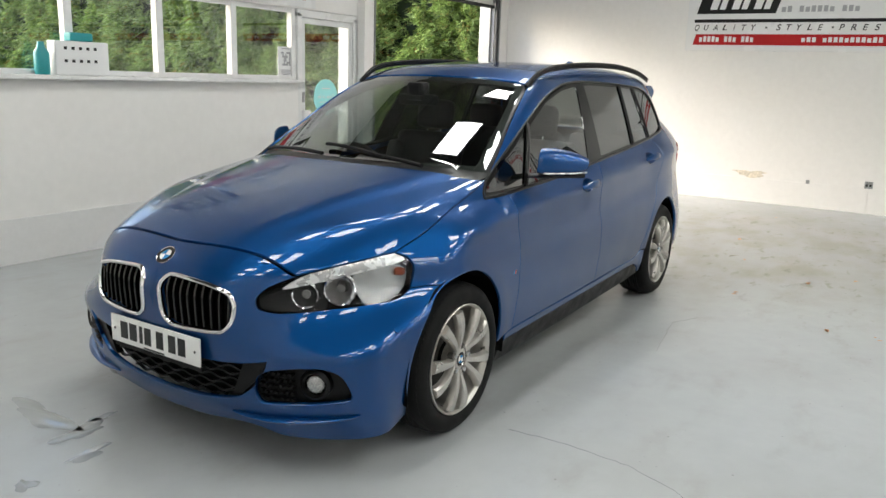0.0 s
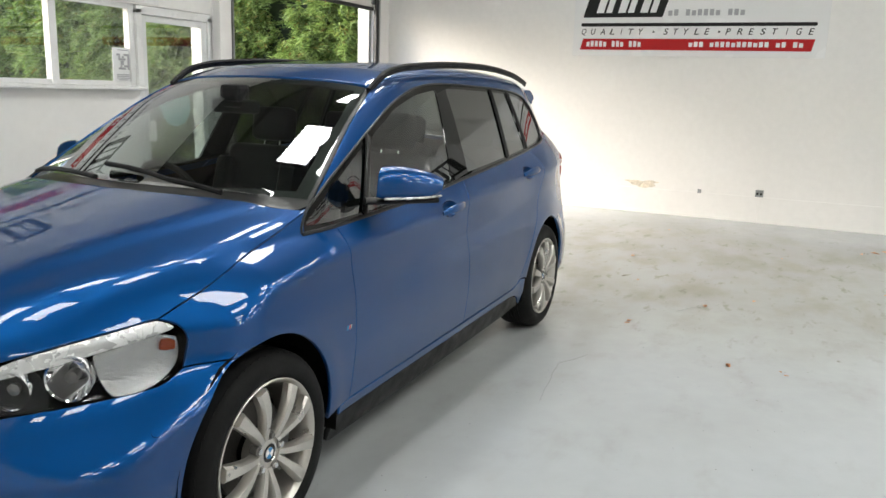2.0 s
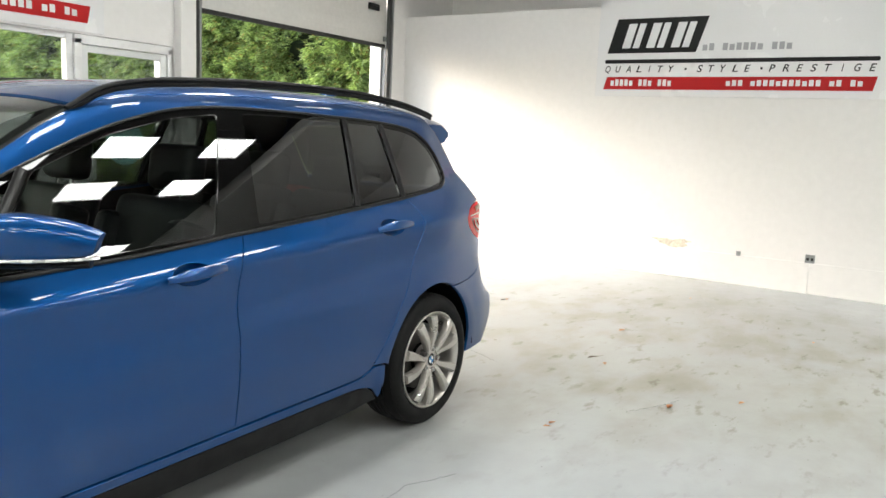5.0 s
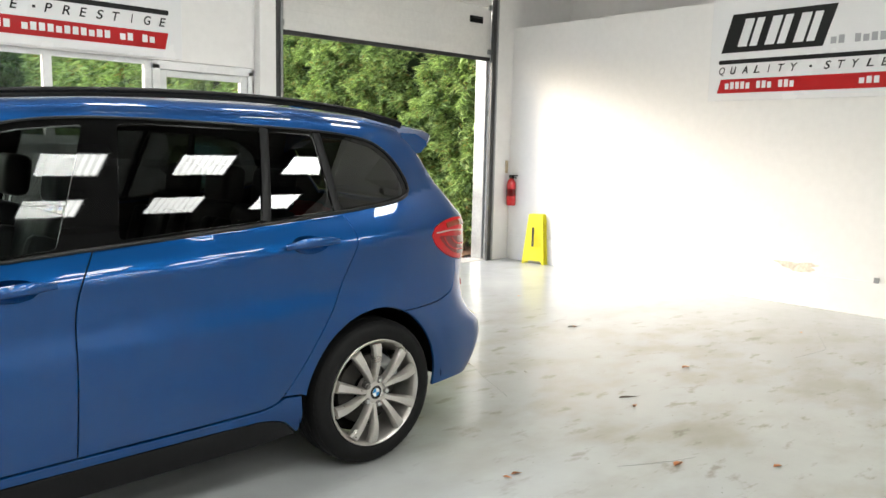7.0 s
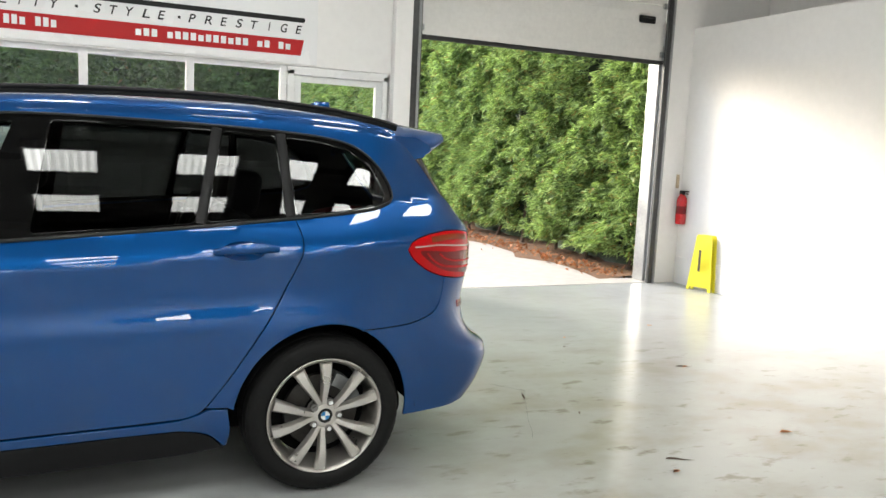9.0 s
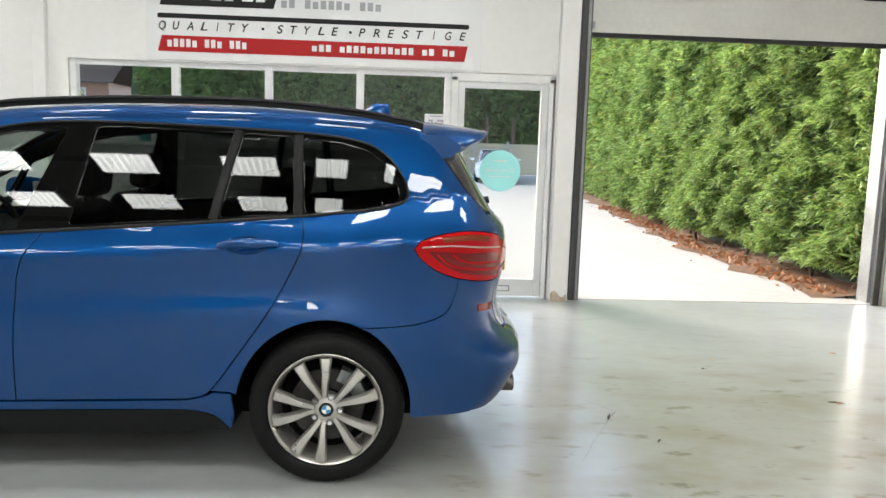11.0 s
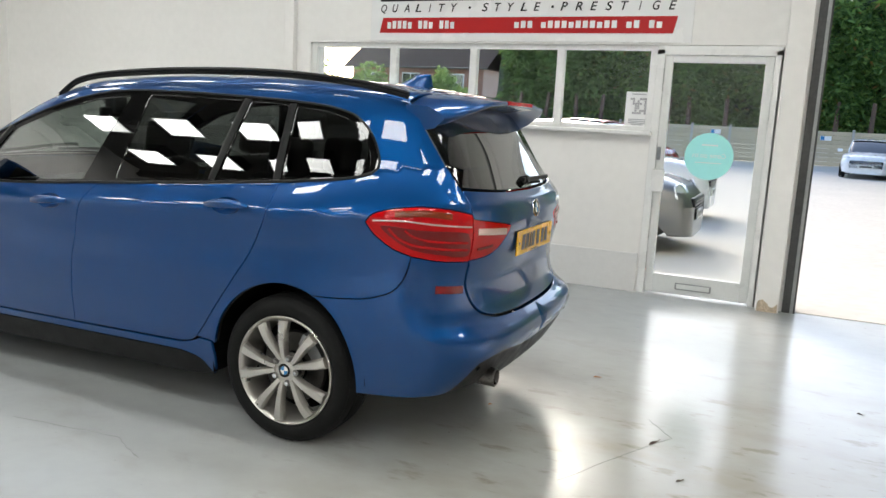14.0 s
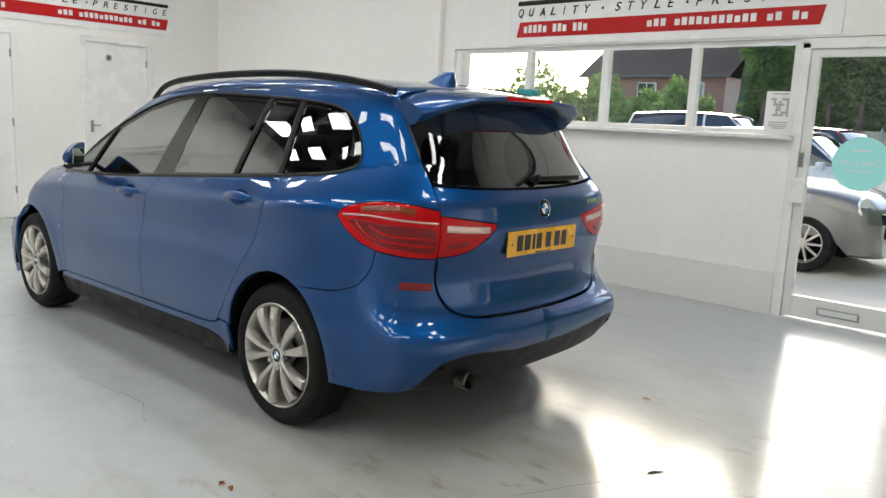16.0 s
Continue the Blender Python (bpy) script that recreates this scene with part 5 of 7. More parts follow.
for ys in (-1, 1):
    base = np.concatenate([belt_front, belt_mid[1:], belt_back[1:], glass_low[1:]])
    nb = body_normal(base)
    path = [(p + n * 0.003 + np.array([0, 0, -0.002])) * np.array([1, ys, 1]) for p, n in zip(base, nb)]
    part("belt_moulding", sweep(path, oval(0.006, 0.008, 10)), M_SATINBLACK, car, "gloss black waistline moulding", True)
    path = [(p + n * 0.001) * np.array([1, ys, 1]) for p, n in zip(glass_up, body_normal(glass_up))]
    part("window_moulding", sweep(path, oval(0.005, 0.005, 8)), M_SATINBLACK, car, "", True)
    for x0, z0, x1, z1 in ((0.907, 1.104, 0.986, 1.472), (1.256, 1.132, 1.238, 1.460)):
        pts = side([(x0 + (x1 - x0) * i / 10, z0 + (z1 - z0) * i / 10) for i in range(11)])
        path = [(p + n * 0.001) * np.array([1, ys, 1]) for p, n in zip(pts, body_normal(pts))]
        part("glass_divider", sweep(path, oval(0.0195, 0.005, 10), up=(0, ys, 0.4)), M_BLACKPLASTIC, car, "satin black divider bar", True)
    for x0, z0, x1, z1 in ((-0.690, 0.995, -0.495, 1.275),):
        pts = side([(x0 + (x1 - x0) * i / 10, z0 + (z1 - z0) * i / 10) for i in range(11)])
        path = [(p + n * 0.002) * np.array([1, ys, 1]) for p, n in zip(pts, body_normal(pts))]
        part("glass_divider", sweep(path, oval(0.017, 0.006, 10), up=(0, ys, 0.4)), M_SATINBLACK, car, "", True)

# tail: tailgate, glass, lamps, bumper
gate_bottom = line_on("back", [(0.606, 0.857), (0.600, 0.76), (0.578, 0.690), (0.530, 0.634), (0.44, 0.606), (0.2, 0.594), (0, 0.592)])
gate_bottom[0] = tl_low_b[-1]
glass_base = line_on("back", [(0, 1.118), (0.3, 1.124), (0.592, 1.142)])
k_gate = int(np.argmin(np.abs(gate_side[:, 2] - 1.142)))
lamp_in = line_on("back", [(0.608, 1.030), (0.45, 1.006), (0.322, 0.984), (0.335, 0.962), (0.42, 0.900), (0.50, 0.869), (0.612, 0.858)])
gate_low = mirrored(join(glass_base, gate_side[k_gate + 1:], lamp_in, gate_bottom))
panel("tailgate", [gate_low], (-1, 0, 0), M_PAINT, car, mode="one", h=0.026)
glass_loop = mirrored(join(line_on("back", [(0, 1.126), (0.3, 1.132), (0.575, 1.152)]), gate_side[:k_gate][::-1][:-8] * np.array([1, 0.985, 1]), line_on("back", [(0.40, 1.478), (0, 1.492)])))
panel("rear_window", [settle(glass_loop) * np.array([1, 1, 1])], (-1, 0, -0.35), M_TINT, car, "dark privacy glass", mode="one", h=0.05, sink=0.004, depth=0.01)
lamp_in_loop = join(lamp_in, tl_split[1:-1], line_on("free", [gate_side[-1], lamp_in[0]]))
tl_loop = join(tl_top, tl_low_a, tl_low_b, tl_split)
TAILDIR = (-0.62, -0.78, 0)
outer_lamps = panel("tail_lamp", [tl_loop], TAILDIR, M_REDLENS, car, "red tail lamp with light bars", h=0.02, depth=0.03)
inner_lamps = panel("tailgate_lamp", [lamp_in_loop], (-1, 0, 0), M_REDLENS, car, "red lamp section on the tailgate", h=0.02, depth=0.03)


def strip_on(name, pts, width, mat, parent, label="", lift=0.002, kind="free", both=True):
    """A narrow raised band along a line of the body."""
    c = line_on(kind, pts, 0.015)
    n = body_normal(c)
    for ob, ys in zip(parent if isinstance(parent, list) else [parent, parent], (-1, 1)):
        path = [(p + q * lift) * np.array([1, ys, 1]) for p, q in zip(c, n)]
        mid = n[len(n) // 2] * np.array([1, ys, 1])
        part(name, sweep(path, oval(width, 0.0022, 8), up=tuple(mid)), mat, ob, label, True)


strip_on("light_bar", [(1.775, 0.83, 1.012), (1.90, 0.79, 1.018), (2.02, 0.71, 1.008), (2.10, 0.612, 0.998)], 0.0035, M_PINK, outer_lamps, "pale light guide line")
inset = settle(curve([(1.805, 0.822, 0.992), (1.95, 0.775, 0.984), (2.088, 0.622, 0.972), (2.092, 0.618, 0.888), (2.02, 0.73, 0.890), (1.935, 0.787, 0.907), (1.865, 0.813, 0.942)], 0.02, True))
P, Fc, N = skin([inset], TAILDIR, h=0.02, gap=0.0, depth=0.004, sink=-0.0015)
for ob, ys in zip(outer_lamps, (-1, 1)):
    fl = np.array([1, ys, 1])
    mesh_ob("dark_insert", P * fl, Fc if ys > 0 else [f[::-1] for f in Fc], M_REDDARK, ob, "dark red inner chamber", normals=N * fl)
strip_on("light_guide", [(1.840, 0.816, 0.984), (1.875, 0.806, 0.950), (1.93, 0.785, 0.925), (2.02, 0.72, 0.912), (2.088, 0.622, 0.908)], 0.0050, M_REDLENS, outer_lamps, lift=0.003)
strip_on("light_guide", [(1.905, 0.795, 0.980), (1.935, 0.783, 0.958), (1.99, 0.752, 0.943), (2.088, 0.622, 0.936)], 0.0045, M_REDLENS, outer_lamps, lift=0.003)
strip_on("indicator_insert", [(1.86, 0.80, 1.043), (1.96, 0.75, 1.047), (2.05, 0.68, 1.038)], 0.013, M_AMBER, outer_lamps)
strip_on("reverse_lamp", [(2.13, 0.585, 0.978), (2.16, 0.46, 0.968), (2.175, 0.37, 0.962)], 0.014, M_PINK, inner_lamps, "pale reversing lamp")
strip_on("dark_insert", [(2.13, 0.58, 0.905), (2.155, 0.48, 0.912)], 0.006, M_REDDARK, inner_lamps)

gate_under = line_on("back", [(0, 0.584), (0.2, 0.586), (0.44, 0.598), (0.536, 0.627), (0.585, 0.686), (0.607, 0.76), (0.613, 0.857)])
gate_under[-1] = tl_low_b[-1]
diff_top = line_on("free", [(2.0, 0.81, 0.305), (2.11, 0.735, 0.312), (2.145, 0.69, 0.390), (2.175, 0.640, 0.460), (2.205, 0.50, 0.478), (2.225, 0.35, 0.462), (2.24, 0.22, 0.438), (2.245, 0, 0.432)])
diff_top[-1][1] = 0
panel("rear_bumper", [join(gate_under, tl_low_b[::-1], bump_seam, arch_back_b, line_on("side", [(1.39 + 0.348 * math.cos(radians(-6)), 0.33 + ARCH * math.sin(radians(-6))), (1.85, 0.298), (2.0, 0.305)]), diff_top)], BACKQ, M_PAINT, car, mode="whole", h=0.024)
diff_low = line_on("free", [(2.0, 0.81, 0.302), (2.10, 0.735, 0.306), (2.15, 0.58, 0.312), (2.165, 0.3, 0.308), (2.165, 0, 0.305)])
diff_low[-1][1] = 0
panel("rear_diffuser", [join(diff_top, diff_low[::-1])], BACKQ, M_BLACKPLASTIC, car, "matt black lower bumper insert", mode="whole", h=0.03, sink=0.006, depth=0.05)
for ys in (-1, 1):
    c = line_on("free", [(2.045, 0.755, 0.748), (2.10, 0.69, 0.742), (2.125, 0.63, 0.738)], 0.02)
    n = body_normal(c)
    path = [(p + q * 0.001) * np.array([1, ys, 1]) for p, q in zip(c, n)]
    part("rear_reflector", sweep(path, oval(0.016, 0.003, 12, 0.5), up=tuple(n[1] * np.array([1, ys, 1]))), M_REDDARK, car, "dark red reflector", True)
    s = settle([(2.165, 0.63, 0.432)])[0]
    sn = body_normal(np.array([s]))[0]
    bm = add_cyl(bmesh.new(), Vector(s * np.array([1, ys, 1])) - 0.004 * Vector(sn * np.array([1, ys, 1])), Vector(s * np.array([1, ys, 1])) + 0.004 * Vector(sn * np.array([1, ys, 1])), 0.011, n=16)
    part("parking_sensor", bm, M_BLACKPLASTIC, car, "", True)
bm = lathe([(0.036, 0), (0.040, 0.005), (0.040, 0.16), (0.034, 0.16), (0.034, 0.004)], 28, True)
bmesh.ops.transform(bm, matrix=Matrix.Translation((2.225, -0.50, 0.345)) @ pose(0, 0, 0, 0, 4, 90), verts=bm.verts)
part("exhaust_tip", bm, M_EXHAUST, car, "dull chrome exhaust tip", True)

# roof spoiler over the rear window
sp = []
ws = [0.0, 0.2, 0.36, 0.46, 0.52, 0.552]
P, Fc = [], []
for j, a in enumerate(ws):
    x1 = 2.080 - 3.0 * max(0.0, a - 0.38) ** 1.7
    zt = float(roof_z(1.80)) - 0.07 * a * a - 0.26 * a ** 4
    zt = zt - 0.030 * float(ease(0.38, 0.55, np.array(a)))
    drop = 0.0 if a < 0.45 else (a - 0.45) ** 1.2 * 0.10
    low = 0.010 * float(ease(0.34, 0.50, np.array(a)))
    prof = [(1.772, zt - 0.004), (1.86, zt - 0.006), (min(1.98, x1 - 0.03), zt - 0.020 - drop * 0.6), (x1, zt - 0.034 - drop), (x1 + 0.004, zt - 0.046 - drop), (x1 - 0.02, zt - 0.060 - drop - low * 0.5), (min(1.95, x1 - 0.03), zt - 0.068 - drop - low), (1.79, zt - 0.098 - low)]
    sp.append([(x, a, z) for x, z in prof])
full = [[(x, -a, z) for x, a, z in s] for s in sp[:0:-1]] + sp
V = [v for s in full for v in s]
k = len(sp[0])
for i in range(len(full) - 1):
    for j in range(k):
        Fc.append((i * k + j, (i + 1) * k + j, (i + 1) * k + (j + 1) % k, i * k + (j + 1) % k))
Fc += [tuple(range(k))[::-1], tuple(range((len(full) - 1) * k, len(full) * k))]
spoiler = mesh_ob("roof_spoiler", V, Fc, M_PAINT, car, smooth=True)
spoiler.data.set_sharp_from_angle(angle=radians(50))
bev = spoiler.modifiers.new("round", "BEVEL")
bev.width, bev.segments, bev.limit_method, bev.angle_limit = 0.008, 2, "ANGLE", radians(35)
part("high_brake_lamp", box((2.070, -0.17, 1.500), (2.0865, 0.17, 1.518), 0.004), M_REDLENS, spoiler, "dark red high-level brake lamp")
# wiper on the rear window
bm = add_cyl(bmesh.new(), (2.105, 0.02, 1.155), (2.14, 0.02, 1.165), 0.022, 0.018, 16)
add_box(bm, (2.118, -0.02, 1.150), (2.134, 0.36, 1.172), 0.005)
part("rear_wiper", bm, M_BLACKPLASTIC, car, "black rear wiper arm", True)

# nose: bumper with its openings
kid = line_on("front", [(0.050, 0.650), (0.052, 0.708), (0.085, 0.736), (0.20, 0.734), (0.30, 0.724), (0.368, 0.704), (0.388, 0.665), (0.380, 0.602), (0.338, 0.562), (0.20, 0.550), (0.10, 0.552), (0.060, 0.580)], 0.015, True)
intake = join(line_on("front", [(0, 0.432), (0.30, 0.436), (0.44, 0.452), (0.515, 0.470)]), line_on("front", [(0.515, 0.470), (0.485, 0.405), (0.43, 0.345), (0.36, 0.300), (0.2, 0.272), (0, 0.262)]))
intake_n = [intake[0]] + [p for p in intake[1:]]
fog = line_on("front", [(0.470, 0.395), (0.50, 0.425), (0.60, 0.450), (0.70, 0.455), (0.748, 0.43), (0.768, 0.38), (0.772, 0.335), (0.68, 0.318), (0.55, 0.305), (0.475, 0.300), (0.455, 0.335)], 0.015, True)
nose_top = line_on("free", [(-2.112, 0, 0.832), (-2.087, 0.22, 0.822), (-2.057, 0.40, 0.789), (-2.045, 0.545, 0.764)])
nose_top[0][1], nose_top[-1] = 0, hood_front[-1]
lip = line_on("free", [(-1.745, 0.85, 0.188), (-1.85, 0.83, 0.165), (-1.96, 0.74, 0.158), (-2.04, 0.62, 0.153), (-2.08, 0.50, 0.162), (-2.10, 0.42, 0.196), (-2.115, 0.32, 0.204), (-2.125, 0.15, 0.182), (-2.13, 0, 0.179)])
lip[-1][1] = 0
nose_loop = join(nose_top, lamp_low[::-1], fender_seam, arch_front_b, lip, front([(0, 0.22), (0, 0.262)]), intake[::-1], front([(0, 0.45), (0, 0.6), (0, 0.75)]))
panel("front_bumper", [nose_loop, kid, fog], FRONTQ, M_PAINT, car, mode="whole", h=0.024, depth=0.022)
panel("kidney_backing", [kid], FRONTQ, M_CAVITY, car, h=0.04, sink=0.055, depth=0, gap=-0.012)
panel("intake_backing", [mirrored(intake)], (1, 0, 0), M_CAVITY, car, mode="one", h=0.05, sink=0.06, depth=0, gap=-0.02)
fogs = panel("fog_surround", [fog], FRONTQ, M_BLACKPLASTIC, car, "black fog lamp surround", h=0.03, sink=0.035, depth=0, gap=-0.012)
# kidney grilles: chrome ring and upright bars
for ys in (-1, 1):
    flip = np.array([1, ys, 1])
    n = body_normal(kid)
    loop = [(p + q * 0.002) * flip for p, q in zip(kid, n)]
    loop = loop + loop[:2]
    grille = part("kidney_grille", sweep(loop, oval(0.009, 0.011, 10), ends=False, up=(-1, 0, 0)), M_CHROME, car, "chrome-ringed kidney grille with black bars", True)
    for i in range(9):
        a = 0.078 + i * 0.0355
        zs = [z for z in np.linspace(0.55, 0.74, 13)]
        poly = kid[:, 1:3]
        pts = np.array([(a, z) for z in zs])
        ok = in_poly(pts, poly)
        pts = pts[ok]
        if len(pts) < 4:
            continue
        s = front([tuple(p) for p in pts])
        path = [(p + np.array([0.016, 0, 0])) * flip for p in s]
        part("grille_bar", sweep(path, [(-0.005, -0.012), (0.005, -0.012), (0.005, 0.010), (0, 0.014), (-0.005, 0.010)], up=(-1, 0, 0)), M_BLACKGLOSS, grille)
# lower intake: wavy mesh and corner blades
mesh_rows = bmesh.new()
for r in range(7):
    z = 0.282 + r * 0.026
    path = []
    for i in range(61):
        a = -0.46 + 0.92 * i / 60
        zz = z + 0.007 * math.sin(a * 62 + r * math.pi)
        if not in_poly(np.array([(abs(a), zz)]), intake[:, 1:3])[0] and abs(a) > 0.02:
            continue
        s = front([(abs(a), zz)])[0]
        path.append((s[0] + 0.035, a, zz))
    if len(path) > 3:
        b2 = sweep(path, [(-0.004, -0.005), (0.004, -0.005), (0.004, 0.005), (-0.004, 0.005)], up=(-1, 0, 0))
        tmp = bpy.data.meshes.new("t")
        b2.to_mesh(tmp)
        b2.free()
        mesh_rows.from_mesh(tmp)
        bpy.data.meshes.remove(tmp)
part("intake_mesh", mesh_rows, M_BLACKPLASTIC, car, "black honeycomb intake mesh")
for ys in (-1, 1):
    blade = [(0.385, 0.318), (0.478, 0.405), (0.505, 0.462), (0.41, 0.445), (0.345, 0.31)]
    s = front(blade)
    s[:, 0] += 0.012
    V = [tuple(p * np.array([1, ys, 1])) for p in s] + [tuple((p + np.array([0.03, 0, 0])) * np.array([1, ys, 1])) for p in s]
    k = len(s)
    mesh_ob("intake_blade", V, [tuple(range(k)), tuple(range(k, 2 * k))[::-1]] + [(i, i + k, (i + 1) % k + k, (i + 1) % k) for i in range(k)], M_BLACKPLASTIC, car)
# crease of the lower lip, sweeping up to the fog lamp
c = line_on("front", [(0.34, 0.236), (0.44, 0.232), (0.55, 0.236), (0.66, 0.246), (0.74, 0.256), (0.79, 0.266)], 0.02)
cn = body_normal(c)
for ys in (-1, 1):
    fl = np.array([1, ys, 1])
    m = len(c)
    secs = [oval(0.013 * math.sin(math.pi * (0.04 + 0.92 * i / (m - 1))) ** 0.5, 0.034 * math.sin(math.pi * (0.04 + 0.92 * i / (m - 1))) ** 0.5, 12) for i in range(m)]
    part("bumper_blade", sweep([tuple((p - q * 0.004) * fl) for p, q in zip(c, cn)], secs, up=(-1, 0, 0)), M_PAINT, car, "blue lower lip blade", True)
# fog lamps
for ob, ys in zip(fogs, (-1, 1)):
    at = front([(0.660, 0.388)])[0]
    c = Vector((at[0] + 0.022, ys * 0.660, 0.388))
    d = Vector((-0.92, ys * 0.38, 0))
    bm = lathe([(0.060, 0.030), (0.058, -0.004), (0.046, -0.014), (0.042, -0.004), (0.041, 0.03)], 28)
    bmesh.ops.transform(bm, matrix=Matrix.Translation(c) @ d.to_track_quat("-Y", "Z").to_matrix().to_4x4(), verts=bm.verts)
    part("fog_bezel", bm, M_BLACKPLASTIC, ob, "", True)
    bm = lathe([(0.041, 0.004), (0.036, -0.004), (0.022, -0.010), (0.0005, -0.012)], 28)
    bmesh.ops.transform(bm, matrix=Matrix.Translation(c) @ d.to_track_quat("-Y", "Z").to_matrix().to_4x4(), verts=bm.verts)
    part("fog_lamp", bm, M_RIBBED, ob, "bright round fog lamp", True)
    bm = bmesh.new()
    for r in range(5):
        z = 0.320 + r * 0.026
        pts = [(a, z) for a in np.linspace(0.47, 0.585, 7)]
        s = front(pts)
        for p in s:
            add_box(bm, (p[0] + 0.012, ys * p[1] - 0.007, z - 0.004 + 0.004 * math.sin(p[1] * 150)), (p[0] + 0.03, ys * p[1] + 0.007, z + 0.004 + 0.004 * math.sin(p[1] * 150)))
    part("fog_mesh", bm, M_BLACKPLASTIC, ob)
# head lamps
lamp_loop = join(lamp_top, lamp_out, lamp_low)
lamps = panel("headlamp", [lamp_loop], FRONTQ, M_LENS, car, "clear headlamp with chrome reflectors", h=0.03, depth=0.0)
panel("headlamp_housing", [lamp_loop], FRONTQ, M_CAVITY, car, mode="pair", h=0.04, sink=0.075, depth=0, gap=-0.004)
for ob, ys in zip(lamps, (-1, 1)):
    fl = np.array([1, ys, 1])

    def lamp_plate(name, pts, sink, mat, label=""):
        L = settle(curve(pts, 0.02, True))
        P, Fc, N = skin([L], FRONTQ, h=0.02, gap=0.0, depth=0.02, sink=sink)
        P, N = P * fl, N * fl
        return mesh_ob(name, P, Fc if ys > 0 else [f[::-1] for f in Fc], mat, ob, label, normals=N)
    lamp_plate("brow", [(-2.03, 0.552, 0.762), (-1.95, 0.618, 0.795), (-1.82, 0.695, 0.822), (-1.70, 0.748, 0.835), (-1.668, 0.776, 0.812), (-1.76, 0.735, 0.785), (-1.90, 0.655, 0.757), (-2.08, 0.51, 0.722)], 0.010, M_BROW, "silver upper brow")
    lamp_plate("bezel", [(-2.09, 0.505, 0.712), (-1.98, 0.60, 0.735), (-1.96, 0.615, 0.64), (-2.08, 0.515, 0.64), (-2.140, 0.455, 0.66), (-2.135, 0.458, 0.69)], 0.030, M_BLACKPLASTIC, "black inner bezel")
    lamp_plate("outer_reflector", [(-1.86, 0.69, 0.760), (-1.70, 0.770, 0.800), (-1.665, 0.79, 0.775), (-1.668, 0.795, 0.715), (-1.74, 0.765, 0.668), (-1.83, 0.71, 0.655)], 0.045, M_RIBBED, "ribbed chrome reflector")
    lamp_plate("amber_reflector", [(-1.70, 0.775, 0.775), (-1.672, 0.79, 0.765), (-1.675, 0.79, 0.742), (-1.71, 0.775, 0.745)], 0.030, M_AMBER)
    for px, pa, pz, r in ((-2.020, 0.555, 0.690, 0.045), (-1.915, 0.632, 0.702, 0.056)):
        s = settle([(px, pa, pz)])[0]
        d = Vector((-0.86, ys * 0.50, 0.02))
        c = Vector(s * fl) - d * 0.012
        turn = Matrix.Translation(c) @ d.to_track_quat("-Y", "Z").to_matrix().to_4x4()
        bm = lathe([(r, 0.0), (r * 0.97, 0.004), (r * 0.80, 0.035), (r * 0.45, 0.055), (0.0005, 0.062)], 32)
        bmesh.ops.transform(bm, matrix=turn, verts=bm.verts)
        refl = part("reflector", bm, M_CHROME, ob, "chrome bowl", True)
        bm = lathe([(r * 1.0, 0.0), (r * 1.07, -0.004), (r * 1.1, 0.006), (r * 1.04, 0.03)], 32)
        bmesh.ops.transform(bm, matrix=turn, verts=bm.verts)
        part("reflector_ring", bm, M_CHROME, ob, "", True)
        bm = lathe([(0.0005, 0.012), (0.016, 0.016), (0.017, 0.05), (0.0005, 0.052)], 16)
        bmesh.ops.transform(bm, matrix=turn, verts=bm.verts)
        part("bulb", bm, M_ALLOYDARK, ob, "", True)

# badges: plain roundels in blue and white quarters
def badge(name, at, nrm, r, parent):
    turn = Matrix.Translation(at) @ Vector(nrm).to_track_quat("-Y", "Z").to_matrix().to_4x4()
    bm = lathe([(0.0005, 0.002), (r * 0.62, 0.0), (r * 0.62, -0.001), (r * 0.98, 0.0), (r, 0.004), (r, 0.008)], 32)
    bmesh.ops.transform(bm, matrix=turn, verts=bm.verts)
    b = part(name, bm, M_BLACKGLOSS, parent, "round black-rimmed badge", True)
    bm = lathe([(r * 0.95, -0.001), (r * 1.0, -0.003), (r * 1.03, 0.002), (r * 1.0, 0.008)], 32)
    bmesh.ops.transform(bm, matrix=turn, verts=bm.verts)
    part("badge_rim", bm, M_CHROME, b, "", True)
    for q in range(4):
        bm = bmesh.new()
        c = bm.verts.new((0, -0.003, 0))
        ring = [bm.verts.new((0.60 * r * math.cos(math.pi / 2 * (q + i / 6)), -0.0025, 0.60 * r * math.sin(math.pi / 2 * (q + i / 6)))) for i in range(7)]
        for i in range(6):
            bm.faces.new((c, ring[i + 1], ring[i]))
        bmesh.ops.transform(bm, matrix=turn, verts=bm.verts)
        part("badge_quarter", bm, M_BLUEBADGE if q % 2 else M_PLATEW, b)
    return b


p = front([(0, 0.788)])[0]
n = body_normal(np.array([p]))[0]
badge("bonnet_badge", Vector(p) + Vector(n) * 0.004, n, 0.041, car)
p = back([(0, 1.035)])[0]
n = body_normal(np.array([p]))[0]
badge("tailgate_badge", Vector(p) + Vector(n) * 0.004, n, 0.041, car)
# model lettering on the tailgate, too small to read
bm = bmesh.new()
for i in range(4):
    s = back([(0.40 + i * 0.03, 1.045)])[0]
    add_box(bm, (s[0] - 0.001, s[1] - 0.010, 1.036), (s[0] + 0.003, s[1] + 0.010, 1.056), 0.001, 1)
part("tailgate_lettering", bm, M_CHROME, car, "small chrome lettering")

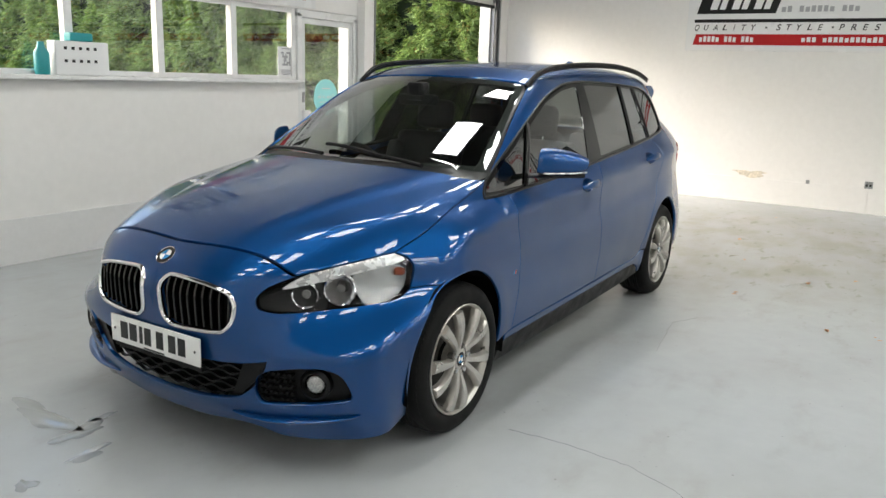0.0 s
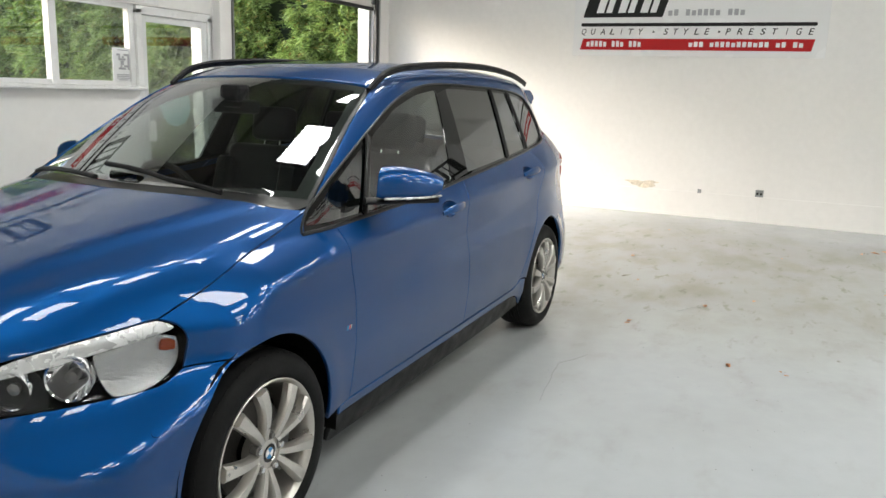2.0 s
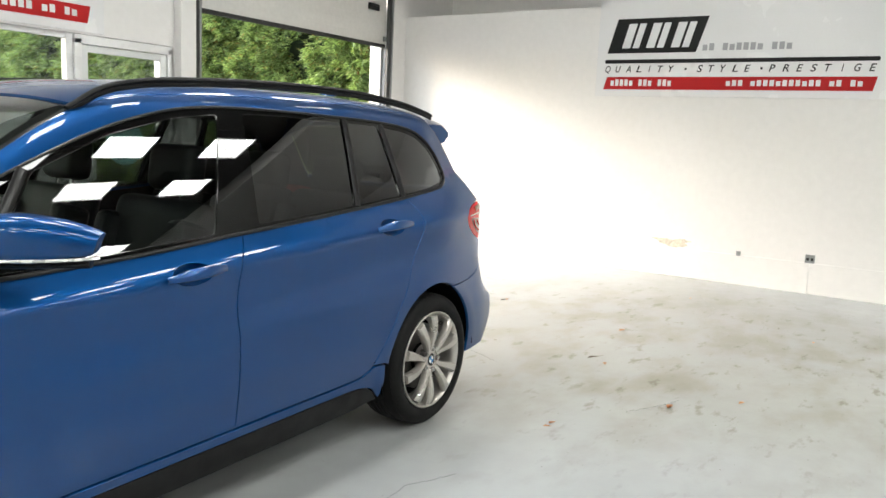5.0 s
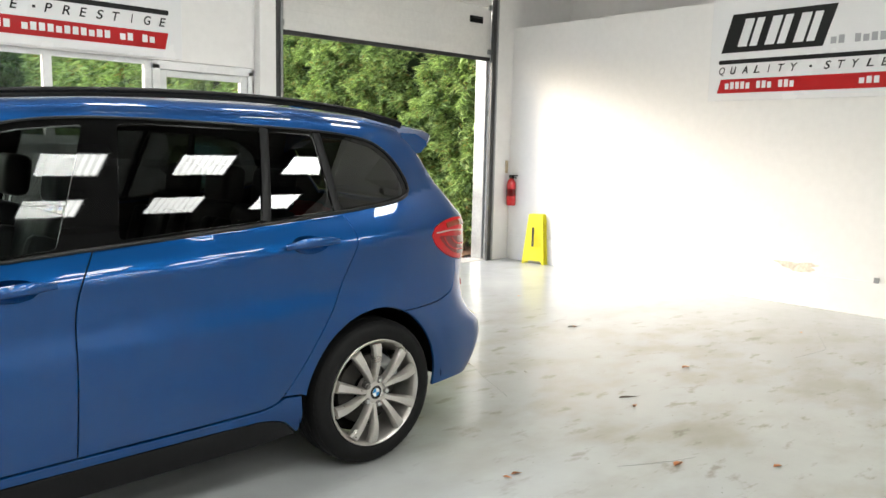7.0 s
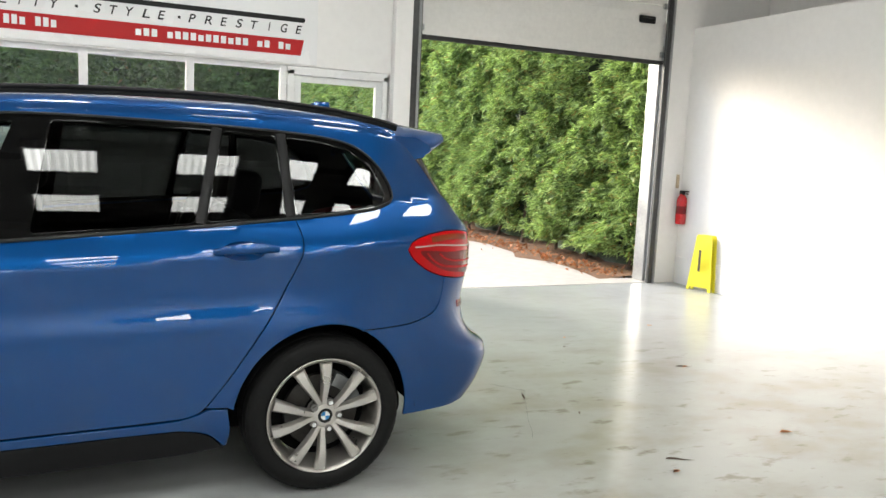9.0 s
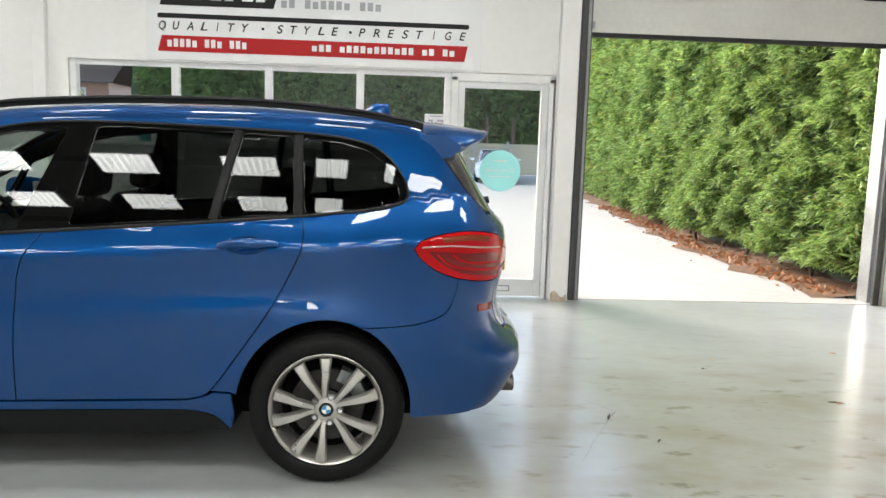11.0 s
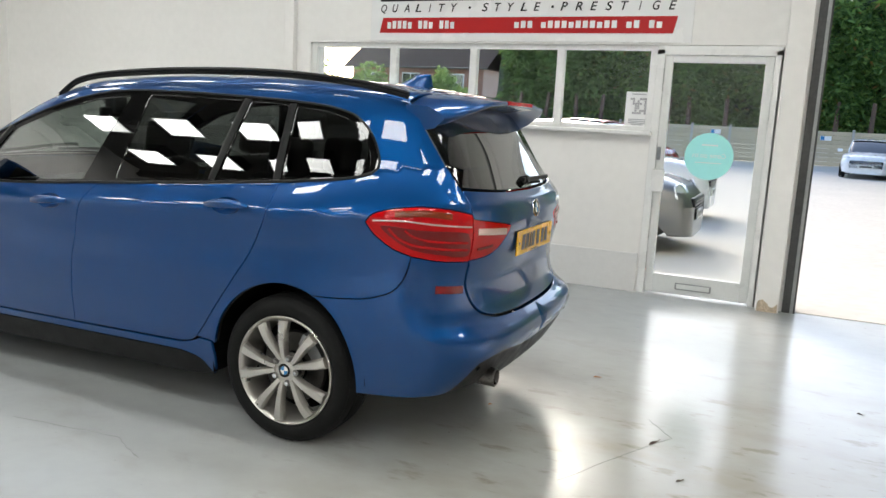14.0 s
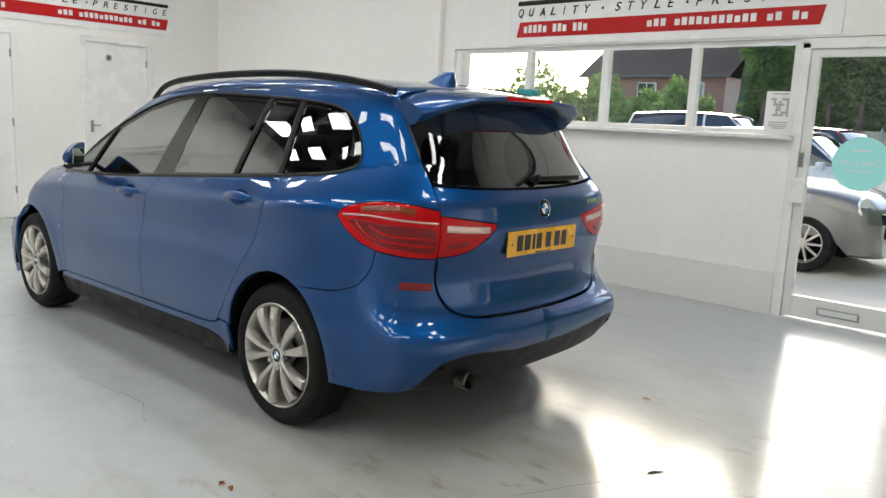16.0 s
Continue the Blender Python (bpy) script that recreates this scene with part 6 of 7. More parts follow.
# number plates with plain bars
def number_plate(name, at, facing, mat, label, parent):
    """facing is -1 for the nose and 1 for the tail."""
    pl = part(name, box((-0.004, -0.26, -0.0555), (0.004, 0.26, 0.0555), 0.003), mat, parent, label)
    pl.location = at
    x0, x1 = (-0.0055, -0.0035) if facing < 0 else (0.0035, 0.0055)
    for y0, w in ((-0.20, 0.045), (-0.145, 0.045), (-0.085, 0.02), (-0.055, 0.04), (0.015, 0.042), (0.085, 0.042), (0.14, 0.042)):
        yy = y0 if facing > 0 else -y0 - w
        part("plate_bar", box((x0, yy, -0.034), (x1, yy + w, 0.036), 0.001, 1), M_INK, pl)
    part("plate_bar", box((x0, -0.06, -0.052), (x1, 0.06, -0.046)), M_INK, pl)
    for y0 in (-0.235, 0.235):
        bm = add_cyl(bmesh.new(), (x0 - 0.001, y0, 0), (x1 + 0.001, y0, 0), 0.005, n=10)
        part("plate_screw", bm, M_INK, pl)
    return pl


number_plate("front_plate", (-2.252, 0, 0.470), -1, M_PLATEW, "white number plate with black bars", car)
rp = number_plate("rear_plate", (2.196, 0, 0.892), 1, M_PLATEY, "yellow number plate with black bars", car)
rp.rotation_euler = (0, radians(1.5), 0)
part("plate_bracket", box((-2.246, -0.255, 0.392), (-2.225, 0.255, 0.415), 0.003), M_BLACKPLASTIC, car)

# door mirrors
for ys in (-1, 1):
    mirror = part("door_mirror", bmesh.new(), M_PAINT, car, "blue mirror shell with black base")
    V, Fc = [], []
    n, rows = 20, 15
    for i in range(rows):
        t = i / (rows - 1)
        cx, ca = -0.655 + 0.185 * t ** 1.15, 0.835 + 0.165 * t
        end = min(1.0, math.sin(math.pi * (0.16 + 0.84 * t)) ** 0.42 if t < 0.5 else math.sin(math.pi * (0.58 + 0.40 * (t - 0.5) / 0.5)) ** 0.5)
        top, bot = 1.185 - 0.036 * t, 1.046 - 0.004 * t
        zm, hz = (top + bot) / 2, (top - bot) / 2 * (0.35 + 0.65 * end)
        dx = (0.075 - 0.030 * t) * (0.3 + 0.7 * end)
        for j in range(n):
            th = 2 * math.pi * j / n
            c, q = math.cos(th), math.sin(th)
            x = cx + dx * math.copysign(abs(c) ** 0.8, c) * (0.45 if c > 0 else 1.0) + 0.018 * q
            V.append((x, ys * (ca - 0.02 * (c if c < 0 else 0)), zm + hz * math.copysign(abs(q) ** 0.62, q)))
    for i in range(rows - 1):
        for j in range(n):
            Fc.append((i * n + j, i * n + (j + 1) % n, (i + 1) * n + (j + 1) % n, (i + 1) * n + j))
    Fc.append(tuple(range(n)))
    Fc.append(tuple(range((rows - 1) * n, rows * n))[::-1])
    me = mirror.data
    me.clear_geometry()
    me.from_pydata(V, [], Fc)
    me.polygons.foreach_set("use_smooth", [True] * len(me.polygons))
    bm = bmesh.new()
    bm.from_mesh(me)
    bmesh.ops.recalc_face_normals(bm, faces=bm.faces)
    bm.to_mesh(me)
    bm.free()
    me.set_sharp_from_angle(angle=radians(50))
    pathm = [(-0.690 + 0.205 * (i / 14) ** 1.1, ys * (0.785 + 0.205 * (i / 14)), 1.040 + 0.002 * i / 14) for i in range(15)]
    secs = [oval(0.050 - 0.018 * i / 14, 0.013, 14) for i in range(15)]
    part("mirror_base", sweep(pathm, secs, up=(0, 0, 1)), M_BLACKPLASTIC, mirror, "black lower shell and foot", True)
    pathm = [(-0.715 + 0.245 * (i / 12) ** 1.1, ys * (0.885 + 0.118 * math.sin(i / 12 * math.pi / 2)), 1.060 - 0.004 * i / 12) for i in range(13)]
    part("mirror_indicator", sweep(pathm, oval(0.004, 0.0045, 8)), M_BROW, mirror, "clear indicator strip", True)
    gl = part("mirror_glass", box((-0.004, -0.065, -0.042), (0.004, 0.065, 0.045), 0.003), M_CHROME, mirror, "mirror glass")
    gl.location, gl.rotation_euler = (-0.523, ys * 0.917, 1.100), (0, 0, radians(-ys * 40))

# door handles in scooped recesses
for obs, x0, x1, z0, z1 in ((front_doors, -0.145, 0.095, 0.925, 0.940), (rear_doors, 0.945, 1.190, 1.000, 1.012)):
    for ob, ys in zip(obs, (-1, 1)):
        fl = np.array([1, ys, 1])
        c = side([(x0 + (x1 - x0) * i / 12, z0 + (z1 - z0) * i / 12) for i in range(13)])
        n = body_normal(c)
        lift = [0.006 + 0.031 * math.sin(math.pi * min(max(i / 12, 0.02), 0.98)) ** 0.6 for i in range(13)]
        path = [(p + q * l) * fl for p, q, l in zip(c, n, lift)]
        secs = [oval(0.004 + 0.016 * math.sin(math.pi * min(max(i / 12, 0.06), 0.94)) ** 0.5, 0.004 + 0.006 * math.sin(math.pi * i / 12), 10) for i in range(13)]
        part("door_handle", sweep(path, secs, up=(0, ys, 0.25)), M_PAINT, ob, "body-coloured pull handle", True)
        L = CUPS["front" if obs is front_doors else "rear"]
        nn = body_normal(L)
        mid, m = L.mean(0), len(L)
        V = []
        for k, d in ((1.03, 0.0005), (0.97, 0.008), (0.85, 0.024), (0.6, 0.034), (0.25, 0.037)):
            V += [tuple((mid + (q - mid) * k - w * d) * fl) for q, w in zip(L, nn)]
        Fc = [(r * m + i, r * m + (i + 1) % m, (r + 1) * m + (i + 1) % m, (r + 1) * m + i) for r in range(4) for i in range(m)]
        Fc.append(tuple(range(4 * m, 5 * m)))
        cup = mesh_ob("handle_cup", V, Fc if ys < 0 else [f[::-1] for f in Fc], M_PAINT, ob, smooth=True)

# small M-style stripe badge on the wing
for ys in (-1, 1):
    for i, mt in enumerate((M_BLUEBADGE, M_BLUEBADGE, M_SIGNRED, M_CHROME)):
        s = side([(-0.955 + i * 0.008, 0.622)])[0]
        bm = prism([(s[0] - 0.006, 0.614), (s[0], 0.614), (s[0] + 0.005, 0.630), (s[0] - 0.001, 0.630)], s[1] - 0.003, s[1] + 0.001)
        o = part("wing_badge_stripe", bm, mt, car)
        o.scale = (1, ys, 1)
    for q in ((-1.83, 0.85, 0.583),):
        s = settle([q])[0]
        sn = body_normal(np.array([s]))[0]
        f = np.array([1, ys, 1])
        part("parking_sensor", add_cyl(bmesh.new(), Vector((s - sn * 0.004) * f), Vector((s + sn * 0.003) * f), 0.012, n=16), M_PAINT, car, "", True)
# roof rails
for ys in (-1, 1):
    c = curve([(-0.285, 0.556, 1.455), (-0.16, 0.560, 1.528), (0.014, 0.562, 1.565), (0.40, 0.564, 1.592), (0.80, 0.564, 1.602), (1.15, 0.562, 1.597), (1.50, 0.556, 1.570), (1.72, 0.546, 1.535), (1.77, 0.543, 1.523)], 0.04)
    m = len(c)
    secs = [oval(0.012 + 0.003 * math.sin(math.pi * i / (m - 1)), 0.009 + 0.002 * math.sin(math.pi * i / (m - 1)), 12) for i in range(m)]
    part("roof_rail", sweep([tuple(p * np.array([1, ys, 1])) for p in c], secs), M_BLACKPLASTIC, car, "satin black roof rail", True)
    part("rail_foot", sweep([tuple((p - np.array([0, 0, 0.014])) * np.array([1, ys, 1])) for p in c], oval(0.007, 0.010, 8)), M_BLACKPLASTIC, car, "", True)
# shark-fin aerial
V, Fc = [], []
for i in range(9):
    t = i / 8
    x0, x1 = 1.41 + 0.130 * t ** 0.8, 1.625 - 0.015 * t
    z = 1.575 + 0.062 * t
    w = 0.034 * (1 - t) ** 0.55 + 0.010
    for j in range(12):
        th = 2 * math.pi * j / 12
        V.append(((x0 + x1) / 2 + (x1 - x0) / 2 * math.cos(th), w * math.sin(th), z))
for i in range(8):
    for j in range(12):
        Fc.append((i * 12 + j, i * 12 + (j + 1) % 12, (i + 1) * 12 + (j + 1) % 12, (i + 1) * 12 + j))
Fc.append(tuple(range(96, 108)))
mesh_ob("roof_aerial", V, Fc, M_PAINT, car, "blue shark-fin aerial", smooth=True)
# windscreen wipers
for (xa, ya, xb, yb) in ((-1.115, -0.46, -1.03, 0.18), (-1.135, 0.12, -1.00, 0.62)):
    pts = shoot([(xa + (xb - xa) * i / 14, ya + (yb - ya) * i / 14, 2.0) for i in range(15)], (0, 0, -1), 1.5)
    part("front_wiper", sweep([tuple(p + np.array([-0.004, 0, 0.016])) for p in pts], oval(0.010, 0.010, 8)), M_BLACKPLASTIC, car, "black wiper arm", True)

# ---------------------------------------------------------------- wheels
def spoke_bm(centre):
    """One double spoke: two arms that part from the hub to the rim."""
    bm = bmesh.new()
    for sgn in (-1, 1):
        rings = []
        steps = 9
        for i in range(steps):
            t = i / (steps - 1)
            r = 0.050 + (0.222 - 0.050) * t
            off = sgn * (radians(9.5) + radians(5.5) * t ** 1.2 + radians(2.5) * math.sin(math.pi * t))
            ang = centre + off
            w = 0.0125 + 0.0125 * t ** 1.3
            face = -0.006 - 0.024 * math.sin(math.pi * min(t * 0.62 + 0.05, 1)) + 0.012 * t ** 3 + 0.010 * (1 - t)
            ca, sa = math.cos(ang), math.sin(ang)
            ring = []
            for u, d in ((-w, 0.032), (-w, 0.010), (-w * 0.66, 0.0), (w * 0.66, 0.0), (w, 0.010), (w, 0.032)):
                ring.append(bm.verts.new((r * ca - u * sa, face + d, r * sa + u * ca)))
            rings.append(ring)
        for a, b in zip(rings, rings[1:]):
            for j in range(6):
                bm.faces.new((a[j], a[(j + 1) % 6], b[(j + 1) % 6], b[j]))
        bm.faces.new(rings[0])
        bm.faces.new(rings[-1][::-1])
    bmesh.ops.recalc_face_normals(bm, faces=bm.faces)
    return bm


def build_wheel(turn, name="wheel"):
    """Faces -y; the wheel's outer face lies near y = 0 and the tyre behind it."""
    w = new(name)
    tread = []
    for y in np.linspace(0.045, 0.175, 18):
        g = 0.008 if min(abs(y - c) for c in (0.072, 0.098, 0.122, 0.148)) < 0.005 else 0.0
        tread.append((0.3275 - g - 0.003 * abs((y - 0.11) / 0.07) ** 3, y))
    prof = [(0.236, 0.012), (0.245, 0.000), (0.258, -0.008), (0.280, -0.010), (0.300, -0.004), (0.315, 0.012), (0.323, 0.028)] + tread + [(0.323, 0.192), (0.305, 0.222), (0.275, 0.230), (0.245, 0.220), (0.236, 0.208)]
    tyre = part("tyre", lathe(prof, 72), M_TYRE, w, "black low-profile tyre", True)
    bm = bmesh.new()
    for i in range(60):
        a = 2 * math.pi * i / 60
        for y0, y1 in ((0.016, 0.046), (0.174, 0.204)):
            m = Matrix.Rotation(a, 4, "Y") @ Matrix.Translation((0.3160, (y0 + y1) / 2, 0)) @ Matrix.Rotation(radians(10), 4, "X")
            r = bmesh.ops.create_cube(bm, size=1.0, matrix=m @ Matrix.Diagonal((0.0055, y1 - y0, 0.024, 1)))
    part("tread_shoulder", bm, M_TYRE, tyre)["kind"] = "stuff"
    rim = part("rim", lathe([(0.2385, 0.006), (0.2405, -0.002), (0.237, -0.005), (0.229, 0.000), (0.222, 0.014), (0.214, 0.040), (0.208, 0.10), (0.206, 0.17), (0.225, 0.205)], 72), M_ALLOY, w, "silver double-spoke alloy rim", True)
    for k in range(5):
        part("spoke", spoke_bm(turn + 2 * math.pi * k / 5), M_ALLOY, rim, "", True)
    part("hub", lathe([(0.0005, 0.004), (0.034, 0.004), (0.052, 0.008), (0.064, 0.016), (0.068, 0.045), (0.066, 0.06)], 40), M_ALLOY, rim, "", True)
    for k in range(5):
        a = turn + math.pi / 5 + 2 * math.pi * k / 5
        c = Vector((0.057 * math.cos(a), 0, 0.057 * math.sin(a)))
        part("bolt_seat", add_cyl(bmesh.new(), c + Vector((0, 0.030, 0)), c + Vector((0, 0.0035, 0)), 0.0150, 0.0150, 14), M_ALLOYDARK, rim, "", True)
        part("wheel_bolt", add_cyl(bmesh.new(), c + Vector((0, 0.020, 0)), c + Vector((0, -0.006, 0)), 0.0105, 0.009, 10), M_ALLOYDARK if k == 0 else M_CHROME, rim, "", True)
    badge("centre_cap", (0, 0.004, 0), (0, -1, 0), 0.031, rim)
    part("brake_disc", lathe([(0.07, 0.075), (0.155, 0.075), (0.157, 0.078), (0.157, 0.098), (0.07, 0.10)], 48), M_DISC, w, "steel brake disc", True)
    bm = lathe([(0.0005, 0.095), (0.075, 0.09), (0.075, 0.15)], 24)
    part("hub_carrier", bm, M_CAVITY, w)
    cal = bmesh.new()
    for i in range(6):
        a = radians(20 + i * 9)
        m = Matrix.Rotation(-a, 4, "Y") @ Matrix.Translation((0.142, 0.085, 0)) @ Matrix.Diagonal((0.055, 0.065, 0.028, 1))
        bmesh.ops.create_cube(cal, size=1.0, matrix=m)
    part("brake_caliper", cal, M_GREYSTEEL, w, "grey brake caliper")
    part("backplate", lathe([(0.0005, 0.13), (0.205, 0.13)], 40), M_CAVITY, w)
    return w


wheel_a = build_wheel(radians(106))
for x, turn in ((-1.39, 62), (1.39, 0)):
    for ys in (-1, 1):
        w = copy_thing(wheel_a, pose(x, ys * 0.868, 0.328, 0, turn * 1.0, 0 if ys < 0 else 180))
        w.parent = car
for o in (*wheel_a.children_recursive, wheel_a):
    bpy.data.objects.remove(o)

# wheel housings, floor pan
for x in (-1.39, 1.39):
    for ys in (-1, 1):
        prof = []
        bm = bmesh.new()
        rows = []
        for a in range(-12 if x < 0 else 0, 193, 12):
            c, s = math.cos(radians(a)), math.sin(radians(a))
            rows.append([bm.verts.new((x + 0.395 * c, ys * y, 0.33 + 0.395 * s)) for y in (0.862, 0.60, 0.46)])
        for a, b in zip(rows, rows[1:]):
            for j in range(2):
                bm.faces.new((a[j], a[j + 1], b[j + 1], b[j]))
        ctr = bm.verts.new((x, ys * 0.46, 0.33))
        for a, b in zip(rows, rows[1:]):
            bm.faces.new((a[2], ctr, b[2]))
        part("wheel_housing", bm, M_CAVITY, car)
part("floor_pan", box((-1.9, -0.66, 0.235), (1.80, 0.66, 0.33), 0.03), M_CAVITY, car)
part("engine_block", box((-1.95, -0.40, 0.30), (-1.12, 0.40, 0.72), 0.04), M_CAVITY, car)
part("boot_lining", box((1.72, -0.50, 0.30), (1.95, 0.50, 0.98), 0.03), M_CAVITY, car)

# ---------------------------------------------------------------- cabin
def seat(name, x, y, w=0.50, head=True, rear=False):
    s = new(name)
    s.parent = car
    s["label"] = "black leather seat with headrest"
    s.location = (x, y, 0.36)
    part("cushion", box((-0.27, -w / 2, 0.10), (0.27, w / 2, 0.28), 0.06, 4), M_SEAT, s, "", True)
    b = part("backrest", box((-0.07, -w / 2 + 0.01, 0.0), (0.08, w / 2 - 0.01, 0.60), 0.065, 4), M_SEAT, s, "", True)
    b.location, b.rotation_euler = (0.25, 0, 0.20), (0, radians(16), 0)
    for q in (-1, 1):
        o = part("bolster", box((-0.10, -0.05, 0.02), (0.05, 0.05, 0.50), 0.045, 3), M_SEAT, s, "", True)
        o.location, o.rotation_euler = (0.23, q * (w / 2 - 0.04), 0.22), (0, radians(16), 0)
    if head:
        h = part("headrest", box((-0.055, -0.125, 0.0), (0.055, 0.125, 0.185), 0.05, 4), M_SEAT, s, "", True)
        h.location, h.rotation_euler = (0.445, 0, 0.80 if not rear else 0.76), (0, radians(8), 0)
        for q in (-0.05, 0.05):
            part("headrest_post", add_cyl(bmesh.new(), (0.42, q, 0.72), (0.455, q, 0.86), 0.007, n=8), M_CHROME, s)
    return s


for y in (-0.37, 0.37):
    seat("front_seat", -0.18, y)
for y in (-0.46, 0.0, 0.46):
    seat("rear_seat", 0.66, y, 0.42, True, True)
c = curve([(-1.05, 0, 0.93), (-0.85, 0, 0.965), (-0.66, 0, 0.945), (-0.58, 0, 0.86), (-0.62, 0, 0.70), (-0.80, 0, 0.60)], 0.05)
V, Fc = [], []
for a in (-0.72, -0.4, 0.0, 0.4, 0.72):
    for q in c:
        V.append((q[0] + 0.05 * a * a, a, q[2] + (0.035 * math.exp(-((a - 0.37) / 0.2) ** 2) if q[2] > 0.8 else 0)))
m = len(c)
for i in range(4):
    for j in range(m - 1):
        Fc.append((i * m + j, (i + 1) * m + j, (i + 1) * m + j + 1, i * m + j + 1))
mesh_ob("dashboard", V, Fc, M_INTERIOR, car, "black moulded dashboard", smooth=True)
part("dash_panel", box((-1.0, -0.70, 0.35), (-0.72, 0.70, 0.90), 0.05), M_INTERIOR, car)
ringp = []
for i in range(33):
    a = 2 * math.pi * i / 32
    ringp.append(Vector((0.0, 0.185 * math.cos(a), 0.185 * math.sin(a))))
sw = part("steering_wheel", sweep([tuple(q) for q in ringp], oval(0.015, 0.015, 8), ends=False, up=(1, 0, 0)), M_SEAT, car, "black leather steering wheel", True)
sw.location, sw.rotation_euler = (-0.50, 0.37, 0.93), (0, radians(-24), 0)
bm = box((-0.03, -0.07, -0.07), (0.03, 0.07, 0.06), 0.03, 3)
add_box(bm, (-0.01, -0.18, -0.02), (0.012, 0.18, 0.02), 0.006)
add_box(bm, (-0.01, -0.025, -0.18), (0.012, 0.025, 0), 0.006)
part("wheel_boss", bm, M_INTERIOR, sw, "", True)
part("rear_view_mirror", box((-0.50, -0.125, 1.335), (-0.465, 0.125, 1.395), 0.018, 3), M_BLACKPLASTIC, car, "black interior mirror", True)
part("mirror_stalk", box((-0.53, -0.05, 1.36), (-0.44, 0.05, 1.46), 0.02), M_BLACKPLASTIC, car)
part("centre_console", box((-0.75, -0.11, 0.34), (0.1, 0.11, 0.68), 0.04), M_INTERIOR, car, "", True)
panel("door_card", [join(gap_front[::-1], belt_mid, gap_mid, line_on("side", [(0.136, 0.352), (-0.905, 0.335)]))], SIDE, M_INTERIOR, car, "black inner door trim", h=0.06, sink=0.05, depth=0, gap=0.0)
panel("door_card", [join(gap_mid[::-1], belt_back, gap_back, line_on("side", [(0.915, 0.405), (0.82, 0.368), (0.136, 0.352)]))], SIDE, M_INTERIOR, car, "black inner door trim", h=0.06, sink=0.05, depth=0, gap=0.0)
panel("quarter_trim", [body_loop], UPSIDE, M_INTERIOR, car, "dark pillar and quarter trim", h=0.05, sink=0.030, depth=0, gap=0.0)
panel("headlining", [mirrored(join(roof_front[::-1], roof_side, roof_rear))], (0, 0, -1), M_HEADLINER, car, mode="one", h=0.08, sink=0.035, depth=0)
panel("tailgate_trim", [gate_low], (-1, 0, 0), M_INTERIOR, car, mode="one", h=0.06, sink=0.04, depth=0)
panel("fender_liner", [join(fender_top, pillar_base[::-1], belt_front, gap_front, side([(-0.905, 0.335), (-0.97, 0.325)]), arch_front_a[::-1], fender_seam[::-1], lamp_out[::-1])], UPSIDE, M_CAVITY, car, h=0.06, sink=0.02, depth=0)
panel("hood_liner", [mirrored(join(hood_front, lamp_top, fender_top, line_on("free", [(-0.98, 0.732, 1.066), (-1.06, 0.64, 1.068), (-1.135, 0.45, 1.075), (-1.18, 0.22, 1.077), (-1.19, 0, 1.078)])))], (0.35, 0, -1), M_CAVITY, car, mode="one", h=0.08, sink=0.025, depth=0)

# ---------------------------------------------------------------- outside
def leafy_mat(name, dark, light, brown=0.0):
    m = node_mat(name, light, 0.6, vary=0)
    nt = m.node_tree
    b = nt.nodes["Principled BSDF"]
    g = nt.nodes.new("ShaderNodeNewGeometry")
    r = nt.nodes.new("ShaderNodeValToRGB")
    e = r.color_ramp.elements
    e[0].color, e[1].color = (*dark, 1), (*light, 1)
    e[0].position = 0.22
    if brown:
        e[1].position = 1 - brown
        x = r.color_ramp.elements.new(1 - brown * 0.6)
        x.color = (0.30, 0.13, 0.04, 1)
    nt.links.new(g.outputs["Random Per Island"], r.inputs[0])
    nt.links.new(r.outputs[0], b.inputs["Base Color"])
    b.inputs["Subsurface Weight"].default_value = 0.0
    tl = nt.nodes.new("ShaderNodeBsdfTranslucent")
    tl.inputs[0].default_value = (light[0] * 0.9, light[1] * 1.0, light[2] * 0.6, 1)
    mx = nt.nodes.new("ShaderNodeMixShader")
    mx.inputs[0].default_value = 0.22
    out = nt.nodes["Material Output"]
    nt.links.new(b.outputs[0], mx.inputs[1])
    nt.links.new(tl.outputs[0], mx.inputs[2])
    nt.links.new(mx.outputs[0], out.inputs[0])
    return m


M_HEDGE = leafy_mat("conifer_sprays", (0.022, 0.060, 0.014), (0.50, 0.66, 0.25), 0.07)
M_HEDGEFAR = leafy_mat("distant_conifer", (0.03, 0.075, 0.018), (0.20, 0.33, 0.08), 0.02)
M_SHRUB = leafy_mat("broadleaf_shrub", (0.05, 0.11, 0.025), (0.34, 0.46, 0.15))


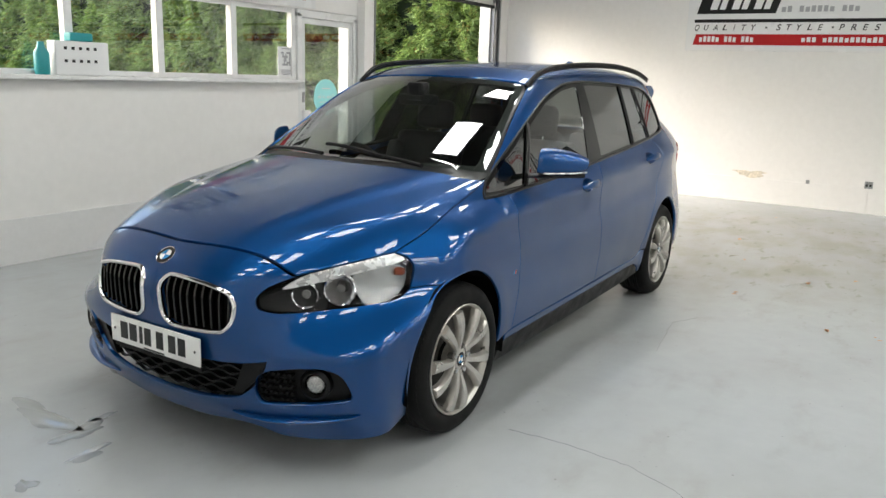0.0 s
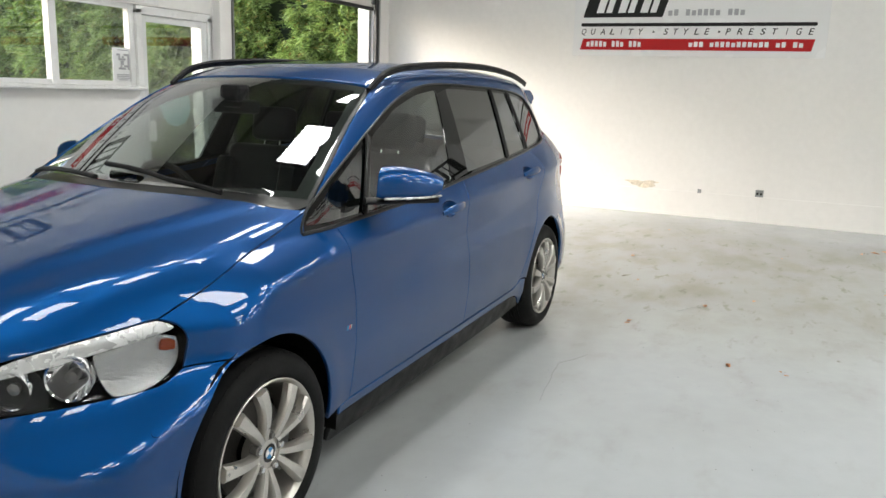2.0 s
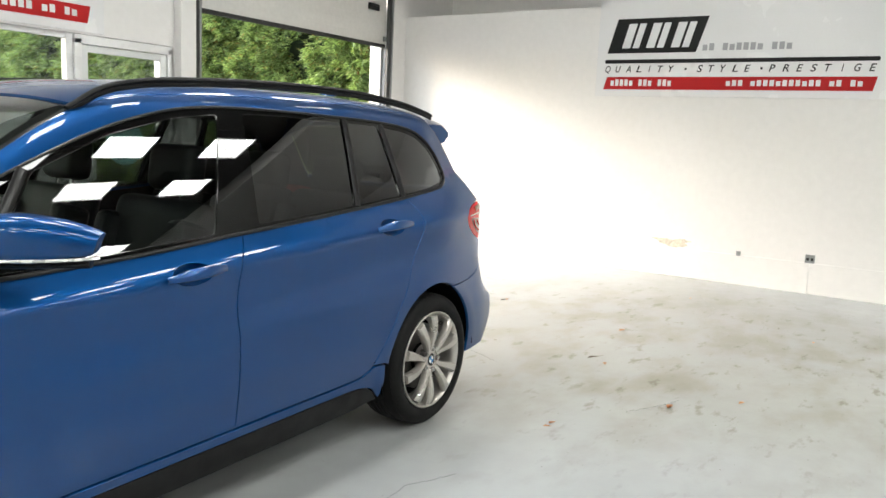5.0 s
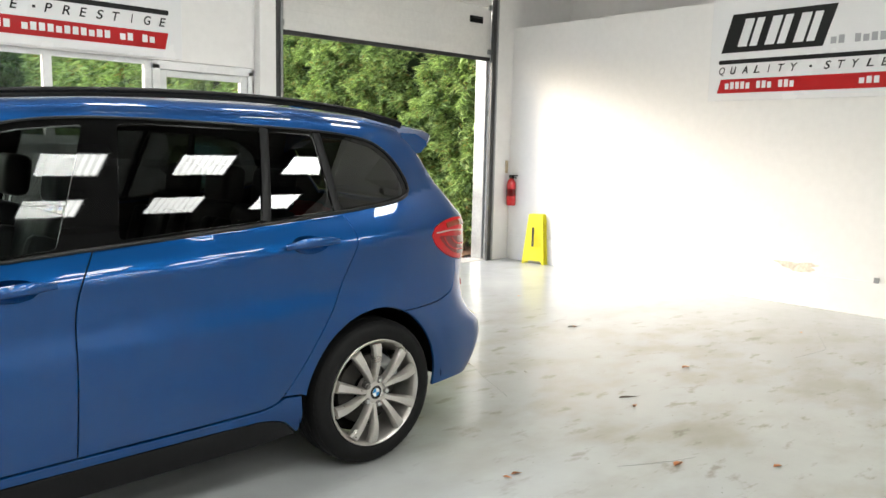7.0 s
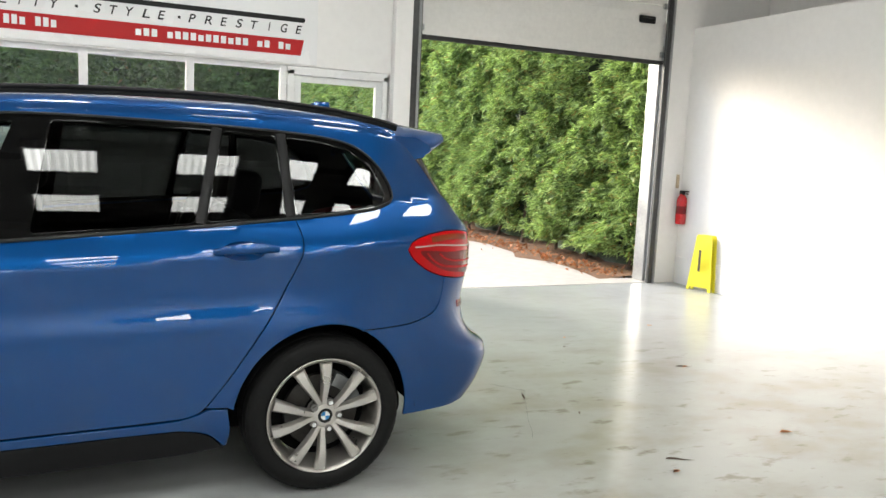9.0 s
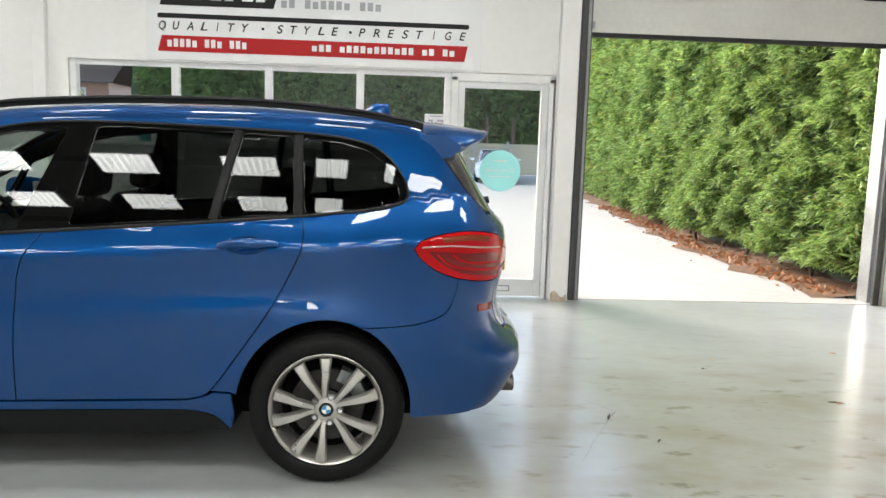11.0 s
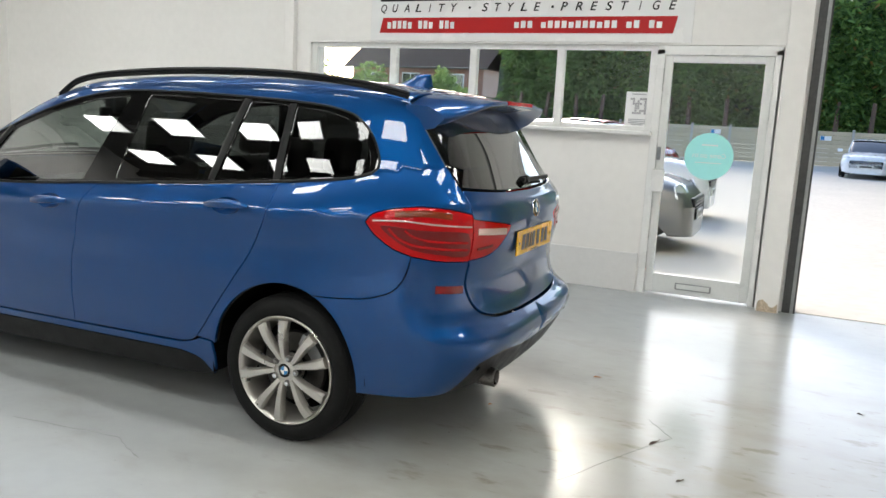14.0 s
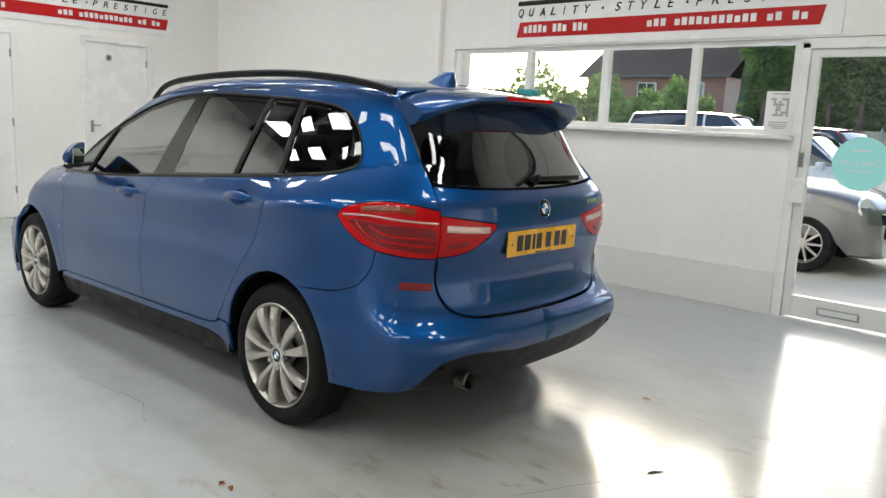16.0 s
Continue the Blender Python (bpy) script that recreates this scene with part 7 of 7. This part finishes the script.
def sprays(P, N, length, width, blades, rng, droop=0.35, spread=0.75):
    """Fans of narrow tapered blades at points P facing N, as vertices and faces."""
    n = len(P)
    up = np.array([0, 0, 1.0])
    t = np.cross(N, up)
    t /= np.maximum(np.linalg.norm(t, axis=1, keepdims=True), 1e-6)
    V, F = [], []
    base_tilt = rng.uniform(-0.6, 0.6, n)
    for b in range(blades):
        ang = (b / max(blades - 1, 1) - 0.5) * 2 * spread + rng.normal(0, 0.18, n)
        outw = 0.55 + rng.uniform(0, 0.5, n)
        dirv = N * outw[:, None] + t * np.sin(ang + base_tilt)[:, None] + up * (np.cos(ang) * 0.35 - droop * 0.9 + rng.normal(0, 0.28, n))[:, None]
        dirv /= np.linalg.norm(dirv, axis=1, keepdims=True)
        L = length * rng.uniform(0.6, 1.3, n)
        side_v = np.cross(dirv, N + rng.normal(0, 0.5, (n, 3)))
        side_v /= np.maximum(np.linalg.norm(side_v, axis=1, keepdims=True), 1e-6)
        w = width * rng.uniform(0.7, 1.3, n)
        p0 = P + rng.normal(0, length * 0.12, (n, 3))
        mid = p0 + dirv * (L * 0.5)[:, None]
        tip = p0 + dirv * L[:, None] - up * (L * 0.18)[:, None]
        q = np.stack([p0, mid + side_v * w[:, None], tip, mid - side_v * w[:, None]], 1)
        s = sum(len(x) for x in V)
        V.append(q.reshape(-1, 3))
        i = s + 4 * np.arange(n)
        F.append(np.stack([i, i + 1, i + 2, i + 3], 1))
    return np.concatenate(V), np.concatenate(F)


def leafy_object(name, sets, mat, label, category, shell=None, kind="stuff"):
    V, F = [], []
    s = 0
    for v, f in sets:
        V.append(v)
        F.append(f + s)
        s += len(v)
    V, F = np.concatenate(V), np.concatenate(F)
    me = bpy.data.meshes.new(name)
    me.vertices.add(len(V))
    me.vertices.foreach_set("co", V.ravel())
    me.loops.add(F.size)
    me.loops.foreach_set("vertex_index", F.ravel().astype(np.int32))
    me.polygons.add(len(F))
    me.polygons.foreach_set("loop_start", (np.arange(len(F)) * 4).astype(np.int32))
    me.materials.append(mat)
    me.update(calc_edges=True)
    me.validate()
    ob = new(name, me)
    return tagged(ob, label, category, kind=kind)


def bulge(u, v, seed=0.0):
    return (0.28 * np.sin(u * 1.9 + seed) * np.cos(v * 1.3 + seed * 2) + 0.18 * np.sin(u * 4.3 + v * 2.7 + seed) + 0.10 * np.sin(u * 9.1 - v * 6.2 + seed * 3))


rng = np.random.default_rng(7)
hedge_x = pchip([2.5, 3.6, 7.2, 10.5, 28, 40], [6.50, 6.48, 6.50, 6.80, 8.7, 10.0])


def hedge_face(n, y0, y1, z0, z1):
    y, z = rng.uniform(y0, y1, n), rng.uniform(z0, z1, n)
    bl = bulge(y, z, 1.3)
    # drooping branch shelves: each leans out towards its tip, with a gap beneath
    u = -1.5 * z + 1.1 * np.sin(y * 1.15 + 0.7) + 0.6 * np.sin(y * 2.9 + 1.0) + 0.35 * np.sin(y * 6.1 + z) + rng.normal(0, 0.05, n)
    shelf = u - np.floor(u)
    x = hedge_x(y) - 0.26 * shelf ** 1.3 - 0.50 * bl - 0.10 * np.sin(y * 7.3 + 2.1 * np.sin(z * 3.7)) * np.sin(z * 8.9 + 1.7 * np.sin(y * 4.1)) + 0.06 * z + 0.15
    fine_gap = np.sin(y * 7.3 + 2.1 * np.sin(z * 3.7)) * np.sin(z * 8.9 + 1.7 * np.sin(y * 4.1))
    keep = rng.uniform(0, 1, n) < (0.10 + 0.9 * ease(-0.40, 0.10, bl + 0.16 * fine_gap)) * (0.15 + 0.85 * ease(0.05, 0.40, shelf))
    x = x + rng.uniform(0, 0.25, n) - 0.12 * (rng.uniform(0, 1, n) < 0.15)
    P = np.stack([x, y, z], 1)[keep]
    N = np.tile(np.array([-1.0, -0.15, 0.12]), (len(P), 1)) + rng.normal(0, 0.35, (len(P), 3))
    return P, N / np.linalg.norm(N, axis=1, keepdims=True)


sets = []
P, N = hedge_face(40000, 3.75, 9.5, 0.25, 4.3)
sets.append(sprays(P, N, 0.11, 0.0085, 9, rng, 0.5))
P, N = hedge_face(26000, 9.5, 19, 0.2, 6.0)
sets.append(sprays(P, N, 0.16, 0.015, 7, rng, 0.5))
P, N = hedge_face(9000, 19, 36, 0.2, 7.5)
sets.append(sprays(P, N, 0.30, 0.042, 6, rng))
# the near end of the hedge, round the corner of the door
P = np.stack([rng.uniform(6.45, 8.2, 2200), rng.uniform(3.70, 3.95, 2200), rng.uniform(0.2, 4.3, 2200)], 1)
N = np.tile(np.array([-0.3, -1.0, 0.1]), (len(P), 1)) + rng.normal(0, 0.35, (len(P), 3))
sets.append(sprays(P, N / np.linalg.norm(N, axis=1, keepdims=True), 0.15, 0.012, 9, rng))
leafy_object("conifer_hedge", sets, M_HEDGE, "tall green conifer hedge along the yard", "hedge")
# sheet inside the hedge, its dark green painting the shade between sprays; then stems
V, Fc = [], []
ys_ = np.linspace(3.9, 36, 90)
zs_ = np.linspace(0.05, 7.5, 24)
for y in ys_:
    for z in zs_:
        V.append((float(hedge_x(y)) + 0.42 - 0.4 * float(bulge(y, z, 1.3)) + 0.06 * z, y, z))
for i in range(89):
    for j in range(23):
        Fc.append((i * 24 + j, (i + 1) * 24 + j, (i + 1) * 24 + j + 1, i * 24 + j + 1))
tagged(mesh_ob("hedge_core", V, Fc, M_HEDGESHADE, smooth=True), "sheet inside the hedge, coloured dark for the shade between sprays", "hedge", kind="stuff")
bm = bmesh.new()
for y in np.arange(4.0, 14, 0.9):
    x = float(hedge_x(y)) + 0.15 + rng.uniform(-0.12, 0.12)
    add_cyl(bm, (x, y, 0), (x + rng.uniform(-0.1, 0.2), y + rng.uniform(-0.25, 0.25), 0.62), 0.030, 0.016, 7)
tagged(part("hedge_stems", bm, M_BARK, None), "brown bare stems at the foot of the hedge", "stems", kind="stuff")

# yard and litter
bm = bmesh.new()
c = [bm.verts.new(v) for v in ((-400, YW + TW, -0.015), (400, YW + TW, -0.015), (400, 700, -0.015), (-400, 700, -0.015))]
bm.faces.new(c)
c = [bm.verts.new(v) for v in ((-400, -400, -0.03), (400, -400, -0.03), (400, YW + TW, -0.03), (-400, YW + TW, -0.03))]
bm.faces.new(c)
struct("ground", bm, M_YARD, "pale sunlit concrete yard", "ground")
bm = bmesh.new()
rows = []
for y in np.linspace(3.62, 36, 70):
    x0 = float(hedge_x(y)) - 0.42 + 0.12 * math.sin(y * 3.1) + 0.08 * math.sin(y * 7.7)
    rows.append([bm.verts.new((x0, y, -0.010)), bm.verts.new((x0 + 0.35, y, 0.03)), bm.verts.new((x0 + 1.6, y, 0.09))])
for a, b in zip(rows, rows[1:]):
    for j in range(2):
        bm.faces.new((a[j], a[j + 1], b[j + 1], b[j]))
struct("verge", bm, M_SOIL, "brown leaf litter under the hedge", "verge")
n = 900
lp = np.stack([np.zeros(n), rng.uniform(3.7, 16, n), np.full(n, 0.03)], 1)
lp[:, 0] = hedge_x(lp[:, 1]) - 0.20 + rng.normal(0, 0.17, n)
Nn = np.tile(np.array([0, 0, 1.0]), (n, 1)) + rng.normal(0, 0.3, (n, 3))
leafy_object("leaf_litter", [sprays(lp, Nn / np.linalg.norm(Nn, axis=1, keepdims=True), 0.06, 0.018, 2, rng, 0.7)], M_LEAFBROWN, "brown fallen leaves under the hedge", "leaves")

# far side: boarded fence, tall hedge, house and shrubs
fence_y = 39.5
post_bm = box((-0.06, -0.06, 0), (0.06, 0.06, 1.85), 0.01)
post_me = bpy.data.meshes.new("fence_post")
post_bm.to_mesh(post_me)
post_bm.free()
post_me.materials.append(M_FENCEPOST)
board_bm = box((0.06, -0.02, 0), (1.84, 0.02, 0.205), 0.008)
board_me = bpy.data.meshes.new("fence_board")
board_bm.to_mesh(board_me)
board_bm.free()
board_me.materials.append(M_WOOD)
for k in range(16):
    x = -17.0 + k * 1.9
    f = thing("fence", "weathered wooden board fence panel with concrete post", "fence", (x, fence_y, 0), group="yard fence")
    p = new("post", post_me)
    p.parent = f
    for j in range(8):
        b = new("board", board_me)
        b.parent = f
        b.location = (0, 0.0 + 0.012 * (j % 2), 0.03 + j * 0.213)
for x, z in ((-0.6, 1.45), (2.3, 1.42), (4.6, 1.38), (-4.2, 1.45)):
    s = thing("bay_sign", "small white parking sign with a blue square", "sign", (x, fence_y - 0.019, z), group="bay signs")
    part("plate", box((-0.25, -0.012, -0.11), (0.25, 0, 0.11), 0.004), M_SIGNW, s)
    part("blue_square", box((-0.235, -0.016, -0.095), (-0.06, -0.0122, 0.095)), M_BLUEBADGE, s)


def far_face(n, x0, x1, z0, z1, y, seed, depth=0.9):
    x, z = rng.uniform(x0, x1, n), rng.uniform(z0, z1, n)
    bl = bulge(x * 0.45, z * 0.5, seed)
    P = np.stack([x, y - 1.5 * depth * bl + rng.uniform(0, 0.6, n), z + 0.5 * np.sin(x * 0.8 + seed) * (z / z1)], 1)
    keep = rng.uniform(0, 1, n) < 0.35 + 0.65 * ease(-0.5, 0.15, bl)
    P = P[keep]
    N = np.tile(np.array([0.0, -1.0, 0.1]), (len(P), 1)) + rng.normal(0, 0.4, (len(P), 3))
    return P, N / np.linalg.norm(N, axis=1, keepdims=True)


sets = []
P, N = far_face(15000, -13.5, 16, 1.5, 8.8, 41.6, 0.4)
sets.append(sprays(P, N, 0.50, 0.060, 6, rng))
leafy_object("far_hedge", sets, M_HEDGEFAR, "tall dark conifer hedge behind the fence", "hedge")
# the same shade-coloured sheet behind the far hedge's sprays
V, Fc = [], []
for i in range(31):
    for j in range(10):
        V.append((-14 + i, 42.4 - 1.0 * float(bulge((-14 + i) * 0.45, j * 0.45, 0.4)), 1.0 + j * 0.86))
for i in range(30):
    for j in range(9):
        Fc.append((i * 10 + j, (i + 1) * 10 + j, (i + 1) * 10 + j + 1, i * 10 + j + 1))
tagged(mesh_ob("far_hedge_core", V, Fc, M_HEDGESHADE, smooth=True), "sheet inside the far hedge, coloured dark for the shade between sprays", "hedge", kind="stuff")
bm = bmesh.new()
for x in np.arange(-12, 12, 1.7):
    xx = x + rng.uniform(-0.4, 0.4)
    add_cyl(bm, (xx, 40.6, 0), (xx + rng.uniform(-0.3, 0.3), 41.0, 3.2), 0.16, 0.10, 8)
tagged(part("hedge_trunks", bm, M_BARK, None), "grey-brown trunks behind the fence", "trunks", kind="stuff")


def shrub(x, y, r, h, n, seed):
    g = np.random.default_rng(seed)
    d = g.normal(0, 1, (n, 3))
    d /= np.linalg.norm(d, axis=1, keepdims=True)
    d[:, 2] = np.abs(d[:, 2]) * 0.9 + 0.05
    rr = 0.72 + 0.28 * g.uniform(0, 1, n) + 0.16 * np.sin(d[:, 0] * 6 + seed) * np.cos(d[:, 2] * 7)
    P = np.stack([x + d[:, 0] * r * rr, y + d[:, 1] * r * rr, d[:, 2] * h * rr], 1)
    ob = leafy_object("shrub", [sprays(P, d, 0.34, 0.085, 4, g, 0.25)], M_SHRUB, "leafy green shrub in front of the house", "shrub")
    bm = bmesh.new()
    for k in range(5):
        add_cyl(bm, (x, y, 0), (x + g.uniform(-r, r) * 0.5, y + g.uniform(-r, r) * 0.4, h * 0.7), 0.09, 0.03, 6)
    s = tagged(part("shrub_stems", bm, M_BARK, None), "brown stems inside the shrub", "stems", kind="stuff")
    return ob


for k, (x, y, r, h) in enumerate(SHRUBS):
    shrub(x, y, r, h, 1500, k)

# brick house across the yard
hs = thing("house", "red brick house with a dark tiled roof behind shrubs", "house", HOUSE, 0)
part("wall", box((-6, 0, 0), (5.0, 8, 5.3)), M_BRICK, hs)
bm = bmesh.new()
rv = [bm.verts.new(v) for v in ((-6.5, -0.6, 5.1), (5.5, -0.6, 5.1), (5.5, 4, 8.0), (-6.5, 4, 8.0), (5.5, 8.6, 5.1), (-6.5, 8.6, 5.1))]
bm.faces.new((rv[0], rv[1], rv[2], rv[3]))
bm.faces.new((rv[3], rv[2], rv[4], rv[5]))
bm.faces.new((rv[0], rv[3], rv[5]))
bm.faces.new((rv[1], rv[4], rv[2]))
bm.faces.new((rv[0], rv[5], rv[4], rv[1]))
bmesh.ops.solidify(bm, geom=bm.faces, thickness=0.12)
part("roof", bm, M_ROOF, hs)
part("gutter", box((-6.5, -0.7, 5.0), (5.5, -0.58, 5.12), 0.03), M_STEEL, hs)
for x, w in ((-4.3, 1.3), (-0.9, 1.5), (2.9, 1.2)):
    for z in (1.1, 3.45):
        wd = part("window", box((x - w / 2, -0.06, z), (x + w / 2, 0.03, z + 1.25), 0.01), M_UPVC, hs)
        for k in range(2):
            part("pane", box((x - w / 2 + 0.07 + k * (w / 2 - 0.03), -0.075, z + 0.08), (x - 0.04 + k * (w / 2 - 0.03), -0.061, z + 1.17)), M_DARKGLASS, wd)
        part("sill", box((x - w / 2 - 0.08, -0.14, z - 0.06), (x + w / 2 + 0.08, 0.02, z), 0.01), M_FENCEPOST, wd)

# ---------------------------------------------------------------- parked cars in the yard
def parked_car(label, place, rz, L, W, H, paint, hatch=True, roofmat=None, grille="oval"):
    """Nose towards local +x."""
    cobj = thing("parked_car", label, "car", place, rz, "cars in the yard")
    hl = L / 2
    hoodz = pchip([-1, -0.93, -0.6, -0.3, 0.35, 0.62, 0.88, 0.97, 1.0], [0.55, 0.86 if hatch else 0.80, 0.95, 0.93, 0.93, 0.90, 0.80, 0.66, 0.50])
    wid = pchip([-1, -0.95, -0.7, 0, 0.7, 0.92, 0.985, 1.0], [0.70, 0.86, 0.97, 1.0, 0.97, 0.88, 0.74, 0.60])
    xs = np.concatenate([np.linspace(-1, -0.9, 6), np.linspace(-0.86, 0.86, 30), np.linspace(0.9, 1, 8)])
    V, Fc = [], []
    sec_n = 0
    for s in xs:
        w, zt = W / 2 * float(wid(s)), float(hoodz(s)) * H / 1.42
        half = [(0.80 * w, 0.20), (0.94 * w, 0.24), (0.985 * w, 0.40), (1.0 * w, 0.56), (0.985 * w, 0.70 * zt / 0.93 + 0.02), (0.95 * w, zt - 0.06), (0.86 * w, zt - 0.01), (0.5 * w, zt + 0.025), (0, zt + 0.035)]
        for cx in (0.645, -0.655):
            r = abs((s - cx) * hl)
            if r < 0.34:
                arch = 0.31 + math.sqrt(0.34 ** 2 - r * r)
                half = [(y, max(z, arch * (1 - 0.25 * i))) if i < 3 else (y, z) for i, (y, z) in enumerate(half)]
        ring = [(s * hl, -y, z) for y, z in half] + [(s * hl, y, z) for y, z in half[-2::-1]]
        sec_n = len(ring)
        V += ring
    for i in range(len(xs) - 1):
        for j in range(sec_n - 1):
            Fc.append((i * sec_n + j, (i + 1) * sec_n + j, (i + 1) * sec_n + j + 1, i * sec_n + j + 1))
    Fc += [tuple(range(sec_n))[::-1], tuple(range((len(xs) - 1) * sec_n, len(xs) * sec_n))]
    b = mesh_ob("body", V, Fc, paint, cobj, smooth=True)
    b.data.set_sharp_from_angle(angle=radians(50))
    # glasshouse
    belt = 0.91 * H / 1.42
    f0, f1 = 0.36 * hl, 0.08 * hl
    r0, r1 = (-0.93 * hl, -0.80 * hl) if hatch else (-0.70 * hl, -0.38 * hl)
    wb, wt = W / 2 * 0.88, W / 2 * 0.70
    st = [(f0, wb * 0.86, belt, belt), (f1 + 0.10, wb * 0.98, belt, H - 0.12), (f1 - 0.12, wb, belt, H - 0.035), ((f1 + r1) / 2, wb, belt, H), (r1, wb * 0.97, belt, H - 0.05), (r0, wb * 0.88, belt, belt + 0.02)]
    V, Fc = [], []
    for x, w, zb, zt in st:
        k = (zt - zb) / (H - belt)
        wtop = w + (wt - w) * k
        V += [(x, -w, zb), (x, -(w + wtop) / 2 * 1.01, (zb + zt) / 2), (x, -wtop, zt - 0.02 * k), (x, -wtop * 0.8, zt), (x, 0, zt + 0.02 * k), (x, wtop * 0.8, zt), (x, wtop, zt - 0.02 * k), (x, (w + wtop) / 2 * 1.01, (zb + zt) / 2), (x, w, zb)]
    for i in range(len(st) - 1):
        for j in range(8):
            Fc.append((i * 9 + j, (i + 1) * 9 + j, (i + 1) * 9 + j + 1, i * 9 + j + 1))
    mesh_ob("glasshouse", V, Fc, M_DARKGLASS, cobj, "dark window glass", smooth=True)
    rv = [(f1 + 0.02, H - 0.045), (f1 - 0.12, H - 0.012), ((f1 + r1) / 2, H + 0.022), (r1 - 0.02, H - 0.03), (r1 - 0.10 * hl * 0.6, H - 0.10)]
    V, Fc = [], []
    for x, z in rv:
        V += [(x, -wt * 1.02, z - 0.03), (x, -wt * 0.85, z), (x, 0, z + 0.012), (x, wt * 0.85, z), (x, wt * 1.02, z - 0.03)]
    for i in range(4):
        for j in range(4):
            Fc.append((i * 5 + j, i * 5 + j + 1, (i + 1) * 5 + j + 1, (i + 1) * 5 + j))
    mesh_ob("roof", V, Fc, roofmat or paint, cobj, smooth=True)
    for q in (-1, 1):
        for xa, za, xb, zb2, w0, w1 in ((f0 + 0.02, belt, f1 - 0.04, H - 0.05, wb * 0.88, wt * 1.01), (0.0 - 0.12 * hl, belt, -0.14 * hl, H - 0.03, wb * 1.01, wt * 1.04), (r0 + 0.05, belt, r1 - 0.02, H - 0.07, wb * 0.92, wt * 1.02)):
            part("pillar", sweep([(xa, q * w0, za), ((xa + xb) / 2, q * (w0 + w1) / 2 * 1.02, (za + zb2) / 2), (xb, q * w1, zb2)], oval(0.022, 0.016, 8)), roofmat or paint, cobj, "", True)
        hd = part("headlamp", lathe([(0.0005, -0.03), (0.06, -0.022), (0.105, -0.004), (0.125, 0.0), (0.135, 0.02)], 24), M_LENSWHITE, cobj, "clear round headlamp", True)
        hd.location, hd.rotation_euler = (hl * 0.925, q * W * 0.365, 0.70 * H / 1.42), (radians(-22), 0, radians(90 + q * 22))
        part("tail_lamp", box((-hl * 0.985, q * W * 0.36 - 0.07, 0.68), (-hl * 0.93, q * W * 0.36 + 0.07, 0.86), 0.02), M_REDLENS, cobj)
        part("fog_lamp", add_cyl(bmesh.new(), (hl * 0.93, q * W * 0.33, 0.42), (hl * 0.97, q * W * 0.33, 0.42), 0.05, n=16), M_CHROME, cobj, "", True)
        part("mirror", box((0.24 * hl, q * W * 0.56 - 0.09, 0.93), (0.24 * hl + 0.11, q * W * 0.56 + 0.09, 1.05), 0.035, 3), paint, cobj, "", True)
        part("sill", box((-0.42 * hl, q * W * 0.485 - 0.02, 0.17), (0.42 * hl, q * W * 0.485 + 0.02, 0.27), 0.015), M_BLACKPLASTIC, cobj)
        for cx in (0.645, -0.655):
            w = new("wheel")
            w.parent = cobj
            w.matrix_basis = pose(cx * hl, q * (W / 2 - 0.02), 0.305, 0, 0, 0 if q < 0 else 180)
            part("tyre", lathe([(0.205, 0.0), (0.235, -0.008), (0.285, 0.0), (0.302, 0.03), (0.304, 0.16), (0.28, 0.19), (0.20, 0.19)], 36), M_TYRE, w, "", True)
            rim = part("rim", lathe([(0.207, 0.0), (0.200, -0.004), (0.190, 0.02), (0.180, 0.06)], 36), M_ALLOY, w, "", True)
            part("well", lathe([(0.0005, 0.07), (0.185, 0.07)], 24), M_CAVITY, w)
            for k in range(10):
                a = 2 * math.pi * k / 10
                sp_ = part("spoke", box((0.03, 0.006, -0.012), (0.192, 0.03, 0.012), 0.004, 1), M_ALLOY, rim)
                sp_.rotation_euler = (0, a, 0)
            part("cap", lathe([(0.0005, -0.002), (0.04, 0.0), (0.05, 0.02)], 16), M_ALLOY, rim, "", True)
    gw = W * 0.30
    gr = part("grille", box((hl * 0.955, -gw, 0.50), (hl * 1.0, gw, 0.66), 0.04, 3), M_BLACKPLASTIC, cobj, "black grille with chrome bars", True)
    for k in range(3):
        part("grille_bar", box((hl * 0.995, -gw + 0.05, 0.535 + k * 0.04), (hl * 1.004, gw - 0.05, 0.545 + k * 0.04), 0.003), M_CHROME, gr)
    part("lower_intake", box((hl * 0.95, -gw * 0.9, 0.26), (hl * 0.992, gw * 0.9, 0.38), 0.03, 3), M_BLACKPLASTIC, cobj, "", True)
    part("number_plate", box((hl * 1.0, -0.26, 0.40), (hl * 1.01, 0.26, 0.51), 0.004), M_PLATEW, cobj)
    part("plate_bar", box((hl * 1.01, -0.2, 0.425), (hl * 1.013, 0.2, 0.485)), M_INK, cobj)
    return cobj


M_LENSWHITE = node_mat("pale_lamp_lens", (0.75, 0.78, 0.80), 0.1, 0.3, 1.0, vary=0.05)
parked_car("silver small hatchback parked outside the door", (0.36, 6.45, -0.015), 0, 3.85, 1.73, 1.42, M_SILVER)
parked_car("white hatchback parked in the yard row", (0.10, 10.2, -0.015), 0, 4.0, 1.75, 1.50, M_WHITECAR)
parked_car("white estate car parked in the yard row", (-2.2, 12.8, -0.015), 4, 4.5, 1.85, 1.78, M_WHITECAR)
parked_car("white hatchback parked further along the row", (-3.6, 16.4, -0.015), 0, 4.4, 1.82, 1.85, M_WHITECAR)
parked_car("red hatchback parked near the fence", (-1.6, 18.5, -0.015), -15, 3.9, 1.72, 1.62, M_REDCAR)
parked_car("white saloon parked facing the building", (5.95, 30.6, -0.015), -97, 4.6, 1.82, 1.43, M_WHITECAR, hatch=False)
